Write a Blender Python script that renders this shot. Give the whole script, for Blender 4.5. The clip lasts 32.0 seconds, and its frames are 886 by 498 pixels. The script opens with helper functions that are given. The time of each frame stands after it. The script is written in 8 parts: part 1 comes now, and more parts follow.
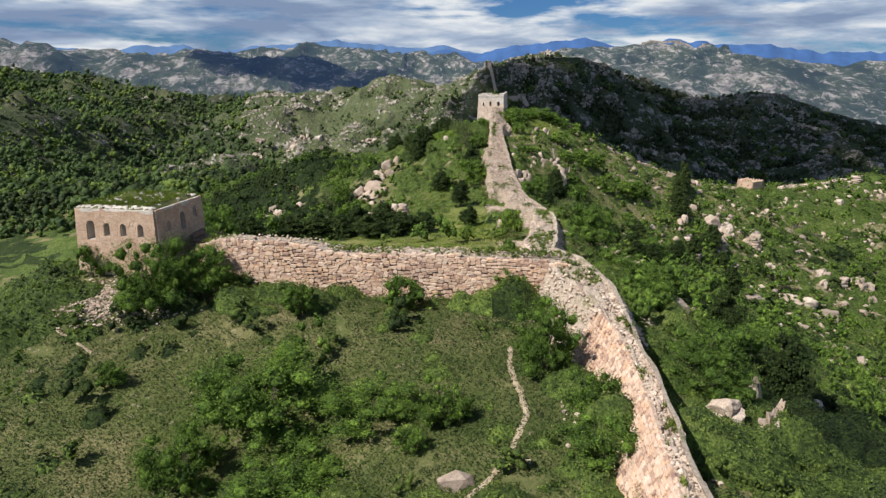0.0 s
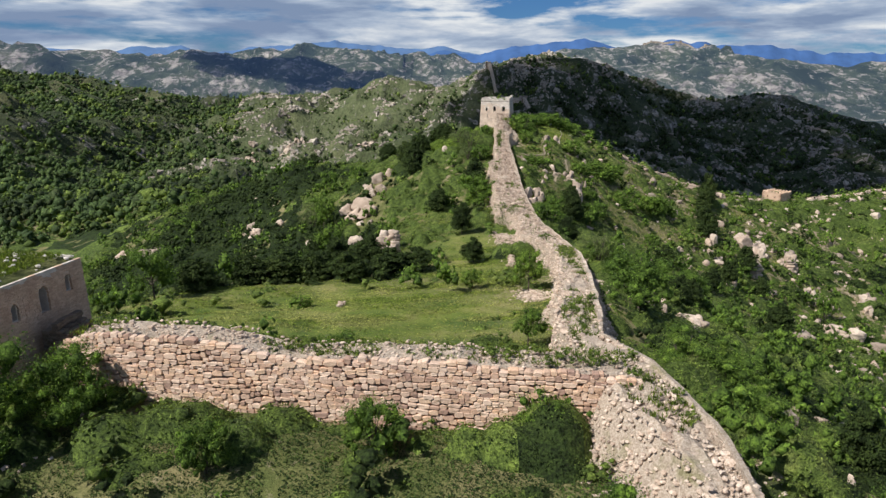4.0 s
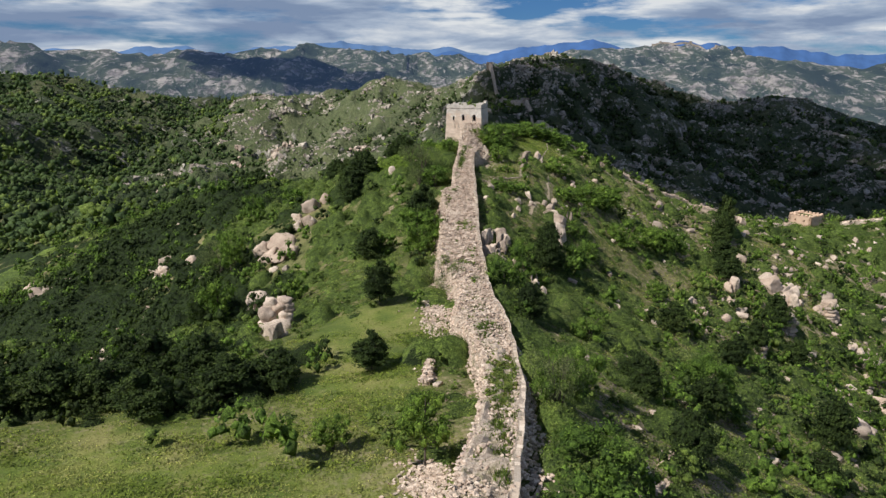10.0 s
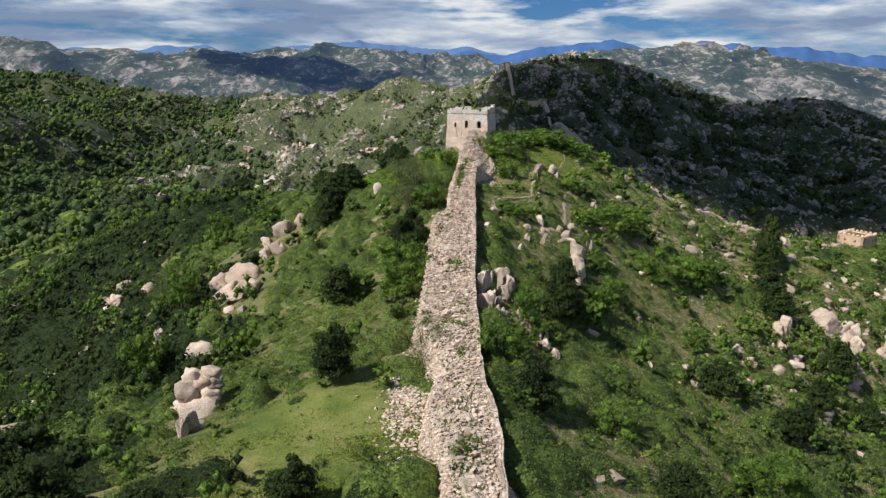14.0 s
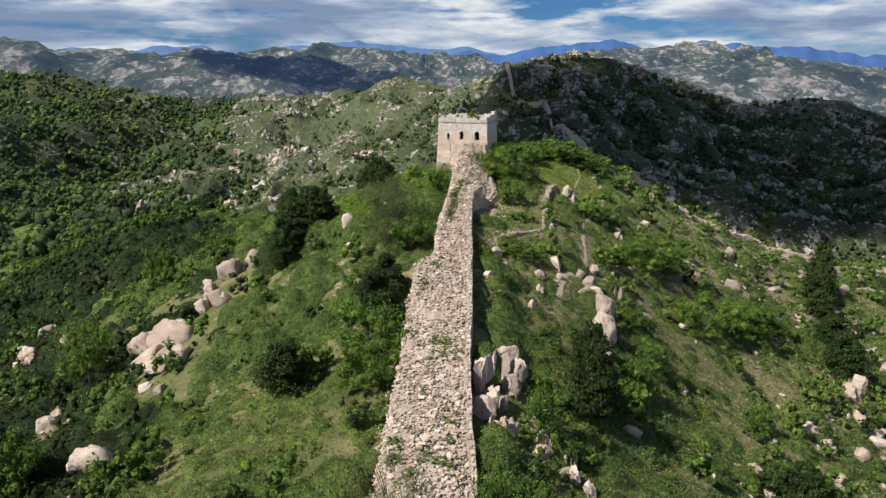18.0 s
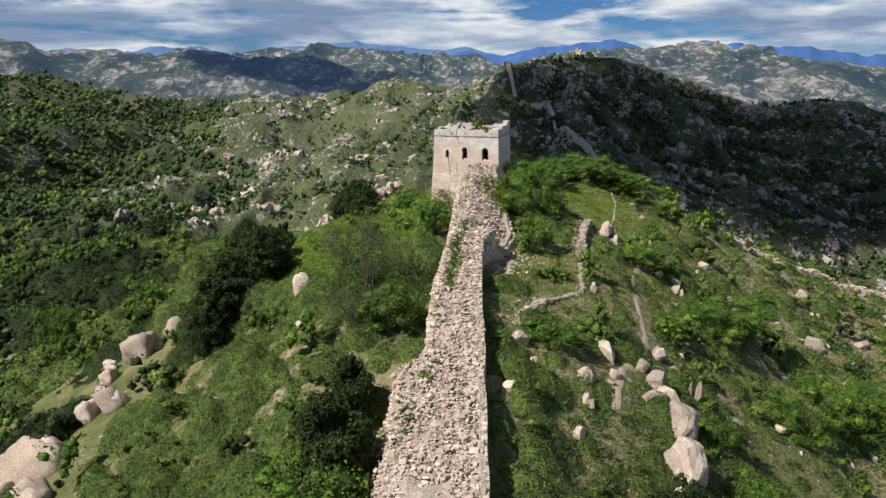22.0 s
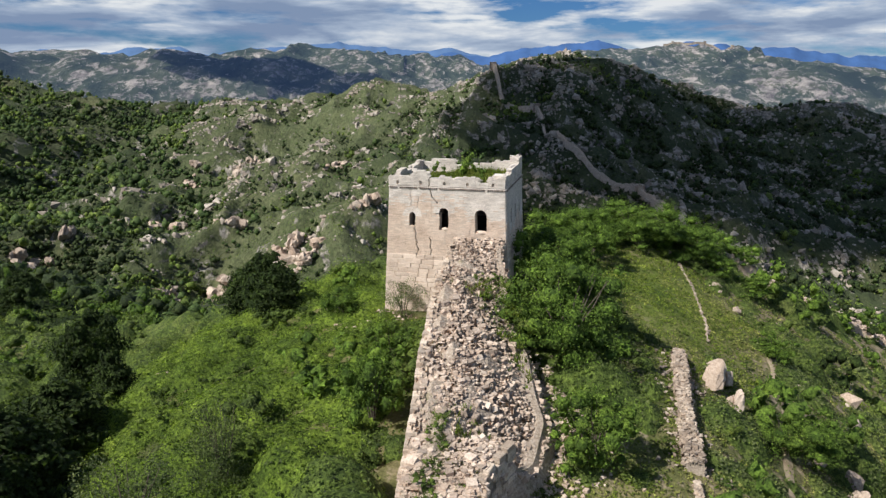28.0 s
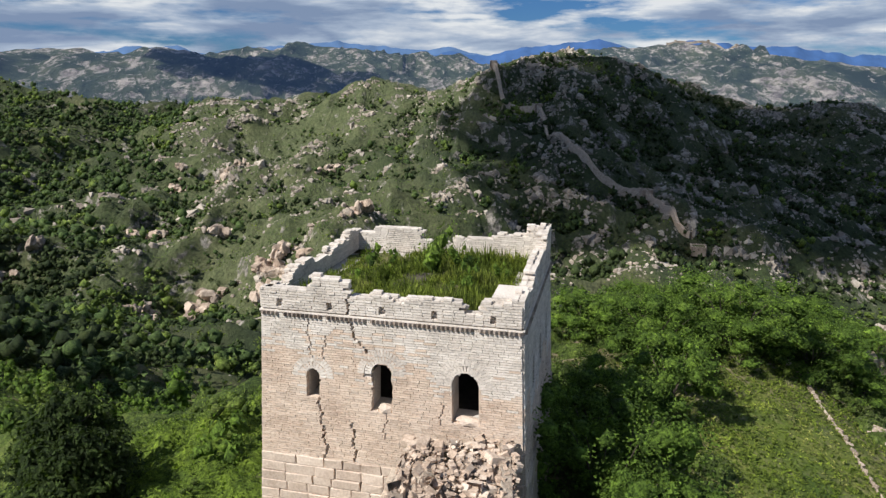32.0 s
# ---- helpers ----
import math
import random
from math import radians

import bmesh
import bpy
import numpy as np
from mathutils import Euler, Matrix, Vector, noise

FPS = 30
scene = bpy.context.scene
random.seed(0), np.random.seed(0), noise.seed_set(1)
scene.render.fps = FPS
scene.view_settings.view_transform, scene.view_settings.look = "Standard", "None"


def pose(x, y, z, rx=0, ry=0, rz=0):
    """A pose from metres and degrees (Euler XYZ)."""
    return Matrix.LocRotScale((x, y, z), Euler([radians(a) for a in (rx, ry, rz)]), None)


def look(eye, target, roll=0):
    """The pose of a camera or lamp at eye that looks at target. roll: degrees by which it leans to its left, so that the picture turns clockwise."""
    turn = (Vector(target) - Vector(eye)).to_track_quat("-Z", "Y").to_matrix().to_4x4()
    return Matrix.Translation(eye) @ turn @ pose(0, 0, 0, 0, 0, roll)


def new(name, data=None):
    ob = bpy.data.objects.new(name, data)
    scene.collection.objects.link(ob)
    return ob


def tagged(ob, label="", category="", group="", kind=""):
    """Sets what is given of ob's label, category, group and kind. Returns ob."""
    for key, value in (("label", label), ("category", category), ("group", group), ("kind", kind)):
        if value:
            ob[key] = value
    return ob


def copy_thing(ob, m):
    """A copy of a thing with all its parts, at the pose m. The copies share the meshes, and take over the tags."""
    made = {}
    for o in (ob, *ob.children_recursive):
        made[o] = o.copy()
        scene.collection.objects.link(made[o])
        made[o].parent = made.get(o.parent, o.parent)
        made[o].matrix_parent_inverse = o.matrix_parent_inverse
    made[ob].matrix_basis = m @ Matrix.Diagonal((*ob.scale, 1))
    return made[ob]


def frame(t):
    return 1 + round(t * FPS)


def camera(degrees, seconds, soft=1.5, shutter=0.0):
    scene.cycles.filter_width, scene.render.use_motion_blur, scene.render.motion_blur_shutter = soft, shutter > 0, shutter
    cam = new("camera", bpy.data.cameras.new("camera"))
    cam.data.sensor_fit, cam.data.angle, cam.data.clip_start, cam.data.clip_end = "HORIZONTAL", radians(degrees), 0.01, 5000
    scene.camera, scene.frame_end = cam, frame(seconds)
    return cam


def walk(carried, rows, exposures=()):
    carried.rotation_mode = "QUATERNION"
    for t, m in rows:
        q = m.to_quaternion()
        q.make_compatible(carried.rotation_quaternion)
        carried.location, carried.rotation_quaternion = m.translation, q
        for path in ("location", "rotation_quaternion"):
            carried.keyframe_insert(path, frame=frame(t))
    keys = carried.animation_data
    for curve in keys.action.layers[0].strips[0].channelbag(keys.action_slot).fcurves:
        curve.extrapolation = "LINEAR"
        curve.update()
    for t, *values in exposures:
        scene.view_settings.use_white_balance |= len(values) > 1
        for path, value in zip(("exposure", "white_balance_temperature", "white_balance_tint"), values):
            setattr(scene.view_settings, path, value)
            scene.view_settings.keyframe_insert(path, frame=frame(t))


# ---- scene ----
cam = camera(66.07, 32.0, soft=1.4)
PATH = [
    (0.0, -24.00, -119.59, -0.10, 75.61, 0.16, -2.09),
    (0.5, -24.00, -116.16, -0.01, 75.61, 0.18, -2.04),
    (1.0, -23.94, -112.75, 0.05, 75.59, 0.19, -1.99),
    (1.5, -23.82, -109.24, 0.11, 75.60, 0.22, -1.96),
    (2.0, -23.66, -105.67, 0.13, 75.60, 0.23, -1.91),
    (2.5, -23.45, -102.02, 0.13, 75.62, 0.23, -1.90),
    (3.0, -23.24, -98.28, 0.12, 75.65, 0.22, -1.89),
    (3.5, -23.01, -94.48, 0.10, 75.67, 0.20, -1.99),
    (5.5, -21.29, -79.51, 0.18, 75.74, 0.11, -2.56),
    (6.0, -20.54, -75.52, 0.13, 75.74, 0.14, -2.55),
    (6.5, -19.58, -71.47, 0.08, 75.73, 0.17, -2.54),
    (7.0, -18.27, -67.34, 0.06, 75.75, 0.19, -2.48),
    (7.5, -16.52, -63.26, 0.07, 75.80, 0.18, -2.44),
    (8.0, -14.40, -59.42, 0.05, 75.80, 0.15, -2.41),
    (8.5, -12.09, -55.81, 0.03, 75.78, 0.11, -2.43),
    (9.0, -9.91, -52.28, 0.04, 75.77, 0.07, -2.42),
    (9.5, -8.02, -48.76, 0.05, 75.76, 0.04, -2.18),
    (10.0, -6.46, -45.25, 0.07, 75.77, 0.03, -1.46),
    (10.5, -5.13, -41.72, 0.07, 75.77, 0.02, -0.65),
    (11.0, -4.00, -38.15, 0.07, 75.78, -0.00, -0.17),
    (11.5, -3.09, -34.59, 0.04, 75.78, -0.05, 0.08),
    (12.0, -2.49, -31.14, 0.01, 75.79, -0.09, 0.16),
    (12.5, -2.16, -27.91, -0.03, 75.76, -0.12, 0.09),
    (13.0, -1.95, -24.71, -0.01, 75.76, -0.13, 0.08),
    (13.5, -1.71, -21.53, 0.04, 75.76, -0.15, 0.06),
    (14.0, -1.37, -18.36, 0.08, 75.76, -0.17, 0.06),
    (14.5, -1.00, -15.11, 0.10, 75.75, -0.18, 0.03),
    (16.5, -0.00, 0.00, 0.07, 75.75, -0.12, 0.03),
    (17.0, 0.14, 3.93, 0.11, 75.76, -0.11, 0.04),
    (17.5, 0.31, 7.86, 0.16, 75.75, -0.11, -0.02),
    (18.0, 0.40, 11.87, 0.22, 75.77, -0.11, -0.01),
    (18.5, 0.50, 15.89, 0.26, 75.77, -0.12, -0.02),
    (19.0, 0.65, 19.91, 0.26, 75.76, -0.11, -0.05),
    (19.5, 0.77, 23.99, 0.26, 75.76, -0.10, -0.10),
    (20.0, 0.81, 28.11, 0.23, 75.77, -0.10, -0.11),
    (20.5, 0.76, 32.27, 0.18, 75.76, -0.10, -0.11),
    (21.0, 0.68, 36.58, 0.10, 75.76, -0.08, -0.05),
    (21.5, 0.66, 41.06, 0.04, 75.79, -0.05, -0.05),
    (22.0, 0.72, 45.63, -0.05, 75.82, -0.02, -0.08),
    (22.5, 0.82, 50.27, -0.15, 75.86, -0.04, -0.07),
    (23.0, 0.94, 54.88, -0.24, 75.90, -0.07, -0.06),
    (23.5, 1.06, 59.38, -0.33, 75.93, -0.12, -0.08),
    (24.0, 1.20, 63.67, -0.43, 75.93, -0.15, -0.17),
    (24.5, 1.34, 67.70, -0.51, 75.92, -0.17, -0.32),
    (25.0, 1.52, 71.62, -0.54, 75.91, -0.16, -0.55),
    (25.5, 1.78, 75.54, -0.46, 75.93, -0.14, -0.82),
    (27.5, 2.58, 89.57, 0.15, 75.91, 0.02, -1.42),
    (28.0, 2.74, 93.42, 0.12, 75.92, 0.02, -1.37),
    (28.5, 3.06, 97.30, 0.04, 75.90, 0.01, -1.36),
    (29.0, 3.42, 101.23, -0.04, 75.89, 0.00, -1.34),
    (29.5, 3.84, 105.13, -0.12, 75.88, -0.00, -1.33),
    (30.0, 4.36, 109.08, -0.14, 75.89, -0.01, -1.35),
    (30.5, 4.84, 113.09, -0.18, 75.88, -0.02, -1.32),
    (31.0, 5.32, 117.23, -0.22, 75.88, -0.02, -1.36),
    (31.5, 5.64, 121.49, -0.22, 75.87, -0.02, -1.37),
    (32.0, 5.83, 125.86, -0.20, 75.86, -0.01, -1.34),
]
EXPOSURES = ((0.0, 0.36), (3.0, 0.34), (6.0, 0.24), (9.0, 0.22), (13.0, 0.30), (18.0, 0.36), (22.0, 0.36), (26.0, 0.34), (32.0, 0.30))
walk(cam, [(t, pose(*p)) for t, *p in PATH], EXPOSURES)

# ---- world, sun and exposure ----
SUN_ELEVATION, SUN_AZIMUTH = 47.0, 239.0  # degrees; azimuth clockwise from +y, so the sun stands to the left and a little behind
world = bpy.data.worlds.new("world")
scene.world = world
world.use_nodes = True


def links(tree):
    return lambda a, b: tree.links.new(a, b)


def node(tree, kind, **values):
    made = tree.nodes.new(kind)
    for key, value in values.items():
        if key in made.inputs:
            made.inputs[key].default_value = value
        else:
            setattr(made, key, value)
    return made


def ramp_of(tree, factor, *stops):
    made = tree.nodes.new("ShaderNodeValToRGB")
    while len(made.color_ramp.elements) < len(stops):
        made.color_ramp.elements.new(0.5)
    for element, (place, colour) in zip(made.color_ramp.elements, stops):
        element.position, element.color = place, (*colour, 1)
    tree.links.new(factor, made.inputs[0])
    return made.outputs[0]


def mixed(tree, factor, a, b, blend="MIX"):
    made = tree.nodes.new("ShaderNodeMix")
    made.data_type, made.blend_type = "RGBA", blend
    for socket, value in ((made.inputs[0], factor), (made.inputs[6], a), (made.inputs[7], b)):
        if isinstance(value, (int, float)):
            socket.default_value = value
        elif isinstance(value, tuple):
            socket.default_value = (*value, 1)
        else:
            tree.links.new(value, socket)
    return made.outputs[2]


def math_of(tree, operation, a, b=0.0, clamp=False):
    made = tree.nodes.new("ShaderNodeMath")
    made.operation, made.use_clamp = operation, clamp
    for socket, value in zip(made.inputs, (a, b)):
        if isinstance(value, (int, float)):
            socket.default_value = value
        else:
            tree.links.new(value, socket)
    return made.outputs[0]


def noise_of(tree, vector, scale, detail=4.0, rough=0.55, distortion=0.0):
    made = node(tree, "ShaderNodeTexNoise", Scale=scale, Detail=detail, Roughness=rough, Distortion=distortion)
    tree.links.new(vector, made.inputs["Vector"])
    return made.outputs["Fac"]


def scaled(tree, vector, x, y, z):
    made = tree.nodes.new("ShaderNodeMapping")
    made.inputs["Scale"].default_value = (x, y, z)
    tree.links.new(vector, made.inputs["Vector"])
    return made.outputs[0]


def build_sky():
    tree = world.node_tree
    tree.nodes.clear()
    out = tree.nodes.new("ShaderNodeOutputWorld")
    back = tree.nodes.new("ShaderNodeBackground")
    sky = tree.nodes.new("ShaderNodeTexSky")
    sky.sky_type, sky.sun_disc = "NISHITA", False
    sky.sun_elevation, sky.sun_rotation = radians(SUN_ELEVATION), radians(SUN_AZIMUTH)
    sky.altitude, sky.air_density, sky.dust_density = 800, 1.0, 0.3
    way = tree.nodes.new("ShaderNodeTexCoord").outputs["Generated"]
    part = tree.nodes.new("ShaderNodeSeparateXYZ")
    tree.links.new(way, part.inputs[0])
    # broken cloud in long flat banks over the horizon, with grey undersides and white tops
    high = math_of(tree, "MAXIMUM", part.outputs[2], 0.0)
    banks = noise_of(tree, scaled(tree, way, 3.0, 3.0, 27), 1.0, 6.0, 0.52, 0.2)
    puffs = noise_of(tree, scaled(tree, way, 11, 11, 46), 1.0, 8.0, 0.60, 0.15)
    amount = math_of(tree, "ADD", math_of(tree, "MULTIPLY", banks, 0.70), math_of(tree, "MULTIPLY", puffs, 0.32))
    cover = ramp_of(tree, amount, (0.425, (0, 0, 0)), (0.51, (1, 1, 1)))
    under = noise_of(tree, scaled(tree, way, 4.5, 4.5, 26), 1.0, 7.0, 0.56, 0.2)
    under = math_of(tree, "SUBTRACT", under, math_of(tree, "MULTIPLY", high, 0.55))
    shade = ramp_of(tree, under, (0.38, (4.2, 5.7, 8.6)), (0.48, (7.6, 9.2, 11.8)), (0.58, (14.8, 15.4, 16.0)))
    deep = mixed(tree, 1.0, sky.outputs[0], (0.36, 0.70, 1.25), "MULTIPLY")
    tree.links.new(mixed(tree, cover, deep, shade), back.inputs[0])
    back.inputs[1].default_value = 0.041
    tree.links.new(back.outputs[0], out.inputs[0])


build_sky()
sun = new("sun", bpy.data.lights.new("sun", "SUN"))
sun.data.energy, sun.data.angle, sun.data.color = 5.0, radians(0.53), (0.985, 0.96, 0.91)
_e, _a = radians(SUN_ELEVATION), radians(SUN_AZIMUTH)
sun.matrix_world = look((0, 0, 0), (-math.cos(_e) * math.sin(_a), -math.cos(_e) * math.cos(_a), -math.sin(_e)))

# ---- materials ----
def material(name, rough=0.9):
    made = bpy.data.materials.new(name)
    made.use_nodes = True
    bsdf = made.node_tree.nodes["Principled BSDF"]
    bsdf.inputs["Roughness"].default_value = rough
    bsdf.inputs["Specular IOR Level"].default_value = 0.25
    return made, made.node_tree, bsdf


def place_of(tree):
    return tree.nodes.new("ShaderNodeNewGeometry").outputs["Position"]


def relief(tree, bsdf, height, strength, distance):
    made = node(tree, "ShaderNodeBump", Strength=strength, Distance=distance)
    tree.links.new(height, made.inputs["Height"])
    tree.links.new(made.outputs[0], bsdf.inputs["Normal"])


def ground_material():
    """Grass, soil and bare granite; the land's cover (meadow, rock, far hills) comes with the mesh."""
    made, tree, bsdf = material("grass_scrub_soil", 0.95)
    at = place_of(tree)
    cover = tree.nodes.new("ShaderNodeVertexColor")
    cover.layer_name = "cover"
    split = tree.nodes.new("ShaderNodeSeparateColor")
    tree.links.new(cover.outputs[0], split.inputs[0])
    open_grass, rocky, distant = split.outputs[0], split.outputs[1], split.outputs[2]
    wide = noise_of(tree, at, 0.018, 5)
    mid = noise_of(tree, at, 0.13, 6, 0.62)
    fine = noise_of(tree, at, 1.1, 6, 0.68)
    blades = noise_of(tree, at, 5.0, 5, 0.75)
    scrub = ramp_of(tree, mid, (0.30, (0.058, 0.080, 0.020)), (0.48, (0.120, 0.130, 0.044)), (0.64, (0.225, 0.195, 0.095)))
    meadow_grass = ramp_of(tree, mid, (0.34, (0.072, 0.122, 0.018)), (0.50, (0.155, 0.196, 0.034)), (0.66, (0.27, 0.26, 0.085)))
    grass = mixed(tree, open_grass, scrub, meadow_grass)
    grass = mixed(tree, 1.0, grass, ramp_of(tree, blades, (0.30, (0.52, 0.52, 0.5)), (0.70, (1.35, 1.32, 1.3))), "MULTIPLY")
    soil = ramp_of(tree, fine, (0.3, (0.15, 0.115, 0.072)), (0.7, (0.40, 0.315, 0.215)))
    bare = ramp_of(tree, math_of(tree, "ADD", math_of(tree, "MULTIPLY", wide, 0.4), math_of(tree, "ADD", math_of(tree, "MULTIPLY", fine, 0.6), math_of(tree, "MULTIPLY", rocky, 0.075))),
                   (0.545, (0, 0, 0)), (0.635, (1, 1, 1)))
    bare = math_of(tree, "MULTIPLY", bare, math_of(tree, "SUBTRACT", 1.0, math_of(tree, "MULTIPLY", open_grass, 0.8)))
    near_ground = mixed(tree, bare, grass, soil)
    # far hills: woods, dry grass and granite in patches of tens of metres
    drawn = scaled(tree, at, 1.0, 0.38, 0.9)
    patch = noise_of(tree, drawn, 0.016, 8, 0.66, 0.4)
    crag = noise_of(tree, drawn, 0.060, 10, 0.76, 0.6)
    far_green = ramp_of(tree, patch, (0.36, (0.030, 0.046, 0.018)), (0.52, (0.060, 0.076, 0.034)), (0.68, (0.120, 0.122, 0.060)))
    crag_pick = ramp_of(tree, math_of(tree, "ADD", crag, math_of(tree, "MULTIPLY", rocky, 0.11)), (0.605, (0, 0, 0)), (0.655, (1, 1, 1)))
    granite = ramp_of(tree, noise_of(tree, at, 0.11, 6, 0.7), (0.40, (0.085, 0.078, 0.072)), (0.62, (0.44, 0.395, 0.35)))
    far_green = mixed(tree, math_of(tree, "MULTIPLY", open_grass, 0.8), far_green, ramp_of(tree, mid, (0.3, (0.084, 0.110, 0.045)), (0.7, (0.160, 0.172, 0.086))))
    far_ground = mixed(tree, crag_pick, far_green, granite)
    tufts = noise_of(tree, drawn, 0.42, 6, 0.78)
    far_ground = mixed(tree, 1.0, far_ground, ramp_of(tree, tufts, (0.36, (0.48, 0.50, 0.48)), (0.64, (1.42, 1.38, 1.35))), "MULTIPLY")
    tree.links.new(mixed(tree, distant, near_ground, far_ground), bsdf.inputs["Base Color"])
    relief(tree, bsdf, math_of(tree, "ADD", math_of(tree, "ADD", blades, fine), math_of(tree, "MULTIPLY", math_of(tree, "MULTIPLY", crag, distant), 60.0)), 0.6, 0.3)
    return made


def stone_material(name, dark, mid_colour, light, scale=1.0, per_piece=True, warm=False, mild=False):
    made, tree, bsdf = material(name, 0.92)
    at = place_of(tree)
    grain = noise_of(tree, at, 9.0 * scale, 6, 0.7)
    stain = noise_of(tree, at, 0.5 * scale, 4, 0.6)
    tone = ramp_of(tree, math_of(tree, "ADD", math_of(tree, "MULTIPLY", grain, 0.6), math_of(tree, "MULTIPLY", stain, 0.4)),
                   (0.34, dark), (0.5, mid_colour), (0.66, light))
    if per_piece:
        piece = tree.nodes.new("ShaderNodeNewGeometry").outputs["Random Per Island"]
        whole = tree.nodes.new("ShaderNodeObjectInfo").outputs["Random"]
        pick = math_of(tree, "FRACT", math_of(tree, "ADD", piece, whole))
        tint = ramp_of(tree, pick, (0.0, (0.62, 0.60, 0.58)), (0.35, (0.95, 0.86, 0.78)), (0.7, (1.05, 1.0, 0.95)), (1.0, (1.22, 1.18, 1.12)))
        if mild:
            tint = ramp_of(tree, pick, (0.0, (0.84, 0.82, 0.80)), (0.5, (0.98, 0.95, 0.92)), (1.0, (1.08, 1.07, 1.05)))
        if warm:
            tint = ramp_of(tree, pick, (0.0, (0.62, 0.52, 0.50)), (0.18, (0.95, 0.80, 0.70)), (0.45, (1.05, 0.98, 0.92)), (0.62, (1.28, 1.22, 1.16)), (0.8, (1.10, 0.98, 0.84)), (0.97, (1.15, 0.96, 0.80)))
        tone = mixed(tree, 1.0, tone, tint, "MULTIPLY")
    tree.links.new(tone, bsdf.inputs["Base Color"])
    relief(tree, bsdf, grain, 0.6, 0.05 / scale)
    return made


def leaf_material(name, dark, light, yellow):
    made, tree, bsdf = material(name, 0.75)
    at = place_of(tree)
    piece = tree.nodes.new("ShaderNodeNewGeometry").outputs["Random Per Island"]
    whole = tree.nodes.new("ShaderNodeObjectInfo").outputs["Random"]
    patch = noise_of(tree, at, 0.05, 4, 0.6)
    small = noise_of(tree, at, 0.5, 3, 0.6)
    mix = math_of(tree, "ADD", math_of(tree, "MULTIPLY", patch, 0.55), math_of(tree, "MULTIPLY", small, 0.45))
    tone = ramp_of(tree, mix, (0.36, dark), (0.54, light), (0.70, yellow))
    speck = noise_of(tree, at, 4.5, 4, 0.8)
    tone = mixed(tree, 1.0, tone, ramp_of(tree, speck, (0.36, (0.28, 0.30, 0.30)), (0.64, (1.62, 1.58, 1.5))), "MULTIPLY")
    clump = noise_of(tree, at, 1.3, 2, 0.6)
    tone = mixed(tree, 1.0, tone, ramp_of(tree, clump, (0.34, (0.55, 0.58, 0.6)), (0.66, (1.35, 1.3, 1.2))), "MULTIPLY")
    relief(tree, bsdf, speck, 1.0, 0.25)
    vary = ramp_of(tree, math_of(tree, "FRACT", math_of(tree, "ADD", piece, whole)), (0.0, (0.60, 0.63, 0.63)), (1.0, (1.34, 1.30, 1.22)))
    tone = mixed(tree, 1.0, tone, vary, "MULTIPLY")
    tree.links.new(tone, bsdf.inputs["Base Color"])
    # thin leaves let part of the light through
    through_leaf = tree.nodes.new("ShaderNodeBsdfTranslucent")
    tree.links.new(mixed(tree, 1.0, tone, (1.32, 1.42, 0.75), "MULTIPLY"), through_leaf.inputs["Color"])
    both = tree.nodes.new("ShaderNodeMixShader")
    both.inputs[0].default_value = 0.28
    tree.links.new(bsdf.outputs[0], both.inputs[1])
    tree.links.new(through_leaf.outputs[0], both.inputs[2])
    tree.links.new(both.outputs[0], tree.nodes["Material Output"].inputs["Surface"])
    return made


def haze_material(name, colour, glow):
    """A plain backdrop range: many kilometres of hazy air painted as blue and glow."""
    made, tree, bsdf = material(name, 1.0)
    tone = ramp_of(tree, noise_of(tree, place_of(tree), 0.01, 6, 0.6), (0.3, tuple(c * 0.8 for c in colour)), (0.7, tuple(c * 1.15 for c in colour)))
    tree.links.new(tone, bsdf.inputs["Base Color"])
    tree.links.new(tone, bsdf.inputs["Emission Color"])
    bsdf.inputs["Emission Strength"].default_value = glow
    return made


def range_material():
    """Ranges beyond the valleys, a backdrop: woods, dry grass and granite, blue haze painted as emission."""
    made, tree, bsdf = material("far_hills_painted_haze", 1.0)
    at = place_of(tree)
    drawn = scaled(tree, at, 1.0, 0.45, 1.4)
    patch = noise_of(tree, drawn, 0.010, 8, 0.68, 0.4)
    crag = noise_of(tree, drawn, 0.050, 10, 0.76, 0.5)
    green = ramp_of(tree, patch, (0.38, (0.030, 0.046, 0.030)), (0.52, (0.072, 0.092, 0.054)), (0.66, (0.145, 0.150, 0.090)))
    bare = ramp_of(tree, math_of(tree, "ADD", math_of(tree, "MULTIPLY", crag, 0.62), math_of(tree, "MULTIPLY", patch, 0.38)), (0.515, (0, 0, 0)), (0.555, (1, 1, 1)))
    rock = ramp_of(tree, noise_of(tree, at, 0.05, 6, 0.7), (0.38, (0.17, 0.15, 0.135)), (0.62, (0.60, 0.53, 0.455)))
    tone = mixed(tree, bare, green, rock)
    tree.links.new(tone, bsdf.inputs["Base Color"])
    # faint blue glow in place of the haze between
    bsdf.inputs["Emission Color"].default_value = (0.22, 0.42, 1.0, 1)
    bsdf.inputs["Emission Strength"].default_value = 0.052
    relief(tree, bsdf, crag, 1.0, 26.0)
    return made


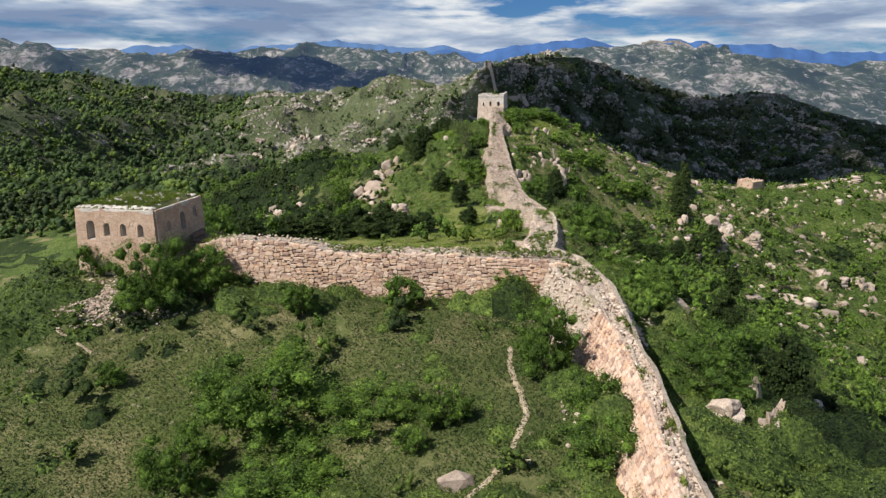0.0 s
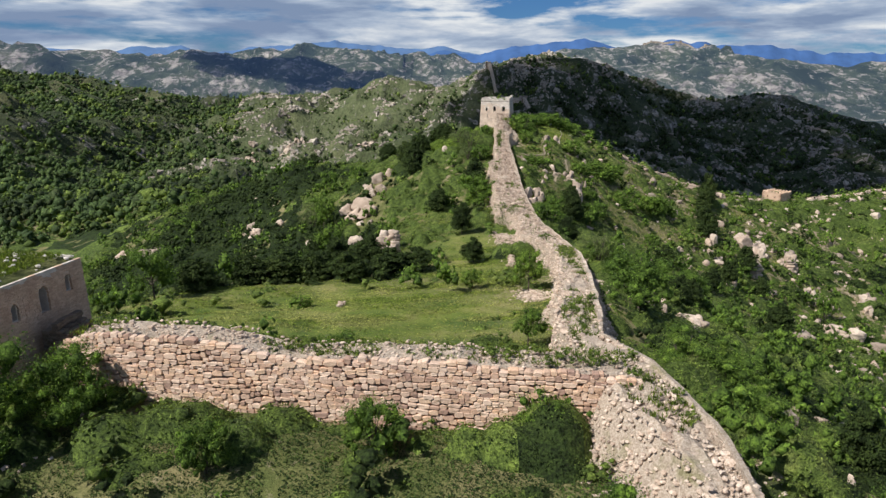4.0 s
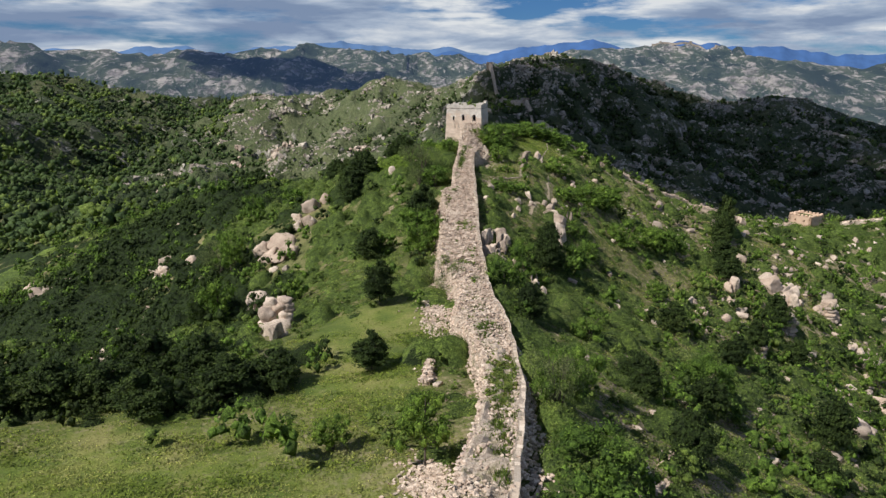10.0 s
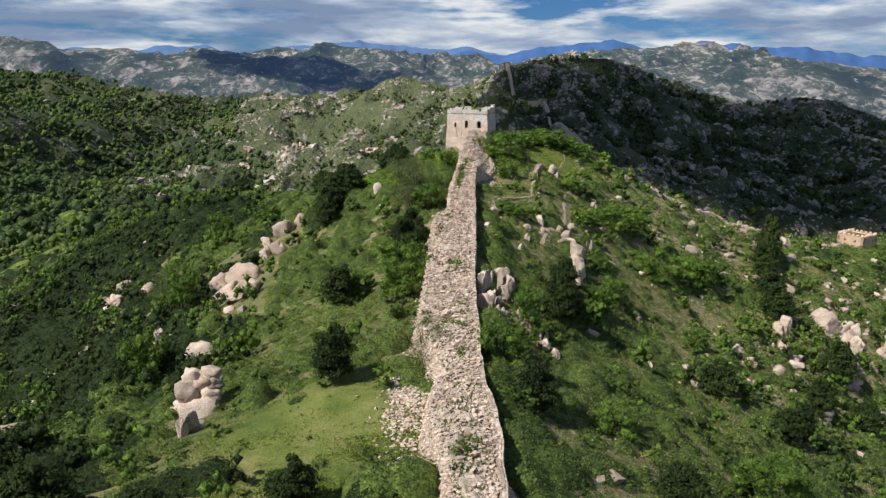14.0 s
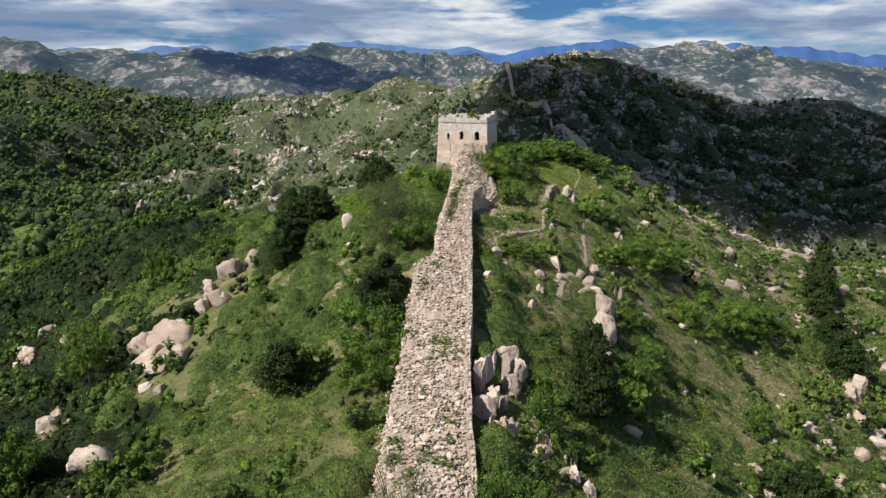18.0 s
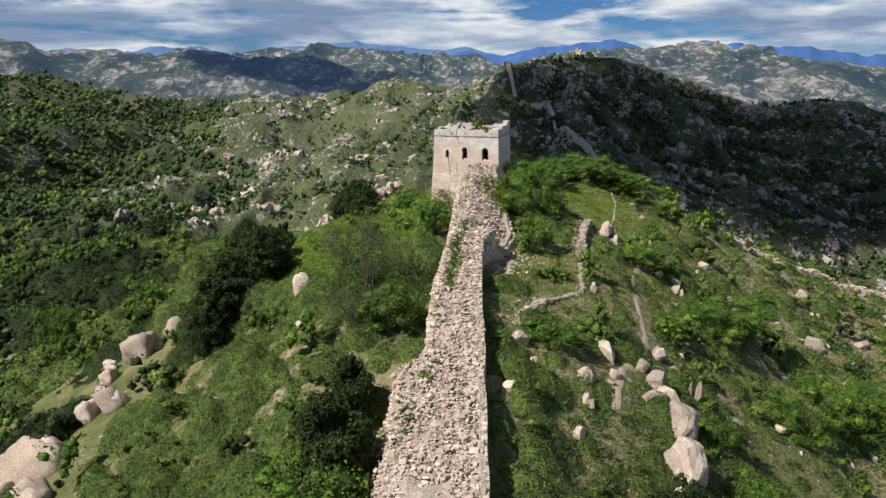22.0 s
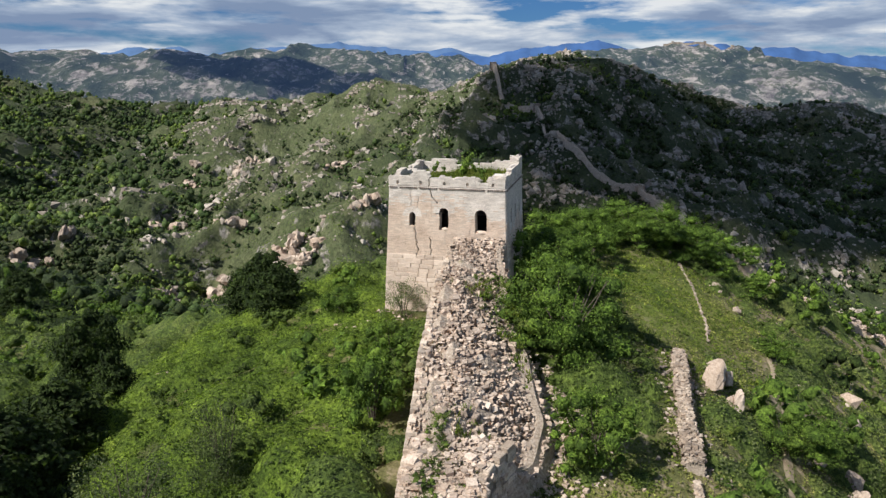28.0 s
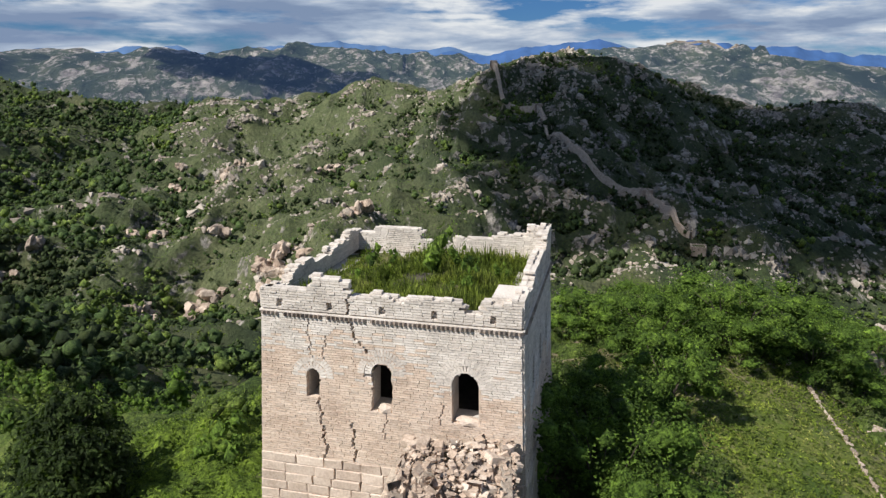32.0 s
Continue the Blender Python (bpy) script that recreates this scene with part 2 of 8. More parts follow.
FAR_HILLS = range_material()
# air haze of the farthest ranges, put into their colour and emission
BLUE_PALE = haze_material("pale_painted_haze", (0.058, 0.108, 0.205), 0.5)
BLUE_FAR = haze_material("blue_painted_haze", (0.035, 0.080, 0.19), 0.5)
GROUND = ground_material()
GRANITE = stone_material("pale_granite", (0.20, 0.16, 0.13), (0.44, 0.365, 0.305), (0.64, 0.555, 0.48), 0.6)
FAR_GRANITE = stone_material("lichened_granite", (0.13, 0.12, 0.108), (0.34, 0.308, 0.27), (0.61, 0.555, 0.49), 0.25)
MASONRY = stone_material("pink_granite_masonry", (0.31, 0.23, 0.18), (0.54, 0.415, 0.335), (0.70, 0.58, 0.48), 1.0, True, True)
RUBBLE = stone_material("weathered_rubble", (0.26, 0.205, 0.165), (0.51, 0.42, 0.35), (0.71, 0.62, 0.54), 1.2)


def wall_earth():
    """Trodden earth, gravel and thin grass of a wall's ruined top."""
    made, tree, bsdf = material("earth_and_gravel", 0.95)
    at = place_of(tree)
    grit = noise_of(tree, at, 6.0, 6, 0.75)
    patch = noise_of(tree, at, 0.35, 5, 0.65)
    earth = ramp_of(tree, grit, (0.32, (0.20, 0.15, 0.11)), (0.5, (0.42, 0.335, 0.26)), (0.68, (0.60, 0.51, 0.42)))
    turf = ramp_of(tree, grit, (0.32, (0.075, 0.085, 0.022)), (0.68, (0.24, 0.22, 0.085)))
    tree.links.new(mixed(tree, ramp_of(tree, patch, (0.56, (0, 0, 0)), (0.68, (0.7, 0.7, 0.7))), earth, turf), bsdf.inputs["Base Color"])
    relief(tree, bsdf, grit, 1.0, 0.12)
    return made


EARTH = wall_earth()
SHRUB = leaf_material("shrub_leaves", (0.086, 0.134, 0.031), (0.168, 0.240, 0.055), (0.270, 0.312, 0.098))
LUSH = leaf_material("bright_shrub_leaves", (0.102, 0.168, 0.024), (0.180, 0.268, 0.038), (0.275, 0.350, 0.064))
VALLEY = leaf_material("valley_leaves", (0.052, 0.094, 0.034), (0.096, 0.152, 0.050), (0.140, 0.196, 0.070))
FOREST = leaf_material("forest_leaves", (0.040, 0.074, 0.022), (0.080, 0.130, 0.034), (0.140, 0.190, 0.050))

# ---- the lie of the land ----
# Crests, spurs, benches and gullies as short lines of x, y and height; the ground is drawn smoothly over them.
LAND = {
    "wall_crest": [(-14, -160, -27), (-10, -110, -26), (-7, -80, -26), (-6, -62, -25.8), (-7, -46, -25), (-6, -22, -28),
                   (-4, 0, -30.5), (-1, 20, -32), (2, 38, -33), (4.5, 58, -32.8), (5.5, 75, -31.5), (6, 95, -27.5),
                   (6, 112, -23.5), (6, 130, -20.5), (6, 147, -18.6), (12, 165, -19.3)],
    "front_bench": [(-64, -40, -21.6), (-50, -42, -23.2), (-35, -46, -24.4), (-18, -50, -25)],
    "front_field": [(-62, -54, -26.4), (-50, -57, -27.4), (-28, -59, -26.8), (-16, -60, -25.6)],
    "front_foot": [(-80, -66, -32), (-60, -74, -33), (-38, -66, -30.5), (-21, -70, -26.8), (-18, -90, -28)],
    "south_fall": [(-120, -80, -48), (-80, -110, -42), (-40, -120, -35), (-30, -160, -38)],
    "behind_cross_wall": [(-52, -33, -23.8), (-34, -34, -26.2), (-14, -36, -26.8)],
    "back_meadow": [(-18, -23, -27.8), (-26, -10, -29.8), (-34, 2, -31.4), (-40, 4, -31.4), (-55, -8, -29.8)],
    "meadow_lip": [(-72, -25, -28), (-66, 8, -32), (-50, 20, -34), (-30, 27, -34), (-14, 29, -33)],
    "left_gully": [(-95, -50, -40), (-96, 0, -47), (-84, 42, -53), (-72, 66, -55), (-100, 105, -66)],
    "rock_spur": [(-14, 54, -33), (-29, 56, -37.5), (-47, 72, -46), (-62, 84, -52)],
    "mid_spur": [(-10, 118, -20.5), (-15, 115, -24), (-33, 115, -32.5), (-39, 104, -37.5), (-58, 110, -46)],
    "side_bowl": [(-8, 78, -33), (-17, 92, -32.5), (-30, 82, -39)],
    "tree_spur": [(-11, 161, -22.5), (-27, 172, -31), (-58, 140, -40), (-71, 190, -37), (-72, 216, -40), (-97, 187, -47)],
    "left_ribs": [(-85, 141, -55), (-102, 151, -54), (-114, 143, -60), (-120, 120, -68), (-150, 190, -76)],
    "wall_foot": [(-2.4, -34, -25.0), (-0.8, -18, -26.2), (1.4, -5, -27.6), (3.9, 8, -29.2), (5.0, 20, -30.6)],
    "right_shoulder": [(2, -75, -28), (10, -55, -30.2), (13, -24, -32.5), (16, 0, -34.6), (12, 39, -35.5)],
    "right_slope": [(32, -60, -42), (33, -3, -42), (31, 35, -46), (42, 76, -51), (43, 94, -48.5), (46, 107, -47.5)],
    "tower_shoulder": [(22, 83, -40), (21, 96, -34.5), (21, 106, -30.5), (21, 112, -27), (20, 128, -22.5), (21, 138, -20.5), (24, 150, -20), (24, 164, -19)], 
    "shoulder_rim": [(33, 168, -21), (34, 158, -23.5), (48, 172, -28.5)],
    "shoulder_edge": [(25, 143, -22), (28, 131, -27), (35, 124, -33.5), (28, 103, -37.5), (34, 98, -44.5)],
    "east_face": [(38, 149, -27), (41, 136, -33.5), (49, 132, -40.5), (55, 147, -42), (66, 136, -47), (78, 149, -52), (91, 127, -58)],
    "east_crest": [(16, 172, -18.6), (23, 174, -18.8), (31, 173, -18.9), (42, 177, -22.5), (53, 179, -29.5), (66, 178, -36), (83, 184, -43), (110, 193, -51.5), (125, 199, -54), (139, 203, -55.5), (156, 205, -55), (180, 206, -53), (210, 215, -50)],
    "east_gully": [(62, -60, -62), (70, 20, -66), (79, 75, -68), (76, 96, -63.5), (100, 90, -78), (111, 107, -79)],
    "east_boulders": [(120, 40, -86), (150, 80, -90), (170, 130, -84), (160, 170, -72), (220, 150, -86)],
    "behind_tower": [(10, 190, -26), (22, 225, -48), (60, 228, -56), (-30, 225, -58), (110, 240, -72), (180, 260, -85)],
    "north_valley": [(-60, 300, -100), (20, 300, -95), (100, 320, -105), (200, 340, -115), (330, 360, -130)],
    "pine_ridge": [(-72, 216, -42), (-88, 248, -52), (-115, 285, -62), (-150, 330, -73), (-180, 362, -80), (-205, 375, -85), (-250, 400, -93)],
    "valley_floor": [(-190, 440, -120), (-150, 470, -124), (-95, 470, -125), (-40, 420, -120), (130, 450, -140), (260, 520, -160), (430, 560, -175)],
    "middle_hill": [(-90, 550, -106), (-137, 516, -118), (-70, 600, -92), (-20, 640, -98), (-85, 673, -80), (-95, 732, -84), (-188, 880, -100), (-140, 690, -95)],
    "west_valley": [(-300, 850, -92), (-360, 906, -92)],
    "west_hill": [(-290, 485, -110), (-312, 560, -108), (-322, 632, -101), (-343, 664, -102), (-420, 640, -72), (-500, 800, -40), (-560, 950, -4), (-720, 1000, 12)],
    "west_side": [(-170, 60, -85), (-220, 180, -95), (-300, 250, -85), (-420, 300, -60), (-330, 80, -60)],
    "brown_ridge": [(-450, 985, -34), (-330, 985, -66), (-215, 845, -76), (-300, 1180, -24), (-150, 1150, -16), (-20, 1150, -14), (40, 1090, -22)],
    "brown_spur": [(-140, 992, -36), (-66, 960, -48), (-110, 860, -66), (-20, 830, -84)],
    "dark_peak": [(-20, 1010, -18), (10, 1005, -12), (40, 1000, -2), (80, 985, 10), (112, 970, 23), (150, 985, 17), (210, 1020, 10), (290, 1060, 12), (380, 1090, 12)],
    "dark_crest": [(480, 1100, 6), (560, 1080, -5), (640, 1060, -17), (760, 1080, -32), (900, 1100, -30)],
    "far_wall_spur": [(92, 960, 8), (98, 930, -24), (130, 905, -36), (150, 840, -60), (205, 800, -78), (262, 760, -88), (290, 690, -116), (310, 640, -140)],
    "dark_side": [(240, 900, -62), (400, 1016, -60), (402, 771, -148), (420, 880, -110), (560, 800, -120), (700, 850, -110), (540, 640, -165)],
}


def land_knots():
    knots = []
    for line in LAND.values():
        for (ax, ay, az), (bx, by, bz) in zip(line, line[1:]):
            count = max(1, int(math.hypot(bx - ax, by - ay) / (9 if ay < 260 else 45)))
            knots += [(ax + (bx - ax) * k / count, ay + (by - ay) * k / count, az + (bz - az) * k / count) for k in range(count)]
        knots.append(line[-1])
    return np.array(knots, float)


KNOTS = land_knots()


def kernel(d2):
    return -np.sqrt(d2 + 4.0)


def land_weights():
    p = KNOTS[:, :2]
    n = len(p)
    k = kernel(((p[:, None] - p[None]) ** 2).sum(2)) + np.eye(n) * 1.5
    one = np.c_[np.ones(n), p / 100]
    top = np.r_[np.c_[k, one], np.c_[one.T, np.zeros((3, 3))]]
    return np.linalg.solve(top, np.r_[KNOTS[:, 2], np.zeros(3)])


WEIGHTS = land_weights()


def hash01(ix, iy, seed):
    v = np.sin(ix * 127.1 + iy * 311.7 + seed * 74.7) * 43758.5453
    return v - np.floor(v)


def value_noise(x, y, seed=0):
    ix, iy = np.floor(x), np.floor(y)
    fx, fy = x - ix, y - iy
    fx, fy = fx * fx * (3 - 2 * fx), fy * fy * (3 - 2 * fy)
    a, b = hash01(ix, iy, seed), hash01(ix + 1, iy, seed)
    c, d = hash01(ix, iy + 1, seed), hash01(ix + 1, iy + 1, seed)
    return (a + (b - a) * fx) * (1 - fy) + (c + (d - c) * fx) * fy - 0.5


def fbm(x, y, octaves=4, seed=0, ridged=False):
    total, size = np.zeros_like(x), 1.0
    for k in range(octaves):
        v = value_noise(x * 2 ** k + 17.3 * k, y * 2 ** k - 9.1 * k, seed + k)
        total += size * ((0.5 - np.abs(v) * 2) if ridged else v)
        size *= 0.5
    return total


# far ranges: distance, depth of the slopes, crest heights over even steps of x / y from -0.75 to 0.75
RANGES = (
    (1750, 330, [40, 58, 70, 52, 40, 52, 58, 56, 48, 30, -6, -30, -22, 22, 40, 34, 22, 26, 4, -12, -24]),
    (2600, 420, [132, 140, 122, 96, 84, 76, 82, 92, 114, 118, 98, 74, 72, 96, 112, 100, 84, 70, 44, 34, 20]),
)


# the ridge wall: y, left edge, right edge and top
WALL = [(-125, -14.9, -13.4, -23), (-105, -12.5, -11, -22.6), (-87, -9.7, -8.2, -22.5), (-74, -7.7, -6.2, -22.2), (-66, -7.0, -5.4, -21.8), (-60, -7.0, -4.8, -21.4), (-53, -8.3, -4.2, -20.9),
        (-44, -10.3, -5.2, -20.7), (-36, -10.0, -6.9, -21.6), (-29, -9.5, -5.2, -22.4), (-21, -7.2, -3.5, -23.1), (-15.6, -6.1, -2.4, -23.7), (-11, -5.3, -1.6, -24.2), (-5.4, -4.3, -0.5, -24.8), (1, -3.0, 0.7, -25.5),
        (10, -1.4, 2.1, -26.5), (15, -1.0, 2.4, -27.1), (21, -0.7, 2.8, -27.8), (26, -1.1, 3.1, -28.4), (34, -1.2, 3.5, -29.2), (38, -2.6, 3.4, -29.3), (43, -2.2, 2.9, -29.4), (48, -1.6, 2.7, -29.4), (53, -2.4, 2.8, -29.2), (58, -4.4, 2.9, -28.8),
        (64, -4.4, 2.8, -28.1), (73, -3.8, 3.0, -27), (80, -3.3, 3.3, -26.1), (85, -3.2, 3.6, -25.2), (93, -3.2, 3.9, -23.6), (96, -2.8, 4.0, -23.1), (98.6, -1.4, 4.1, -22.6), (101, -0.5, 4.2, -22.2), (106, -0.2, 4.3, -21.2), (111, 0.2, 4.5, -20.1),
        (117, 0.8, 4.8, -18.9), (121.5, 1.5, 5.2, -17.9), (126, 2.1, 8.4, -16.9), (129, 2.4, 9.4, -16.2), (135, 2.9, 9.3, -14.9), (140, 3.6, 8.7, -13.8), (145, 4.6, 8.6, -12.9), (148, 5.1, 8.8, -12.6)]
WALL_Y, WALL_L, WALL_R, WALL_Z = (np.array(column, float) for column in zip(*WALL))


def land_height(x, y):
    """The ground's height over arrays of x and y."""
    x, y = np.asarray(x, float), np.asarray(y, float)
    shape = x.shape
    x, y = x.ravel(), y.ravel()
    z = np.empty_like(x)
    for s in range(0, len(x), 40000):
        xs, ys = x[s:s + 40000], y[s:s + 40000]
        d2 = (xs[:, None] - KNOTS[None, :, 0]) ** 2 + (ys[:, None] - KNOTS[None, :, 1]) ** 2
        z[s:s + 40000] = kernel(d2) @ WEIGHTS[:-3] + WEIGHTS[-3] + WEIGHTS[-2] * xs / 100 + WEIGHTS[-1] * ys / 100
    d = np.hypot(x, np.maximum(y, 0))
    reach = np.clip((np.maximum(y, np.abs(x)) - 230) / 400, 0, 1)
    wander = fbm(x / 140, y / 140, 3, 5) * 60
    z = z + reach * (fbm((x + wander) / 120, (y - wander) / 120, 5, 3, True) * 34 - 9)
    spurs = reach * np.clip((880 - y) / 120, 0, 1)
    z = z + spurs * (fbm((x + wander * 0.5) / 62, (y + wander * 0.5) / 62, 3, 13, True) * 17 - 4)
    far = np.clip((d - 1120) / 240, 0, 1)
    far = far * far * (3 - 2 * far)
    low = -150 + fbm(x / 300, y / 300, 3, 8) * 60
    z = np.clip(z, -190, 70) * (1 - far) + low * far
    ratio = np.clip(x / np.maximum(y, 1), -0.9, 0.9)
    for distance, width, crest in RANGES:
        size = distance * 0.11
        ridges = fbm((x + wander * 3) / size, (y - wander * 3) / size, 4, distance, True)
        top = np.interp(ratio, np.linspace(-0.75, 0.75, len(crest)), crest)
        away = (d - distance + 0.05 * distance * fbm(ratio * 7 + 3, ratio * 0 + 1.5, 2, distance)) / width
        hill = top + 60 - 60 * np.sqrt(1 + away ** 2 * 9) + (ridges - 0.5) * distance * 0.020
        z = np.where(y > 0, np.maximum(z, np.where(d > 1150, hill, -999)), z)
    # earth banked against the right foot of the ridge wall
    right = np.interp(y, WALL_Y, WALL_R)
    bank = np.where(x > right, np.clip(1 - (x - right) / 7.5, 0, 1), np.clip(1 - (right - x) / 2.0, 0, 1))
    z = z + np.interp(y, (-34, -22, 60, 72, 90, 112, 122), (0, 1.5, 1.6, 2.3, 2.1, 1.5, 0)) * bank * bank * (3 - 2 * bank)
    z = z + fbm(x / 7, y / 7, 4, 11) * 0.7
    return z.reshape(shape)


def height_at(x, y):
    return float(land_height(np.array([x]), np.array([y]))[0])


def stretched(first, last, dense_from, dense_to, step, growth):
    """Places along an axis, even between dense_from and dense_to and ever wider beyond."""
    places = list(np.arange(dense_from, dense_to + step / 2, step))
    s, v = step, places[-1]
    while v < last:
        s *= growth
        v += s
        places.append(min(v, last))
    s, v = step, places[0]
    while v > first:
        s *= growth
        v -= s
        places.insert(0, max(v, first))
    return np.array(places)


def mesh_from(name, verts, faces, material=None, smooth=False):
    """A mesh from arrays of corners and of faces with the same count of corners each."""
    verts, faces = np.asarray(verts, np.float32), np.asarray(faces, np.int32)
    me = bpy.data.meshes.new(name)
    n, k = faces.shape
    me.vertices.add(len(verts)), me.loops.add(n * k), me.polygons.add(n)
    me.vertices.foreach_set("co", verts.ravel())
    me.loops.foreach_set("vertex_index", faces.ravel())
    me.polygons.foreach_set("loop_start", np.arange(0, n * k, k, dtype=np.int32))
    me.polygons.foreach_set("use_smooth", np.full(n, smooth))
    me.update(calc_edges=True)
    if material:
        me.materials.append(material)
    return me


GX = stretched(-3000, 3000, -150, 190, 2.1, 1.026)
GY = stretched(-320, 3700, -135, 250, 2.1, 1.017)

GZ = land_height(*np.meshgrid(GX, GY))


def meadow(x, y):
    """How open and grassy a place is, from nought to one."""
    def oval(cx, cy, rx, ry, turn=0.0):
        c, s = math.cos(turn), math.sin(turn)
        u, v = ((x - cx) * c + (y - cy) * s) / rx, (-(x - cx) * s + (y - cy) * c) / ry
        return np.clip(1.7 - 1.4 * np.sqrt(u * u + v * v), 0, 1)
    return np.maximum.reduce([oval(-33, -5, 35, 25, -0.05), oval(-14, 24, 9, 15) * 0.9, oval(-34, -60, 34, 15) * 0.12, oval(26, 155, 8, 15, -0.3), oval(12, 120, 7, 15) * 0.3, oval(-14, 42, 12, 12) * 0.7,
                              oval(-12, 148, 10, 26, 0.5) * 0.15, oval(-120, 980, 200, 190) * 0.9, oval(-60, 640, 60, 130) * 0.7, oval(-105, 560, 120, 120) * 0.75, oval(-150, 740, 130, 260) * 0.8, oval(-330, 930, 120, 90) * 0.5])


def ground_at(x, y):
    """Height of the ground as built, between its grid's corners."""
    x, y = np.asarray(x, float), np.asarray(y, float)
    i, j = np.clip(np.searchsorted(GX, x) - 1, 0, len(GX) - 2), np.clip(np.searchsorted(GY, y) - 1, 0, len(GY) - 2)
    u, v = (x - GX[i]) / (GX[i + 1] - GX[i]), (y - GY[j]) / (GY[j + 1] - GY[j])
    return (GZ[j, i] * (1 - u) + GZ[j, i + 1] * u) * (1 - v) + (GZ[j + 1, i] * (1 - u) + GZ[j + 1, i + 1] * u) * v


def rib(x, y, reach=24.0):
    """How far the ground stands above what lies round it: ribs above nought, gullies below."""
    ring = [ground_at(x + reach * math.cos(a), y + reach * math.sin(a)) for a in np.arange(0, 6.2, math.pi / 3)]
    return ground_at(x, y) - np.mean(ring, 0)


def build_ground(material):
    gx, gy = np.meshgrid(GX, GY)
    gz = GZ
    n, m = gx.shape
    at = np.arange(n * m).reshape(n, m)
    faces = np.stack([at[:-1, :-1], at[:-1, 1:], at[1:, 1:], at[1:, :-1]], -1).reshape(-1, 4)
    verts = np.stack([gx, gy, gz], -1).reshape(-1, 3)
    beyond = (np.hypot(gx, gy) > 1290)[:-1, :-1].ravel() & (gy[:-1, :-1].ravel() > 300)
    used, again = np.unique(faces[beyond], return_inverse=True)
    tagged(new("backdrop_hills", mesh_from("backdrop_hills", verts[used], again.reshape(-1, 4), FAR_HILLS, True)), "granite ranges beyond the valleys with painted blue haze", "mountains", kind="structure")
    me = mesh_from("ground", verts, faces[~beyond], material, True)
    steep = np.hypot(np.gradient(gz, axis=1) / np.gradient(gx, axis=1), np.gradient(gz, axis=0) / np.gradient(gy, axis=0))
    far = np.clip((np.maximum(gy, np.abs(gx)) - 260) / 120, 0, 1)
    east = np.clip((gx - 100) / 250, 0, 1) * np.clip((1300 - gy) / 200, 0, 1)
    cover = np.stack([meadow(gx, gy), np.clip(steep * 0.8 - 0.15 + 0.2 * east + 0.75 * np.clip((gx - 5) / 8, 0, 1) * np.clip((262 - gy) / 20, 0, 1), 0, 1), far, np.ones_like(gx)], -1)
    me.color_attributes.new("cover", "FLOAT_COLOR", "POINT").data.foreach_set("color", cover.astype(np.float32).ravel())
    return tagged(new("ground", me), "green mountain ground of grass, scrub and bare granite soil", "ground", kind="structure")


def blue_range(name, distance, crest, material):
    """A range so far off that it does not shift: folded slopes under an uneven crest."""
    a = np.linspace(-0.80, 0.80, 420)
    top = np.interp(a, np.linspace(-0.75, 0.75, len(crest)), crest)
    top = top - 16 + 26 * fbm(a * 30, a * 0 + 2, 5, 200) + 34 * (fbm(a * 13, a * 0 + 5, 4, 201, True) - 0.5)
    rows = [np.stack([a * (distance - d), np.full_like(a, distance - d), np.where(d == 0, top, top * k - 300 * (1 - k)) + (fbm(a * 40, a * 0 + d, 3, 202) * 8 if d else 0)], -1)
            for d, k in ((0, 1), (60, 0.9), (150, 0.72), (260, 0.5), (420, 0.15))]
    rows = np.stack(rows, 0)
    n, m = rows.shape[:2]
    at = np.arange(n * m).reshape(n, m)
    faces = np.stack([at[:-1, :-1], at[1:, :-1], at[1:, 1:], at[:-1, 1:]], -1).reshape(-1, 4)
    tagged(new(name, mesh_from(name, rows.reshape(-1, 3), faces, material, True)), "farthest mountain range on the horizon, haze painted in blue", "mountains", kind="structure")

# ---- tools for things and parts ----
RNG = np.random.default_rng(7)
build_ground(GROUND)
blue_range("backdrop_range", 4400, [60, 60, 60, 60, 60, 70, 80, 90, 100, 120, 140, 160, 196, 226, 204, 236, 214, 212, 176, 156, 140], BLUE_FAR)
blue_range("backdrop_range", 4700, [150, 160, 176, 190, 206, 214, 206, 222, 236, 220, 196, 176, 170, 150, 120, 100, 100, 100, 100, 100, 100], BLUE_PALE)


def part(name, me, parent, label="", kind=""):
    """One mesh object as a part under a thing or part, in its space."""
    ob = new(name, me)
    ob.parent = parent
    return tagged(ob, label, kind=kind)


def thing(name, x, y, z, turn=0.0, label="", category="", group=""):
    ob = new(name)
    ob.empty_display_size = 0.3
    ob.matrix_world = pose(x, y, z, 0, 0, turn)
    return tagged(ob, label, category, group)


def ico():
    g = (1 + 5 ** 0.5) / 2
    v = np.array([(-1, g, 0), (1, g, 0), (-1, -g, 0), (1, -g, 0), (0, -1, g), (0, 1, g), (0, -1, -g), (0, 1, -g),
                  (g, 0, -1), (g, 0, 1), (-g, 0, -1), (-g, 0, 1)], float)
    f = np.array([(0, 11, 5), (0, 5, 1), (0, 1, 7), (0, 7, 10), (0, 10, 11), (1, 5, 9), (5, 11, 4), (11, 10, 2), (10, 7, 6), (7, 1, 8),
                  (3, 9, 4), (3, 4, 2), (3, 2, 6), (3, 6, 8), (3, 8, 9), (4, 9, 5), (2, 4, 11), (6, 2, 10), (8, 6, 7), (9, 8, 1)])
    return v / np.linalg.norm(v, axis=1)[:, None], f


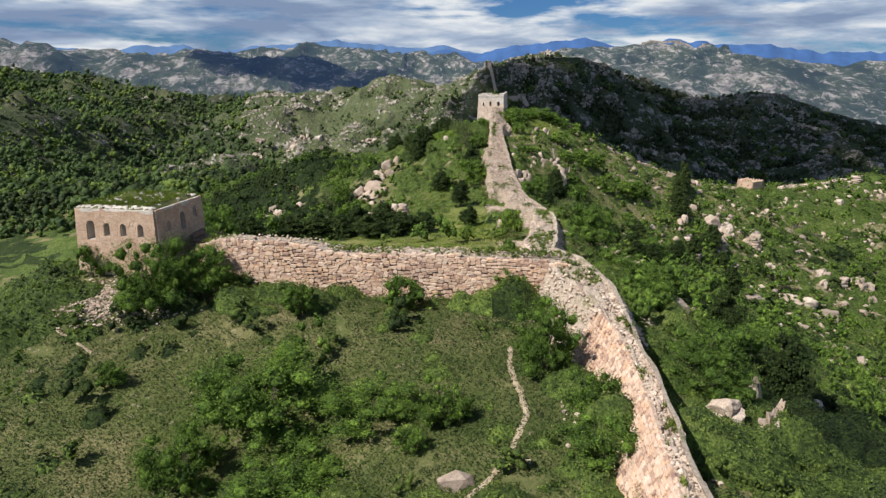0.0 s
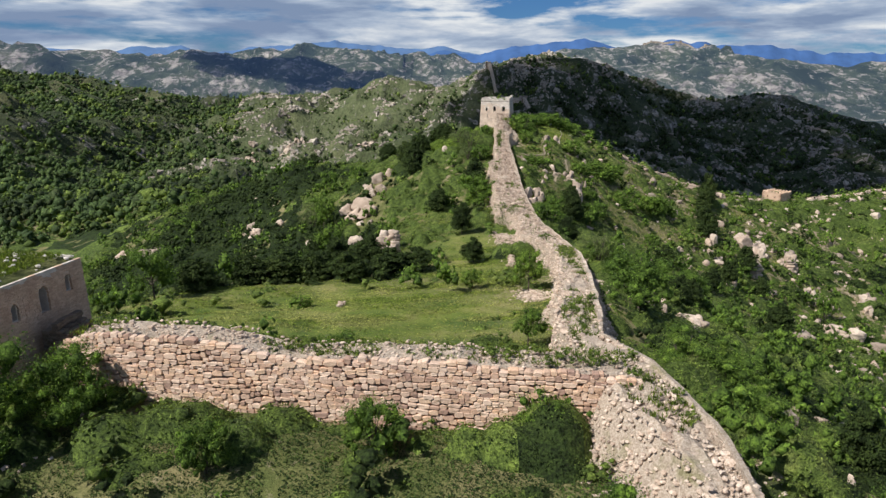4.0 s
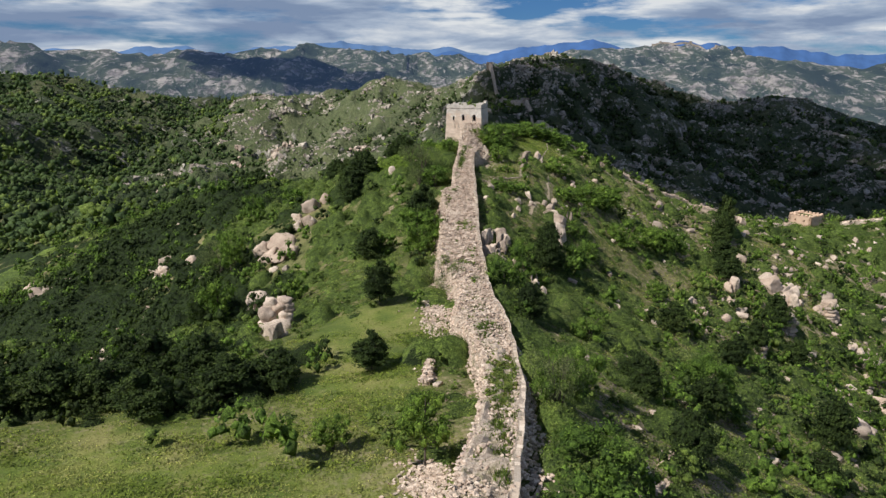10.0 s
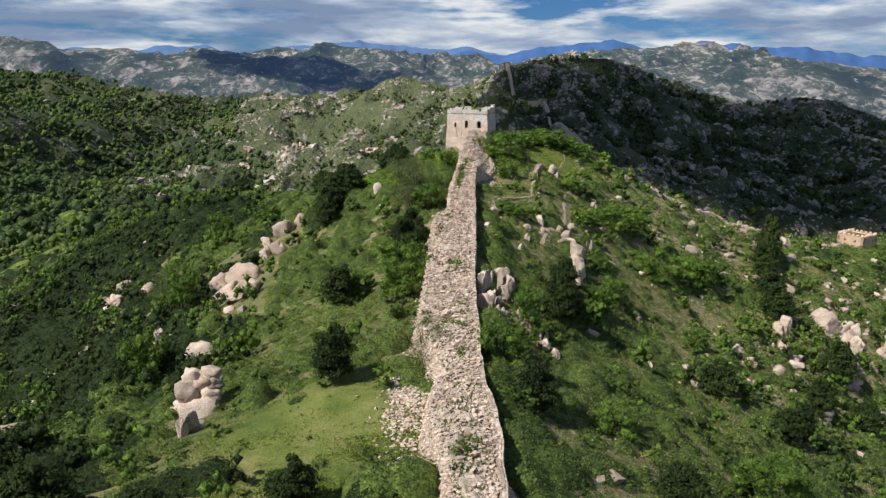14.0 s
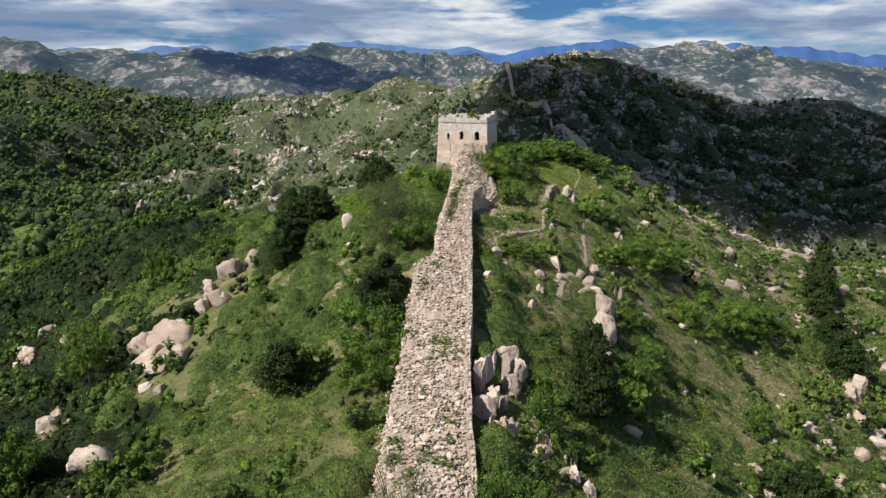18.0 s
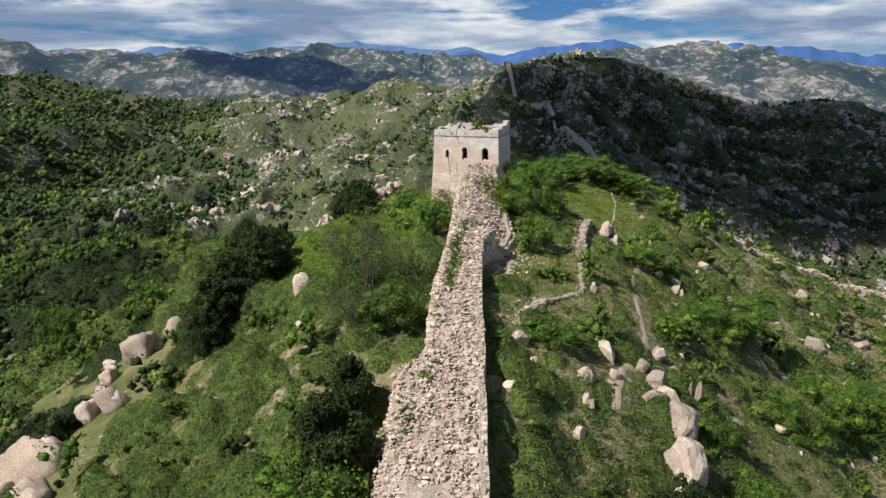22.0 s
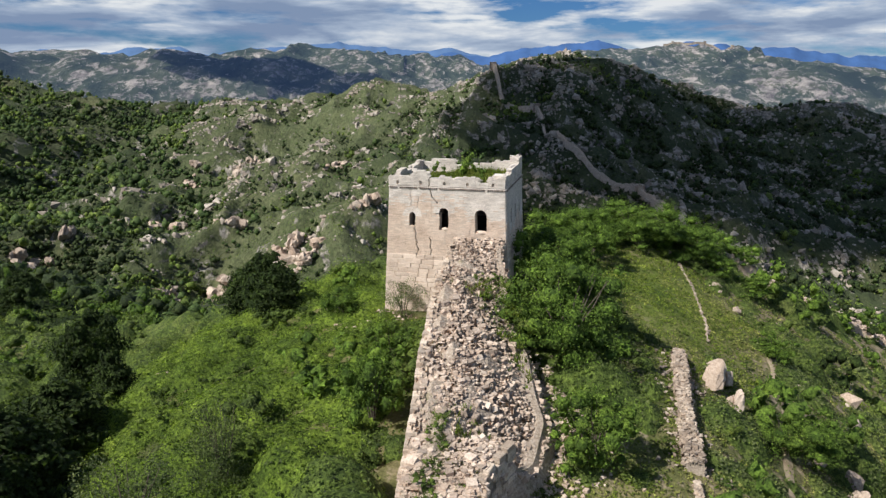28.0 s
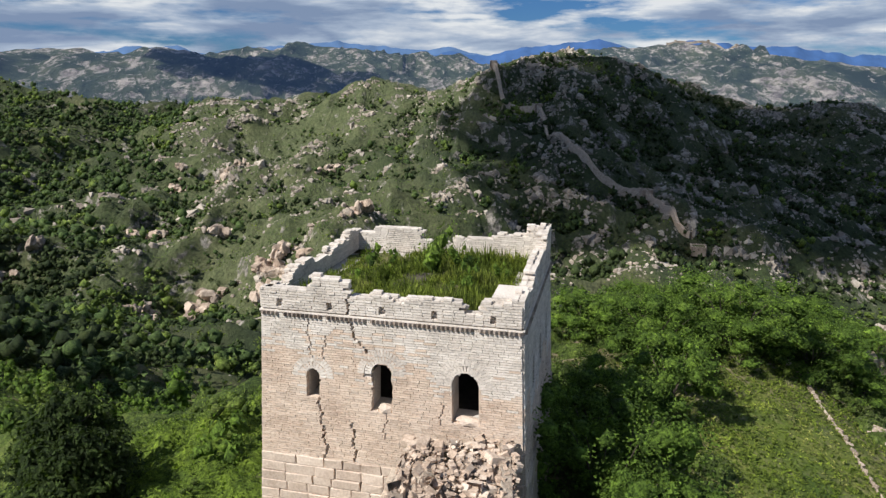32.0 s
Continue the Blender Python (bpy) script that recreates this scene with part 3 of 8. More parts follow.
def finer(v, f):
    """Each triangle parted into four."""
    edges, verts, faces = {}, list(map(tuple, v)), []

    def middle(a, b):
        key = (min(a, b), max(a, b))
        if key not in edges:
            edges[key] = len(verts)
            verts.append(tuple((np.array(verts[a]) + np.array(verts[b])) / 2))
        return edges[key]
    for a, b, c in f:
        ab, bc, ca = middle(a, b), middle(b, c), middle(c, a)
        faces += [(a, ab, ca), (b, bc, ab), (c, ca, bc), (ab, bc, ca)]
    v = np.array(verts)
    return v / np.linalg.norm(v, axis=1)[:, None], np.array(faces)


def squared(v, power):
    """Unit directions pushed out towards a box."""
    return v / ((np.abs(v) ** power).sum(1) ** (1 / power))[:, None]


def stone_template(power=5.0, rough=0.16):
    v, f = ico()
    turn = np.array(Euler(RNG.uniform(-1, 1, 3)).to_matrix())
    return squared(v @ turn.T, power) * (1 + RNG.uniform(-rough, rough, (len(v), 1))) * 0.5, f


def octa():
    v = np.array([(1, 0, 0), (-1, 0, 0), (0, 1, 0), (0, -1, 0), (0, 0, 1), (0, 0, -1)], float)
    turn = np.array(Euler(RNG.uniform(-0.5, 0.5, 3)).to_matrix())
    return v @ turn.T, np.array([(0, 2, 4), (2, 1, 4), (1, 3, 4), (3, 0, 4), (2, 0, 5), (1, 2, 5), (3, 1, 5), (0, 3, 5)])


def block_template():
    """A dressed stone one metre each way, its front (-y) chamfered and uneven."""
    b = 0.5
    back = [(-b, b, -b), (b, b, -b), (b, b, b), (-b, b, b)]
    rim = [(-b, -b * 0.78, -b), (b, -b * 0.78, -b), (b, -b * 0.78, b), (-b, -b * 0.78, b)]
    front = [(-b * 0.92, -b, -b * 0.88), (b * 0.92, -b, -b * 0.88), (b * 0.92, -b, b * 0.88), (-b * 0.92, -b, b * 0.88)]
    v = np.array(back + rim + front)
    v[4:] += RNG.uniform(-0.035, 0.035, (8, 3))
    v[8:] += RNG.uniform(-0.03, 0.03, (4, 3))
    f = [(0, 4, 7, 3), (1, 2, 6, 5), (3, 7, 6, 2), (0, 1, 5, 4), (4, 5, 9, 8), (5, 6, 10, 9), (6, 7, 11, 10), (7, 4, 8, 11), (8, 9, 10, 11)]
    return v, np.array(f)


STONES = [stone_template() for _ in range(8)]
CRAGS = [stone_template(7.0, 0.34) for _ in range(8)]
BLOCKS = [block_template() for _ in range(12)]


def pebble_template():
    v, f = octa()
    turn = np.array(Euler(RNG.uniform(-1, 1, 3)).to_matrix())
    return squared(v @ turn.T, 6.0) * (1 + RNG.uniform(-0.25, 0.25, (6, 1))) * 0.55, f


def rough_template():
    """A split field stone with an uneven many-sided face, one metre each way, its face at -y."""
    corners = []
    for sx, sz in ((-1, -1), (1, -1), (1, 1), (-1, 1)):
        a, b = RNG.uniform(0.06, 0.34, 2)
        corners += [(sx * 0.5, sz * (0.5 - b)), (sx * (0.5 - a), sz * 0.5)]
    ring = np.array(sorted(corners, key=lambda p: math.atan2(p[1], p[0])))
    ring = ring * RNG.uniform(0.9, 1.04, (8, 1))
    v = np.concatenate([np.c_[ring[:, 0], np.full(8, 0.5), ring[:, 1]], np.c_[ring[:, 0], np.full(8, -0.36) + RNG.uniform(-0.05, 0.05, 8), ring[:, 1]],
                        np.c_[ring[:, 0] * 0.84, np.full(8, -0.5) + RNG.uniform(-0.05, 0.05, 8), ring[:, 1] * 0.84]])
    f = [(k, (k + 1) % 8, 8 + (k + 1) % 8, 8 + k) for k in range(8)] + [(8 + k, 8 + (k + 1) % 8, 16 + (k + 1) % 8, 16 + k) for k in range(8)]
    f += [(16, 17, 18, 19), (16, 19, 20, 23), (20, 21, 22, 23)]
    return v, np.array(f)


ROUGH = [rough_template() for _ in range(14)]
PEBBLES = [pebble_template() for _ in range(10)]
SHARDS = [(v * RNG.uniform(0.62, 1.15, (12, 1)) * 0.55, f) for v, f in (ico() for _ in range(10))]
BOX_V = np.array([(x, y, z) for z in (-0.5, 0.5) for x, y in ((-0.5, -0.5), (0.5, -0.5), (0.5, 0.5), (-0.5, 0.5))])
BOX_F = np.array([(3, 2, 1, 0), (4, 5, 6, 7), (0, 1, 5, 4), (1, 2, 6, 5), (2, 3, 7, 6), (3, 0, 4, 7)])


def strewn(name, shapes, place, size, yaw, tilt=0.0, mat=None, smooth=False):
    """One mesh of many shapes: at each place a shape of a size (one or three numbers), turned by yaw and leaning by tilt."""
    place = np.asarray(place, float).reshape(-1, 3)
    n = len(place)
    size = np.asarray(size, float)
    if size.shape == (n,) and n != 3:
        size = size[:, None]
    size = np.broadcast_to(size, (n, 3))
    yaw, tilt = np.broadcast_to(yaw, n), np.broadcast_to(tilt, n)
    pick = RNG.integers(0, len(shapes), n)
    verts, faces, base = [], [], 0
    for k, (v, f) in enumerate(shapes):
        ids = np.nonzero(pick == k)[0]
        if not len(ids):
            continue
        w = v[None] * size[ids, None, :]
        ct, st = np.cos(tilt[ids])[:, None], np.sin(tilt[ids])[:, None]
        wy, wz = w[..., 1] * ct - w[..., 2] * st, w[..., 1] * st + w[..., 2] * ct
        cy, sy = np.cos(yaw[ids])[:, None], np.sin(yaw[ids])[:, None]
        out = np.stack([w[..., 0] * cy - wy * sy, w[..., 0] * sy + wy * cy, wz], -1) + place[ids, None]
        verts.append(out.reshape(-1, 3))
        faces.append((f[None] + (base + np.arange(len(ids)) * len(v))[:, None, None]).reshape(-1, f.shape[1]))
        base += len(ids) * len(v)
    return mesh_from(name, np.concatenate(verts), np.concatenate(faces), mat, smooth)


def leaf_shape(centres, outward, length, width, droop=0.5):
    """Leaf sprays: a quad at each centre, facing roughly outward."""
    n = len(centres)
    normal = outward + RNG.normal(0, droop, (n, 3))
    normal /= np.linalg.norm(normal, axis=1)[:, None] + 1e-9
    side = np.cross(normal, RNG.normal(0, 1, (n, 3)))
    side /= np.linalg.norm(side, axis=1)[:, None] + 1e-9
    along = np.cross(normal, side)
    a = side * (width * RNG.uniform(0.6, 1.3, n))[:, None] / 2
    b = along * (length * RNG.uniform(0.6, 1.3, n))[:, None] / 2
    bend = normal * (length * RNG.uniform(-0.15, 0.25, n))[:, None]
    v = np.stack([centres - b, centres + a + bend * 0.4, centres + b + bend, centres - a + bend * 0.2], 1).reshape(-1, 3)
    return v, np.arange(n * 4).reshape(n, 4)


def lumps(count, squash, low=0.15, spread=0.62, size=(0.26, 0.46)):
    """Centres and radii of the clumps of a crown one metre across and one high, its foot at nought."""
    a, h = RNG.uniform(0, 6.283, count), RNG.uniform(low, 0.82, count)
    r = np.sqrt(RNG.uniform(0, 1, count)) * spread * 0.5 * np.clip(1.25 - np.abs(h - 0.42) * squash, 0.25, 1)
    return np.stack([np.cos(a) * r, np.sin(a) * r, h], 1), RNG.uniform(*size, count) * 0.5


def leaf_chip(centres, outward, length, width, droop=0.5):
    """Leaf sprays seen from afar: a triangle each."""
    v, f = leaf_shape(centres, outward, length, width, droop)
    v = v.reshape(-1, 4, 3)
    v = np.stack([v[:, 0], v[:, 1] + (v[:, 1] - v[:, 3]) * 0.3, v[:, 2]], 1).reshape(-1, 3)
    return v, np.arange(len(centres) * 3).reshape(-1, 3)


def crown_template(leaves, count, length, squash=1.2, low=0.15, spread=0.95, size=(0.26, 0.46), flat=1.0, droop=0.5, inner=0.35, chips=False):
    c, r = lumps(count, squash, low, spread, size)
    pick = RNG.choice(count, leaves, p=r ** 2 / (r ** 2).sum())
    way = RNG.normal(0, 1, (leaves, 3))
    way[:, 2] = way[:, 2] * 0.8 + 0.35
    way /= np.linalg.norm(way, axis=1)[:, None]
    at = c[pick] + way * (r[pick] * RNG.uniform(inner, 1.08, leaves) ** 0.5)[:, None] * np.array([1, 1, flat])
    at[:, 2] = np.maximum(at[:, 2], 0.02)
    return (leaf_chip if chips else leaf_shape)(at, way, length, length * (0.8 if chips else 0.62), droop)


def thirds(f):
    """Quads parted into triangles."""
    f = np.asarray(f)
    return f if f.shape[1] == 3 else np.concatenate([f[:, [0, 1, 2]], f[:, [0, 2, 3]]])


def bushy(leaves, count, length, squash=0.8, low=0.12, spread=0.75, size=(0.36, 0.6), droop=0.45, chips=False, core=0.78, solid=octa, haze=0.0, inner=0.62):
    """A dense shrub: leaf sprays round uneven inner clumps of foliage."""
    c, r = lumps(count, squash, low, spread, size)
    pick = RNG.choice(count, leaves, p=r ** 2 / (r ** 2).sum())
    way = RNG.normal(0, 1, (leaves, 3))
    way[:, 2] = np.abs(way[:, 2]) * 0.9 - 0.15
    way /= np.linalg.norm(way, axis=1)[:, None]
    at = c[pick] + way * (r[pick] * RNG.uniform(inner, 1.22 + haze, leaves))[:, None]
    at[:, 2] = np.maximum(at[:, 2], 0.02)
    v, f = (leaf_chip if chips else leaf_shape)(at, way + (0, 0, 0.25), length, length * (0.8 if chips else 0.62), droop)
    shapes = [(v, thirds(f))]
    for p, q in zip(c, r):
        cv, cf = solid()
        cv = cv * (q * core * RNG.uniform(0.6, 1.2, (len(cv), 1))) + p
        cv[:, 2] = np.maximum(cv[:, 2], -0.05)
        shapes.append((cv, cf))
    return merged(shapes)


def limb(points, radii, sides=6):
    """A tapered limb along points."""
    points, verts, faces = np.asarray(points, float), [], []
    for k, (p, r) in enumerate(zip(points, radii)):
        d = points[min(k + 1, len(points) - 1)] - points[max(k - 1, 0)]
        d /= np.linalg.norm(d) + 1e-9
        u = np.cross(d, (0.31, 0.9, 0.2))
        u /= np.linalg.norm(u)
        w = np.cross(d, u)
        verts += [p + r * (math.cos(a) * u + math.sin(a) * w) for a in np.linspace(0, 6.2832, sides, endpoint=False)]
        if k:
            b = (k - 1) * sides
            faces += [(b + s, b + (s + 1) % sides, b + sides + (s + 1) % sides, b + sides + s) for s in range(sides)]
    return np.array(verts), np.array(faces)


def merged(shapes):
    verts, faces, base = [], [], 0
    for v, f in shapes:
        verts.append(v), faces.append(f + base)
        base += len(v)
    return np.concatenate(verts), np.concatenate(faces)


# the ridge wall's top: y, left edge, right edge, height
def off_wall(x, y, room=0.6):
    """Whether places lie clear of the ridge wall, the cross wall and the towers."""
    left, right = np.interp(y, WALL_Y, WALL_L), np.interp(y, WALL_Y, WALL_R)
    clear = (y < -126) | (y > 149) | (x < left - room) | (x > right + room)
    line = -41.0 - (x + 50) * 0.145
    clear &= ~((x > -52) & (x < -7) & (y > line - 0.8) & (y < line + 4.6))
    clear &= ~((np.abs(x + 57.6) < 6.6) & (np.abs(y + 37.5) < 6.8))
    clear &= ~((np.abs(x - 6.2) < 7.0) & (np.abs(y - 153.5) < 7.2))
    return clear

# ---- leaf and grass shapes ----
def grass_template(blades):
    a = RNG.uniform(0, 6.283, blades)
    r = RNG.uniform(0.0, 0.35, blades)
    h = RNG.uniform(0.5, 1.0, blades)
    foot = np.stack([np.cos(a) * r, np.sin(a) * r, 0 * r - 0.05], -1)
    side = np.stack([-np.sin(a), np.cos(a), 0 * a], -1) * 0.07
    tip = foot + np.stack([np.cos(a) * 0.35 * h, np.sin(a) * 0.35 * h, h], -1)
    v = np.stack([foot - side, foot + side, tip], 1).reshape(-1, 3)
    return v, np.arange(blades * 3).reshape(-1, 3)


GRASS = [grass_template(7) for _ in range(6)]
SHRUBS_NEAR = [bushy(210, 7, 0.065, size=(0.28, 0.55), chips=True, core=0.7, haze=0.3) for _ in range(10)]
SHRUBS_MID = [bushy(28, 2, 0.17, size=(0.5, 0.8), chips=True, core=0.85) for k in range(10)]
GRASS_LEAF = leaf_material("grass_blades", (0.090, 0.145, 0.021), (0.155, 0.215, 0.034), (0.24, 0.255, 0.066))
MEADOW_LEAF = leaf_material("meadow_blades", (0.115, 0.172, 0.026), (0.186, 0.246, 0.044), (0.31, 0.318, 0.105))
DRY_LEAF = leaf_material("straw_grass_blades", (0.185, 0.215, 0.060), (0.285, 0.305, 0.100), (0.42, 0.41, 0.175))
TREE_LEAF = leaf_material("broad_leaves", (0.080, 0.145, 0.027), (0.142, 0.238, 0.040), (0.220, 0.315, 0.060))
PALE_LEAF = leaf_material("grey_green_leaves", (0.095, 0.130, 0.054), (0.165, 0.205, 0.088), (0.25, 0.28, 0.135))
PINE_LEAF = leaf_material("pine_needles", (0.027, 0.048, 0.013), (0.050, 0.082, 0.020), (0.082, 0.116, 0.031))
FAR_PINE = leaf_material("far_pine_needles", (0.034, 0.056, 0.022), (0.058, 0.088, 0.032), (0.090, 0.120, 0.044))
BARK, _tree, _bsdf = material("grey_brown_bark", 0.95)
_tree.links.new(ramp_of(_tree, noise_of(_tree, place_of(_tree), 8.0), (0.3, (0.05, 0.04, 0.03)), (0.7, (0.15, 0.12, 0.095))), _bsdf.inputs["Base Color"])

# ---- the walls ----
FIELD_STONE = stone_material("lichened_field_stone", (0.17, 0.14, 0.115), (0.38, 0.32, 0.265), (0.62, 0.54, 0.46), 1.2)


def rubble_wall(name, line, width, height, stones, label, category, mat, group="", sink=0.6, seed=1, grain=1.0):
    """A ruined dry wall along a line of x, y: an uneven core under heaped stones."""
    line = np.array(line, float)
    steps = np.r_[0, np.cumsum(np.hypot(*np.diff(line, axis=0).T))]
    s = np.arange(0, steps[-1], 0.6)
    x, y = np.interp(s, steps, line[:, 0]), np.interp(s, steps, line[:, 1])
    dx, dy = np.gradient(x), np.gradient(y)
    n = np.hypot(dx, dy)
    nx, ny = -dy / n, dx / n
    ground = land_height(x, y)
    top = height * (0.8 + 0.7 * value_noise(s / 4.0 + seed, s * 0, seed))
    w = width * (0.9 + 0.5 * value_noise(s / 3.0, s * 0 + 5, seed)) / 2
    base = thing(name, x[0], y[0], ground[0], 0, label, category, group)
    o = np.array([x[0], y[0], ground[0]])
    rows = np.stack([np.stack([x + nx * w * a, y + ny * w * a, ground + b], -1) for a, b in
                     ((-1.15, -sink + 0 * s), (-0.9, top * 0.85), (-0.3, top), (0.35, top * 0.97), (0.92, top * 0.85), (1.15, -sink + 0 * s))], 1) - o
    m, k = rows.shape[:2]
    at = np.arange(m * k).reshape(m, k)
    faces = np.stack([at[:-1, :-1], at[:-1, 1:], at[1:, 1:], at[1:, :-1]], -1).reshape(-1, 4)
    faces = np.concatenate([faces, [at[0, [0, 1, 4, 5]][::-1], at[-1, [0, 1, 4, 5]]]])
    part("core", mesh_from("core", rows.reshape(-1, 3), faces, mat), base)
    q = RNG.uniform(0, s[-1], stones)
    across = np.where(RNG.random(stones) < 0.25, RNG.normal(0, 1.5, stones), RNG.uniform(-1.1, 1.1, stones))
    gx, gy, gw, gt, gz = (np.interp(q, s, v) for v in (x, y, w, top, ground))
    hx, hy = np.interp(q, s, nx), np.interp(q, s, ny)
    up = np.where(np.abs(across) > 0.93, RNG.uniform(0.05, 0.95, stones) * gt, gt * RNG.uniform(0.8, 1.15, stones))
    px, py = gx + hx * gw * across, gy + hy * gw * across
    place = np.stack([px, py, np.where(np.abs(across) > 1.2, land_height(px, py) + 0.04, gz + up)], -1) - o
    size = grain * RNG.uniform(0.18, 0.55, (stones, 1)) * np.stack([np.ones(stones), RNG.uniform(0.6, 1, stones), RNG.uniform(0.4, 0.8, stones)], 1)
    part("loose_stones", strewn("stones", BLOCKS, place, size, RNG.uniform(0, 6.28, stones), RNG.uniform(-0.5, 0.5, stones), mat), base, kind="stuff")
    return base


FACING = stone_material("pale_granite_facing", (0.29, 0.24, 0.195), (0.51, 0.435, 0.36), (0.69, 0.615, 0.535), 1.0)


def ridge_wall():
    base = thing("ridge_wall", -7, -47, -21, 0, "ruined great stone wall running along the grassy ridge crest", "stone wall")
    o = np.array([-7, -47, -21.0])
    y = np.arange(-125, 147.9, 0.6)
    left, right, top = (np.interp(y, WALL_Y, c) for c in (WALL_L, WALL_R, WALL_Z))
    left = left + np.where((y > 30) & (y < 100), 0.5, 0.18) * fbm(y / 5, y * 0, 3, 21) * 2
    right = right + 0.12 * fbm(y / 4, y * 0 + 7, 2, 22) * 2
    ground_l, ground_r = land_height(left - 1.2, y), land_height(right + 0.2, y)
    south = np.clip((-44 - y) / 6, 0, 1) * np.clip((y + 126) / 10, 0, 1)
    # columns across: foot of the left scree, left edge, crown, right edge, foot of the right face
    lean = 0.9 + 1.6 * np.clip(fbm(y / 14, y * 0 + 3, 2, 5) + 0.15, 0, 1) + 1.0 * south
    lean = np.where((y > 96) & (y < 142), 0.35, lean)
    lean = np.where((y > -30) & (y < 33), 0.45 + 2.2 * np.clip(1 - np.abs(y + 14) / 6, 0, 1), lean)
    lean = np.where(y < -59, 2.4, lean)
    # the ramp to the tower falls away to its right
    fall = 3.0 * np.clip((y - 121.5) / 4, 0, 1) * np.clip((147 - y) / 9, 0, 1)
    drop = np.maximum(top - ground_l, 0.6)
    cols = [np.stack([left - lean * 0.55 * drop ** 0.5, y, ground_l - 0.7], -1),
            np.stack([left - lean * 0.25 * drop ** 0.5, y, ground_l + drop * 0.45], -1),
            np.stack([left, y, top - 0.15 - 0.3 * south], -1)]
    for a in np.linspace(0.12, 0.88, 6):
        bump = fbm(y / 1.6, y * 0 + a * 40, 3, 31) * 0.7 - 0.10 + 0.10 * np.cos(a * 3.1)
        cols.append(np.stack([left + (right - left) * a, y, top + bump - 0.22 * south - fall * np.clip((a - 0.30) / 0.62, 0, 1) ** 1.2], -1))
    rise = 0.22 * fbm(y / 2.2, y * 0 + 9, 3, 41)
    cols += [np.stack([right - 0.35, y, top + 0.12 + rise - fall], -1), np.stack([right, y, top + 0.06 + rise - fall], -1),
             np.stack([right + 0.12 + 1.2 * south + 0.4 * fall, y, np.minimum(ground_r, top - 1.5) - 0.9], -1)]
    rows = np.stack(cols, 1) - o
    m, k = rows.shape[:2]
    at = np.arange(m * k).reshape(m, k)
    faces = np.stack([at[:-1, :-1], at[:-1, 1:], at[1:, 1:], at[1:, :-1]], -1).reshape(-1, 4)
    part("core", mesh_from("wall_core", rows.reshape(-1, 3), faces, EARTH), base, "packed earth and rubble core")
    # heaped stones on the crown and down the fallen left side
    n = 23000
    sy = RNG.uniform(-124, 123, n)
    sl, sr, st = np.interp(sy, y, left), np.interp(sy, y, right), np.interp(sy, y, top)
    a = RNG.uniform(-0.05, 1.0, n)
    place = np.stack([sl + (sr - sl) * a, sy, st + RNG.uniform(-0.14, 0.08, n) - 0.2 * np.interp(sy, y, south)], -1) - o
    big = np.where((sy > 118), 1.25, 1.0)
    size = (RNG.lognormal(-1.85, 0.55, (n, 1)).clip(0.06, 0.7) * big[:, None]) * np.stack([np.ones(n), RNG.uniform(0.55, 1, n), RNG.uniform(0.35, 0.75, n)], 1)
    heap = fbm(place[:, 0] / 1.8, sy / 4.0, 3, 51) > RNG.uniform(-0.55, 0.12, n) - 0.3 * ((sy > 52) & (sy < 100)) + 0.42 * ((sy > -38) & (sy < 50)) * np.clip(1.3 - np.abs(a - 0.5) / 0.28, 0, 1)
    place, size = place[heap], size[heap]
    n = len(place)
    large = size[:, 0] > 0.24
    for pick, shapes, label in ((large, STONES, "tumbled pale stones"), (~large, PEBBLES, "small broken stones")):
        part("crown_rubble", strewn("crown_rubble", shapes, place[pick], size[pick], RNG.uniform(0, 6.28, pick.sum()), RNG.normal(0, 0.25, pick.sum()), RUBBLE), base, label, "stuff")
    # the close pavement of flat broken stones towards the ramp
    n = 17500
    sy = 22 + 102 * RNG.random(n) ** 0.72
    sl, sr, st = np.interp(sy, y, left), np.interp(sy, y, right), np.interp(sy, y, top)
    a = RNG.uniform(0.04, 0.93, n)
    sx = sl + (sr - sl) * a
    strip = np.clip(1.4 - np.abs(a - 0.30) / 0.16, 0, 1) * np.clip((sy - 107) / 4, 0, 1)
    bed = (fbm(sx / 1.6, sy / 4.0, 3, 57) > RNG.uniform(-0.75, 0.05, n)) & (RNG.random(n) > 0.95 * strip) & (RNG.random(n) < np.interp(sy, (22, 52, 60), (0.5, 0.6, 1)))
    place = np.stack([sx, sy, st + RNG.uniform(0.0, 0.20, n)], -1)[bed] - o
    n = len(place)
    size = RNG.lognormal(-1.75, 0.45, (n, 1)).clip(0.08, 0.55) * np.stack([np.ones(n), RNG.uniform(0.6, 1, n), RNG.uniform(0.35, 0.7, n)], 1)
    part("crown_rubble", strewn("crown_rubble", BLOCKS, place, size, RNG.uniform(0, 6.28, n), RNG.normal(0, 0.22, n), RUBBLE), base, "close bed of pinkish-white broken stones", "stuff")
    n = 9000
    sy = RNG.uniform(118, 147.5, n)
    sl, sr, st, sf = (np.interp(sy, y, c) for c in (left, right, top, fall))
    a = RNG.uniform(0.0, 1.06, n)
    place = np.stack([sl + (sr - sl) * a, sy, st + RNG.uniform(-0.1, 0.14, n) - sf * np.clip((a - 0.30) / 0.62, 0, 1.1) ** 1.2], -1) - o
    size = RNG.lognormal(-2.05, 0.55, (n, 1)).clip(0.07, 0.55) * np.stack([np.ones(n), RNG.uniform(0.6, 1, n), RNG.uniform(0.4, 0.9, n)], 1)
    part("ramp_rubble", strewn("ramp_rubble", BLOCKS, place, size, RNG.uniform(0, 6.28, n), RNG.normal(0, 0.5, n), RUBBLE), base, "heap of broken stones climbing to the tower", "stuff")
    # large coping stones along the standing edges, each a piece of its own
    shared = [mesh_from("coping_stone", v, f, FACING) for v, f in ROUGH]
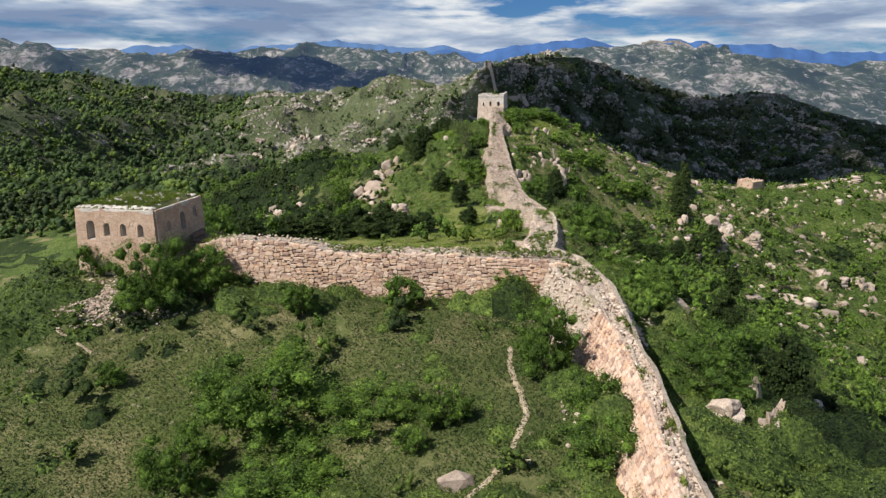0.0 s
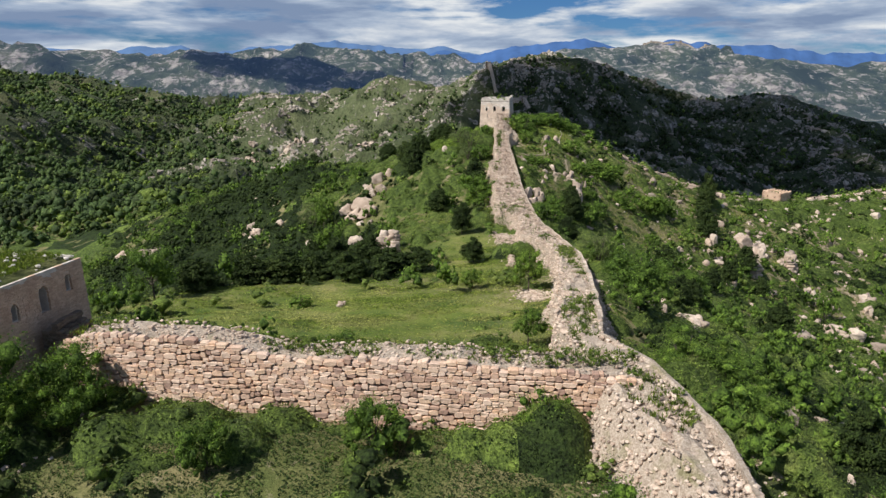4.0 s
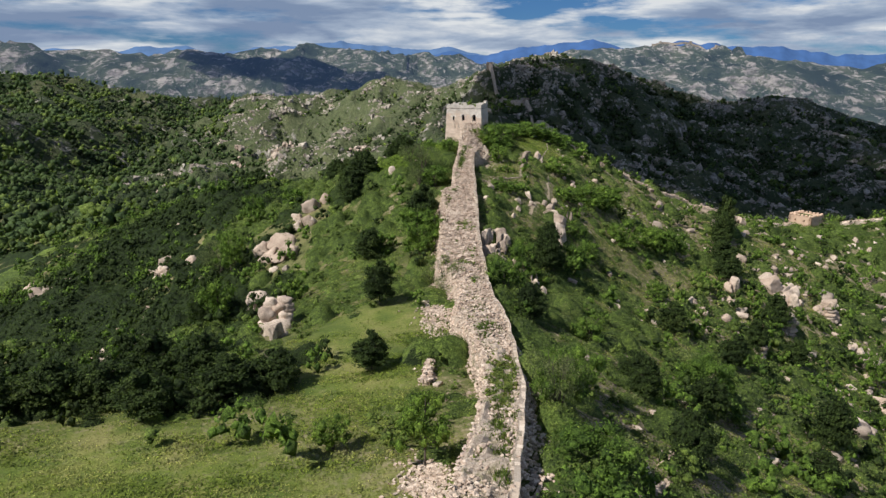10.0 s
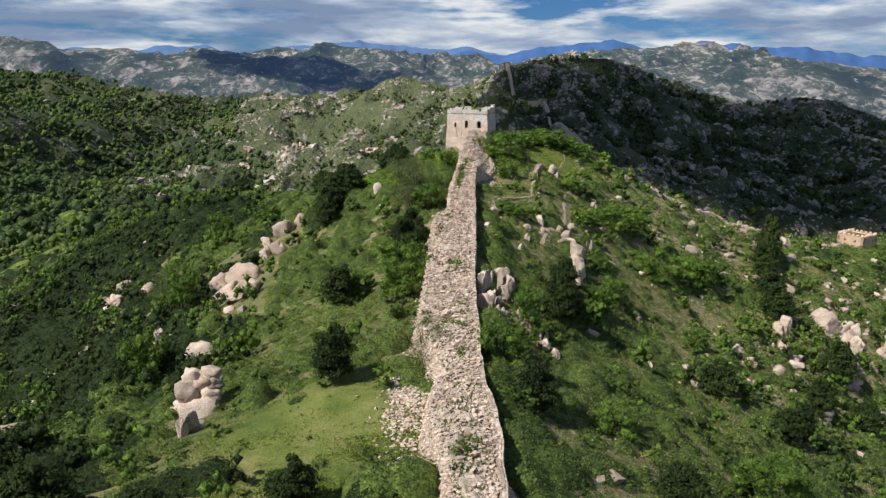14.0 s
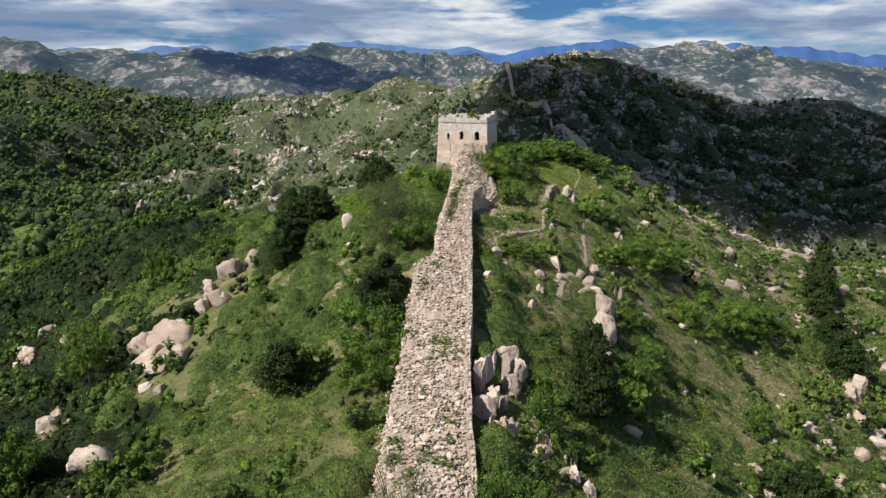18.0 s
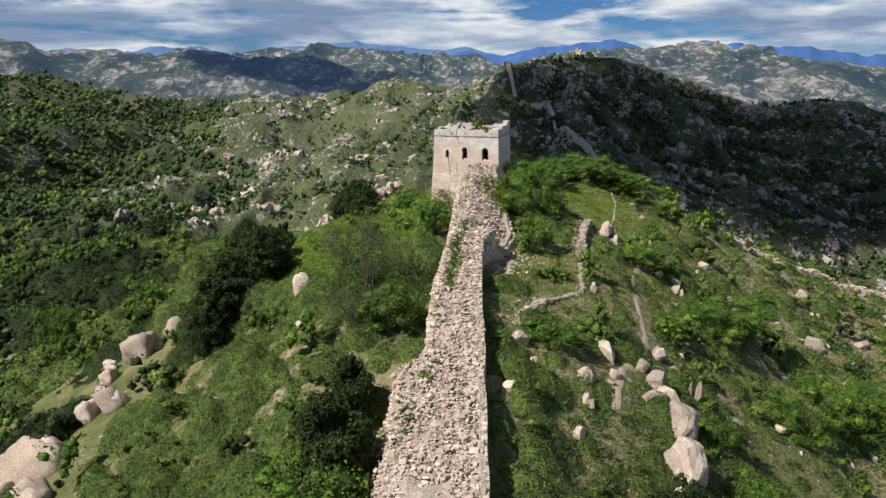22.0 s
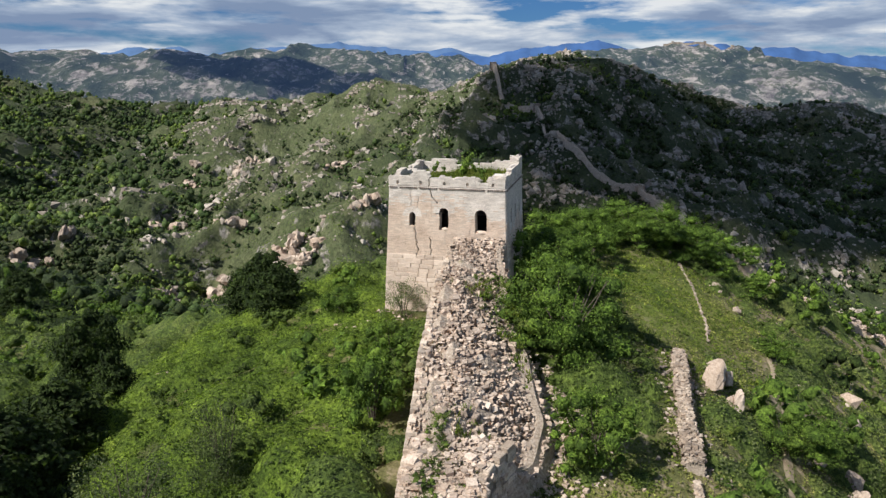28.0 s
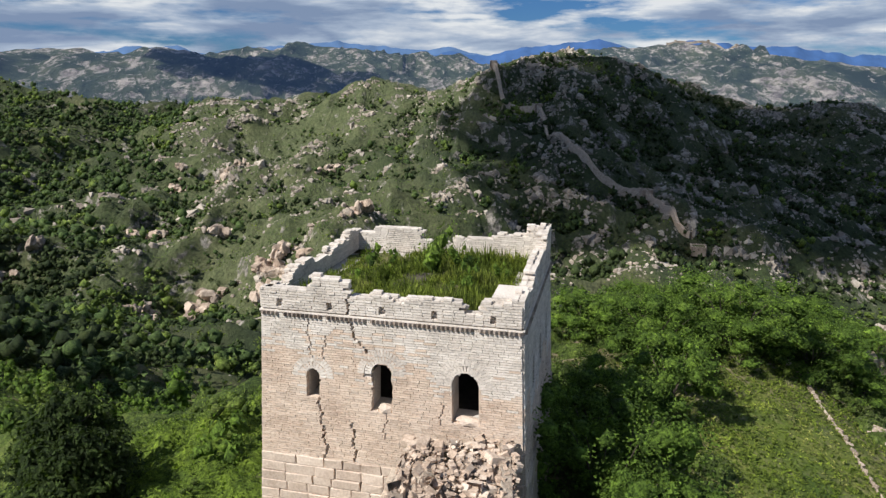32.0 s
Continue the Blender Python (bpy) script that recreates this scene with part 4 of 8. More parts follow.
    for edge, inset, y0, y1 in ((right, -0.30, 22, 122.5), (left, 0.30, 99.5, 147)):
        v = y0
        while v < y1:
            length = RNG.uniform(0.7, 1.35)
            if RNG.random() > 0.04:
                x, t = np.interp(v, y, edge) + inset + RNG.uniform(-0.06, 0.06), np.interp(v, y, top)
                turn = math.pi / 2 - math.atan2(np.interp(v + 1, y, edge) - np.interp(v - 1, y, edge), 2.0)
                ob = part("coping_stone", shared[RNG.integers(len(shared))], base)
                ob.matrix_basis = Matrix.LocRotScale(tuple(np.array([x, v, t - 0.01]) - o), Euler((math.pi / 2 + RNG.normal(0, 0.06), RNG.normal(0, 0.05), turn + RNG.normal(0, 0.05)), "XYZ"), (length * 0.98, RNG.uniform(0.3, 0.42), RNG.uniform(0.4, 0.6)))
            v += length
    # fitted pink stones of the leaning southern face
    n, place, size, yaw = 0, [], [], []
    for row in range(13):
        v = -122.0 + RNG.uniform(0, 0.5)
        while v < -60:
            length = RNG.uniform(0.3, 0.8)
            k = (row + 0.5) / 13
            sl, st, sd, sn = (np.interp(v, y, c) for c in (left, top, drop, lean))
            place.append((sl - sn * 0.55 * sd ** 0.5 * k + 0.04, v, st - 0.1 - k * sd)), size.append((length * 1.02, 0.34, sd / 13 * RNG.uniform(1.1, 1.45)))
            v += length
    part("leaning_face", strewn("leaning_face", ROUGH, np.array(place) - o, np.array(size), -math.pi / 2 - 0.16, -0.45, MASONRY), base, "fitted pink granite stones of a leaning face", "stuff")
    n = 5600
    sy = RNG.uniform(-61, 146, n)
    sl, st, sd, sn = (np.interp(sy, y, c) for c in (left, top, drop, lean))
    a = RNG.uniform(0, 1.15, n)
    x = sl - sn * (0.5 * a + 0.25 * np.maximum(a - 0.8, 0) * 4) * sd ** 0.5
    z = np.maximum(st - a * sd, land_height(x, sy)) + 0.02
    size = RNG.uniform(0.12, 0.42, (n, 1)) * np.stack([np.ones(n), RNG.uniform(0.6, 1, n), RNG.uniform(0.4, 0.8, n)], 1)
    part("fallen_stones", strewn("fallen_stones", STONES, np.stack([x, sy, z], -1) - o, size, RNG.uniform(0, 6.28, n), RNG.normal(0, 0.4, n), RUBBLE), base,
         "pinkish stones fallen down the flank", "stuff")
    n = 2200
    sy = RNG.uniform(-62, 26, n)
    sr, st = np.interp(sy, y, right), np.interp(sy, y, top)
    x = sr + np.abs(RNG.normal(0, 1.1, n))
    z = np.maximum(st - 0.3 - (x - sr) * 1.5, land_height(x, sy)) + 0.03
    size = RNG.uniform(0.15, 0.5, (n, 1)) * np.stack([np.ones(n), RNG.uniform(0.6, 1, n), RNG.uniform(0.4, 0.8, n)], 1)
    part("fallen_stones", strewn("fallen_stones", PEBBLES, np.stack([x, sy, z], -1) - o, size, RNG.uniform(0, 6.28, n), RNG.normal(0, 0.4, n), RUBBLE), base, "stones fallen from the right edge", "stuff")
    # coursed stones of the standing right face, and of the left face below the tower
    for side, y0, y1 in ((1, -30, 124), (-1, 99, 146)):
        place, size, yaw = [], [], []
        edge = right if side > 0 else left
        for row in range(16):
            v = y0 + RNG.uniform(0, 0.5)
            while v < y1:
                length = RNG.uniform(0.35, 0.95)
                x, t = np.interp(v, y, edge), np.interp(v, y, top)
                z = t - 0.06 - row * 0.34 + RNG.uniform(-0.04, 0.04)
                turn = math.atan2(np.interp(v + 1, y, edge) - np.interp(v - 1, y, edge), 2.0)
                place.append((x - side * 0.02 + side * 0.01 * row, v, z)), size.append((length * 0.96, 0.42, 0.325)), yaw.append(side * math.pi / 2 - turn)
                v += length
        place = np.array(place)
        keep = place[:, 2] > land_height(place[:, 0] + side * 0.5, place[:, 1]) - 0.5
        me = strewn("face_stones", BLOCKS, place[keep] - o, np.array(size)[keep], np.array(yaw)[keep], 0, FACING)
        part("face_stones", me, base, "coursed pinkish granite facing", "stuff")


ridge_wall()


def cross_wall():
    """The tall masonry wall from the ridge to the ruined tower; its stones face the front field."""
    x0, y0, x1, y1 = -50.2, -41.2, -7.6, -47.4
    length = math.hypot(x1 - x0, y1 - y0)
    turn = math.atan2(y1 - y0, x1 - x0)
    base = thing("cross_wall", x0, y0, -21, math.degrees(turn), "tall pink granite rubble wall standing across the grassy spur", "stone wall")
    u = np.linspace(0, length, 72)
    gx, gy = x0 + np.cos(turn) * u, y0 + np.sin(turn) * u
    foot = land_height(gx + 0.1, gy - 0.3) + 21
    back = land_height(gx, gy + 4.4) + 21
    top = np.interp(u, [0, 1.5, 4, 10, 14, 15.5, 17, 20, 25, 31, 36, 40, 43.2], [1.2, 2.0, 2.35, 2.2, 1.75, 1.35, 1.2, 1.05, 1.2, 1.2, 1.0, 0.75, 0.6])
    top = top + 0.22 * fbm(u / 1.7, u * 0, 3, 61)
    cols = [np.stack([u, 0.05 + u * 0, foot - 0.8], -1), np.stack([u, 0.25 + u * 0, top - 0.1], -1)]
    for v in (0.9, 1.8, 2.7, 3.5):
        cols.append(np.stack([u, v + u * 0, top - 0.25 + 0.35 * fbm(u / 1.4, u * 0 + v * 9, 3, 62)], -1))
    cols += [np.stack([u, 4.0 + u * 0, np.maximum(back, top - 1.6) + 0.1], -1), np.stack([u, 4.8 + u * 0, back - 0.6], -1)]
    rows = np.stack(cols, 1)
    m, k = rows.shape[:2]
    at = np.arange(m * k).reshape(m, k)
    faces = np.stack([at[:-1, :-1], at[1:, :-1], at[1:, 1:], at[:-1, 1:]], -1).reshape(-1, 4)
    faces = np.concatenate([faces, [at[0, [0, 1, 6, 7]], at[-1, [0, 1, 6, 7]][::-1]]])
    part("core", mesh_from("cross_core", rows.reshape(-1, 3), faces, EARTH), base, "earth and rubble filling with grass on top")
    place, size = [], []
    z = -6.0
    while z < 3.0:
        h = RNG.uniform(0.28, 0.50)
        v = RNG.uniform(0, 0.4)
        while v < length:
            w = RNG.uniform(0.32, 0.82) * (1.3 if RNG.random() < 0.15 else 1)
            t, b = np.interp(v + w / 2, u, top), np.interp(v + w / 2, u, foot)
            zz = z + 0.22 * math.sin(v * 0.55 + z) + 0.12 * math.sin(v * 1.7) + RNG.uniform(-0.08, 0.08)
            if b - 0.3 < zz + h / 2 < t:
                place.append((v + w / 2, 0.02 + RNG.uniform(-0.05, 0.05) - 0.03 * (zz - t) * -0.4, zz + h / 2))
                size.append((w * 1.04, 0.5, h * RNG.uniform(0.88, 1.22)))
            v += w
        z += h
    place, size = np.array(place), np.array(size)
    near = np.argsort(np.abs(place[:, 0] - 22))[:300]
    rest = np.setdiff1d(np.arange(len(place)), near)
    part("face_stones", strewn("face_stones", ROUGH, place[rest], size[rest], 0.0, RNG.normal(0, 0.05, len(rest)), MASONRY), base, kind="stuff")
    shared = [mesh_from("stone", v, f, MASONRY) for v, f in ROUGH]
    for k in near:
        ob = part("stone", shared[RNG.integers(len(shared))], base)
        ob.matrix_basis = Matrix.LocRotScale(tuple(place[k]), Euler((RNG.normal(0, 0.05), RNG.normal(0, 0.12), RNG.normal(0, 0.05))), tuple(size[k]))
    n = 900
    q, v = RNG.uniform(0, length, n), RNG.uniform(0.1, 3.9, n)
    z = np.interp(q, u, top) - 0.12 + RNG.uniform(-0.1, 0.1, n)
    s = RNG.uniform(0.1, 0.36, (n, 1)) * np.array([[1, 0.8, 0.5]])
    part("top_rubble", strewn("top_rubble", STONES, np.stack([q, v, z], -1), s, RNG.uniform(0, 6.28, n), RNG.normal(0, 0.3, n), RUBBLE), base, kind="stuff")


cross_wall()
rubble_wall("low_parapet", [(-27, -39.2), (-18, -40.8), (-9, -42.0)], 0.8, 0.8, 260, "low ruined parapet of stones on the wall walk", "stone wall", RUBBLE, seed=3)
rubble_wall("field_wall", [(31.5, 169), (30.4, 160.6), (27.6, 150), (26.5, 147)], 0.12, 0.13, 150, "thin line of low field wall across a grassy shoulder", "stone wall", FIELD_STONE, seed=4, grain=0.5)
rubble_wall("field_wall", [(21.8, 141.4), (20.0, 135.8), (18.6, 130.5), (18.0, 127.6)], 1.0, 0.85, 1300, "ruined dry stone field wall beside rocks", "stone wall", FIELD_STONE, seed=5, grain=0.62)
rubble_wall("field_wall", [(17.9, 127.2), (17.4, 124), (16.9, 120.6), (16.4, 119.6), (14.2, 117.6), (12.2, 115.9)], 0.22, 0.20, 620, "winding line of fallen field stones in scrub", "stone wall", FIELD_STONE, seed=6, grain=0.66)
rubble_wall("field_wall", [(12.2, 115.9), (10.6, 114.2), (9.4, 112.0), (8.6, 109.4)], 1.0, 0.42, 620, "broken spread of a dry stone wall in scrub", "stone wall", FIELD_STONE, seed=8, grain=0.66)
rubble_wall("field_wall", [(8.6, 109.4), (7.4, 109.6), (6.2, 109.4)], 0.3, 0.25, 110, "stub of a dry stone wall in scrub", "stone wall", FIELD_STONE, seed=9, grain=0.66)
rubble_wall("stone_enclosure", [(-6.6, 22), (-6.2, 26), (-5.7, 32.4), (-3.6, 33.6), (-1.4, 32.4)], 0.8, 1.1, 420, "small ruined stone enclosure beside the great wall", "stone wall", RUBBLE, seed=7)
rubble_wall("east_ridge_wall", [(36, 175), (46, 177), (56, 178.5), (70, 179), (83, 185), (96, 186), (108, 189), (120, 195), (132, 201)], 2.4, 1.8, 1500,
            "long ruined stone wall down the eastern crest", "stone wall", RUBBLE, seed=8)
rubble_wall("east_ridge_wall", [(146, 206), (160, 205), (178, 207), (200, 214)], 2.4, 1.6, 500, "ruined stone wall beyond a square tower", "stone wall", RUBBLE, seed=9)


def far_wall():
    line = np.array([(88, 985), (90, 962), (94, 935), (112, 912), (130, 904), (133, 870), (131, 838), (140, 792), (156, 754), (178, 735), (200, 722), (206, 690), (208, 655), (214, 636)], float)
    steps = np.r_[0, np.cumsum(np.hypot(*np.diff(line, axis=0).T))]
    s = np.arange(0, steps[-1], 3.0)
    x, y = np.interp(s, steps, line[:, 0]), np.interp(s, steps, line[:, 1])
    for _ in range(6):
        x, y = (np.convolve(np.pad(c, 1, mode="edge"), [0.25, 0.5, 0.25], "valid") for c in (x, y))
    z = land_height(x, y)
    for _ in range(3):
        z = np.convolve(np.pad(z, 1, mode="edge"), [0.25, 0.5, 0.25], "valid")
    z = np.maximum(z, land_height(x, y)) + 4.4
    dx, dy = np.gradient(x), np.gradient(y)
    n = np.hypot(dx, dy)
    nx, ny = -dy / n, dx / n
    base = thing("far_great_wall", x[0], y[0], z[0], 0, "distant grey great wall climbing a dark mountain spur", "stone wall")
    o = np.array([x[0], y[0], z[0]])
    crest = 4.2 + 0.6 * (np.arange(len(s)) % 2)
    rows = np.stack([np.stack([x + nx * a, y + ny * a, z + b], -1) for a, b in
                     ((-1.9, -11 + 0 * s), (-1.25, crest - 2.2), (-1.0, crest - 2.2), (-0.9, 1.2 + 0 * s), (0.9, 1.2 + 0 * s), (1.0, crest - 2.2), (1.25, crest - 2.2), (1.9, -11 + 0 * s))], 1) - o
    m, k = rows.shape[:2]
    at = np.arange(m * k).reshape(m, k)
    faces = np.stack([at[:-1, :-1], at[:-1, 1:], at[1:, 1:], at[1:, :-1]], -1).reshape(-1, 4)
    part("wall_body", mesh_from("far_wall", rows.reshape(-1, 3), faces, RUBBLE), base)


far_wall()



def range_wall():
    """The thread of wall along the crest of the eastern far range."""
    x = np.arange(800, 1230, 9.0)
    reach = np.arange(2380, 2900, 12.0)
    lift = land_height(*np.meshgrid(x, reach)) + 20
    y = reach[np.argmax(lift / (reach[:, None] - 110), 0)]
    y = np.convolve(np.pad(y, 2, mode="edge"), np.ones(5) / 5, "valid")
    z = land_height(x, y)
    base = thing("range_wall", x[0], y[0], z[0], 0, "thread of pale great wall along a far crest", "stone wall")
    o = np.array([x[0], y[0], z[0]])
    rows = np.stack([np.stack([x, y + a, z + b], -1) for a, b in ((-2.5, -6), (-2.2, 1.6), (2.2, 1.6), (2.5, -6))], 1) - o
    at = np.arange(rows.shape[0] * 4).reshape(-1, 4)
    faces = np.stack([at[:-1, :-1], at[:-1, 1:], at[1:, 1:], at[1:, :-1]], -1).reshape(-1, 4)
    part("wall_body", mesh_from("wall_body", rows.reshape(-1, 3), faces, FAR_GRANITE), base)
    for k in (3, 14, 22, 31, 42):
        part("beacon_tower", mesh_from("beacon_tower", BOX_V * (7, 7, 10) + (rows[k, 0] + (0, 2.5, 6.5)), BOX_F, FAR_GRANITE), base)


range_wall()

# ---- the towers ----
BRICK_PINK = stone_material("warm_tan_brick", (0.44, 0.325, 0.25), (0.65, 0.52, 0.42), (0.76, 0.65, 0.55), 1.5, True, False, True)
BRICK_GREY = stone_material("pale_grey_brick", (0.42, 0.375, 0.335), (0.66, 0.60, 0.54), (0.80, 0.745, 0.69), 1.5, True, False, True)
BLOCK_STONE = stone_material("dressed_granite_blocks", (0.44, 0.34, 0.27), (0.63, 0.515, 0.425), (0.74, 0.64, 0.55), 1.2, True, False, True)
BRICK_TAN = stone_material("sandy_plastered_brick", (0.40, 0.26, 0.18), (0.58, 0.41, 0.30), (0.70, 0.55, 0.43), 1.5, True, False, True)
DARK_STONE = stone_material("dark_weathered_stone", (0.07, 0.056, 0.046), (0.16, 0.125, 0.10), (0.28, 0.225, 0.185), 1.5)
MORTAR = stone_material("lime_mortar", (0.34, 0.30, 0.26), (0.52, 0.47, 0.42), (0.66, 0.61, 0.56), 2.0, False)


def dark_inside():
    # dark tone stands in for the shade inside the towers
    made, tree, bsdf = material("inside_painted_shade", 0.95)
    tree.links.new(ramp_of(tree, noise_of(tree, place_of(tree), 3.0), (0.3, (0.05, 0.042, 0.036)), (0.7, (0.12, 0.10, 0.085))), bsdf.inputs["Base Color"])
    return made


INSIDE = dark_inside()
INSIDE_BRICK = stone_material("dark_weathered_brick", (0.14, 0.115, 0.10), (0.26, 0.225, 0.20), (0.40, 0.36, 0.33), 1.5)


class Opening:
    """A window or door in a wall: centre along the wall, sill, springing height and width; its head is arched, with a notch above."""

    def __init__(self, u, sill, spring, width, notch=0.0, ragged=0.0):
        self.u, self.sill, self.spring, self.width, self.notch, self.ragged = u, sill, spring, width, notch, ragged

    def holds(self, u, z, grow=0.0):
        r = self.width / 2 + grow
        u = u - self.u + self.ragged * (0.35 * np.sin(z * 5.0) + 0.2 * np.sin(z * 13.0 + 1))
        body = (np.abs(u) < r) & (z > self.sill - grow) & (z < self.spring)
        head = (u ** 2 + (z - self.spring) ** 2 < r ** 2) & (z >= self.spring)
        slot = (np.abs(u) < self.notch) & (z > self.spring) & (z < self.spring + r + self.notch * 2.2)
        torn = self.ragged > 0
        tear = (np.abs(u + 0.32) < 0.27) & (z > self.spring - 0.15) & (z < self.spring + 0.42) if torn else False
        return body | head | slot | tear

    def span(self, z):
        """Where the opening begins and ends along the wall at a height, or None."""
        r = self.width / 2
        if z < self.sill or z > self.spring + r + self.notch * 2.2:
            return None
        half = r if z < self.spring else math.sqrt(max(r * r - (z - self.spring) ** 2, 0))
        half = max(half, self.notch)
        shift = -self.ragged * (0.35 * math.sin(z * 5.0) + 0.2 * math.sin(z * 13.0 + 1))
        torn = 0.30 if self.ragged > 0 and self.spring - 0.25 < z < self.spring + 0.36 else 0.0
        return (self.u + shift - half - torn, self.u + shift + half) if half > 0.02 else None


def shaped(points, yaw_deg, origin):
    return points


def wall_slab(name, length, z0, z1, thick, openings, mat, cell=0.13, grow=0.0, cracks=()):
    """A wall with its openings cut right through, standing on its own face (y = 0 to thick)."""
    nu, nz = int(length / cell), int((z1 - z0) / cell)
    us, zs = np.linspace(0, length, nu + 1), np.linspace(z0, z1, nz + 1)
    cu, cz = np.meshgrid((us[:-1] + us[1:]) / 2, (zs[:-1] + zs[1:]) / 2, indexing="ij")
    solid = np.ones(cu.shape, bool)
    for hole in openings:
        solid &= ~hole.holds(cu, cz, grow)
    for crack in cracks:
        way = np.array([crack(z) if crack(z) is not None else -99 for z in (zs[:-1] + zs[1:]) / 2])
        solid &= np.abs(cu - way[None, :]) > cell * 0.55
    grid = np.arange((nu + 1) * (nz + 1)).reshape(nu + 1, nz + 1)
    gu, gz = np.meshgrid(us, zs, indexing="ij")
    front = np.stack([gu.ravel(), 0 * gu.ravel(), gz.ravel()], -1)
    verts = np.concatenate([front, front + (0, thick, 0)])
    half = len(front)
    i, j = np.nonzero(solid)
    a, b, c, d = grid[i, j], grid[i + 1, j], grid[i + 1, j + 1], grid[i, j + 1]
    faces = [np.stack([a, b, c, d], -1), np.stack([d, c, b, a], -1) + half]
    pad = np.pad(solid, 1)
    for di, dj, p, q in ((-1, 0, d, a), (1, 0, b, c), (0, -1, a, b), (0, 1, c, d)):
        edge = ~pad[i + 1 + di, j + 1 + dj]
        faces.append(np.stack([q[edge], p[edge], p[edge] + half, q[edge] + half], -1))
    return verts, np.concatenate(faces)


def brick_rows(length, z0, z1, openings, course, brick, cracks=(), top=None, joint=0.022, proud=0.05):
    """Places and sizes of bricks on a wall face; cracks are functions of height that give the place along the wall."""
    place, size = [], []
    row, z = 0, z0
    while z < z1:
        cuts = [c(z) for c in cracks]
        u = -brick * (0.5 if row % 2 else 0.0)
        while u < length:
            w = brick * RNG.uniform(0.85, 1.15)
            a, b = max(u, 0.0), min(u + w, length)
            spans = [(a, b)]
            for k, c in enumerate(cuts):
                if c is not None:
                    gap = (0.034 if k < 3 else 0.008) + 0.02 * abs(math.sin(z * 7 + 2))
                    spans = [s for x, y in spans for s in (((x, min(y, c - gap)), (max(x, c + gap), y)) if x < c + gap and y > c - gap else ((x, y),)) if s[1] - s[0] > 0.05]
            for hole in openings:
                gap = hole.span(z + course / 2)
                if gap:
                    spans = [s for x, y in spans for s in (((x, min(y, gap[0])), (max(x, gap[1]), y)) if x < gap[1] and y > gap[0] else ((x, y),)) if s[1] - s[0] > 0.05]
            for x, y in spans:
                mid = (x + y) / 2
                if y - x < 0.06 or (top is not None and z + course > top(mid)):
                    continue
                place.append((mid, 0.06 - RNG.uniform(0, proud) * (RNG.random() < 0.35), z + course / 2))
                size.append((y - x - joint, 0.24, course - joint))
            u += w
        z += course
        row += 1
    return np.array(place), np.array(size)


def arch_bricks(hole, rings=2, brick=0.11):
    place, size, tilt = [], [], []
    for ring in range(rings):
        r = hole.width / 2 + 0.16 + ring * 0.27
        n = int(math.pi * r / brick)
        for k in range(n + 1):
            a = math.pi * k / n
            place.append((hole.u + r * math.cos(a), 0.0, hole.spring + r * math.sin(a))), size.append((0.25, 0.24, brick * 0.82)), tilt.append(a)
    return place, size, tilt


def boxes_tilted(name, place, size, angle, mat):
    """Boxes turned in the plane of the wall."""
    place, size, angle = np.asarray(place), np.asarray(size), np.asarray(angle)
    w = BOX_V[None] * size[:, None]
    c, s = np.cos(angle)[:, None], np.sin(angle)[:, None]
    out = np.stack([w[..., 0] * c - w[..., 2] * s, w[..., 1], w[..., 0] * s + w[..., 2] * c], -1) + place[:, None]
    faces = (BOX_F[None] + (np.arange(len(place)) * 8)[:, None, None]).reshape(-1, 4)
    return mesh_from(name, out.reshape(-1, 3), faces, mat)


def battered(me, size_u, size_v, lean, z_top):
    """Widens a tower's mesh towards its foot."""
    n = len(me.vertices)
    co = np.empty(n * 3, np.float32)
    me.vertices.foreach_get("co", co)
    co = co.reshape(-1, 3)
    grow = 1 + lean * np.clip(z_top - co[:, 2], 0, None) / (size_u / 2)
    co[:, 0] = size_u / 2 + (co[:, 0] - size_u / 2) * grow
    co[:, 1] = size_v / 2 + (co[:, 1] - size_v / 2) * grow
    me.vertices.foreach_set("co", co.ravel())
    me.update()
    return me


def turned(points, side, size_u, size_v):
    """Points of a wall face brought to one of the tower's four sides: 0 front, 1 right, 2 back, 3 left."""
    p = np.asarray(points, float).copy()
    u, v, z = p[..., 0], p[..., 1], p[..., 2]
    if side == 0:
        x, y = u, v
    elif side == 1:
        x, y = size_u - v, u
    elif side == 2:
        x, y = size_u - u, size_v - v
    else:
        x, y = v, size_v - u
    return np.stack([x, y, z], -1)


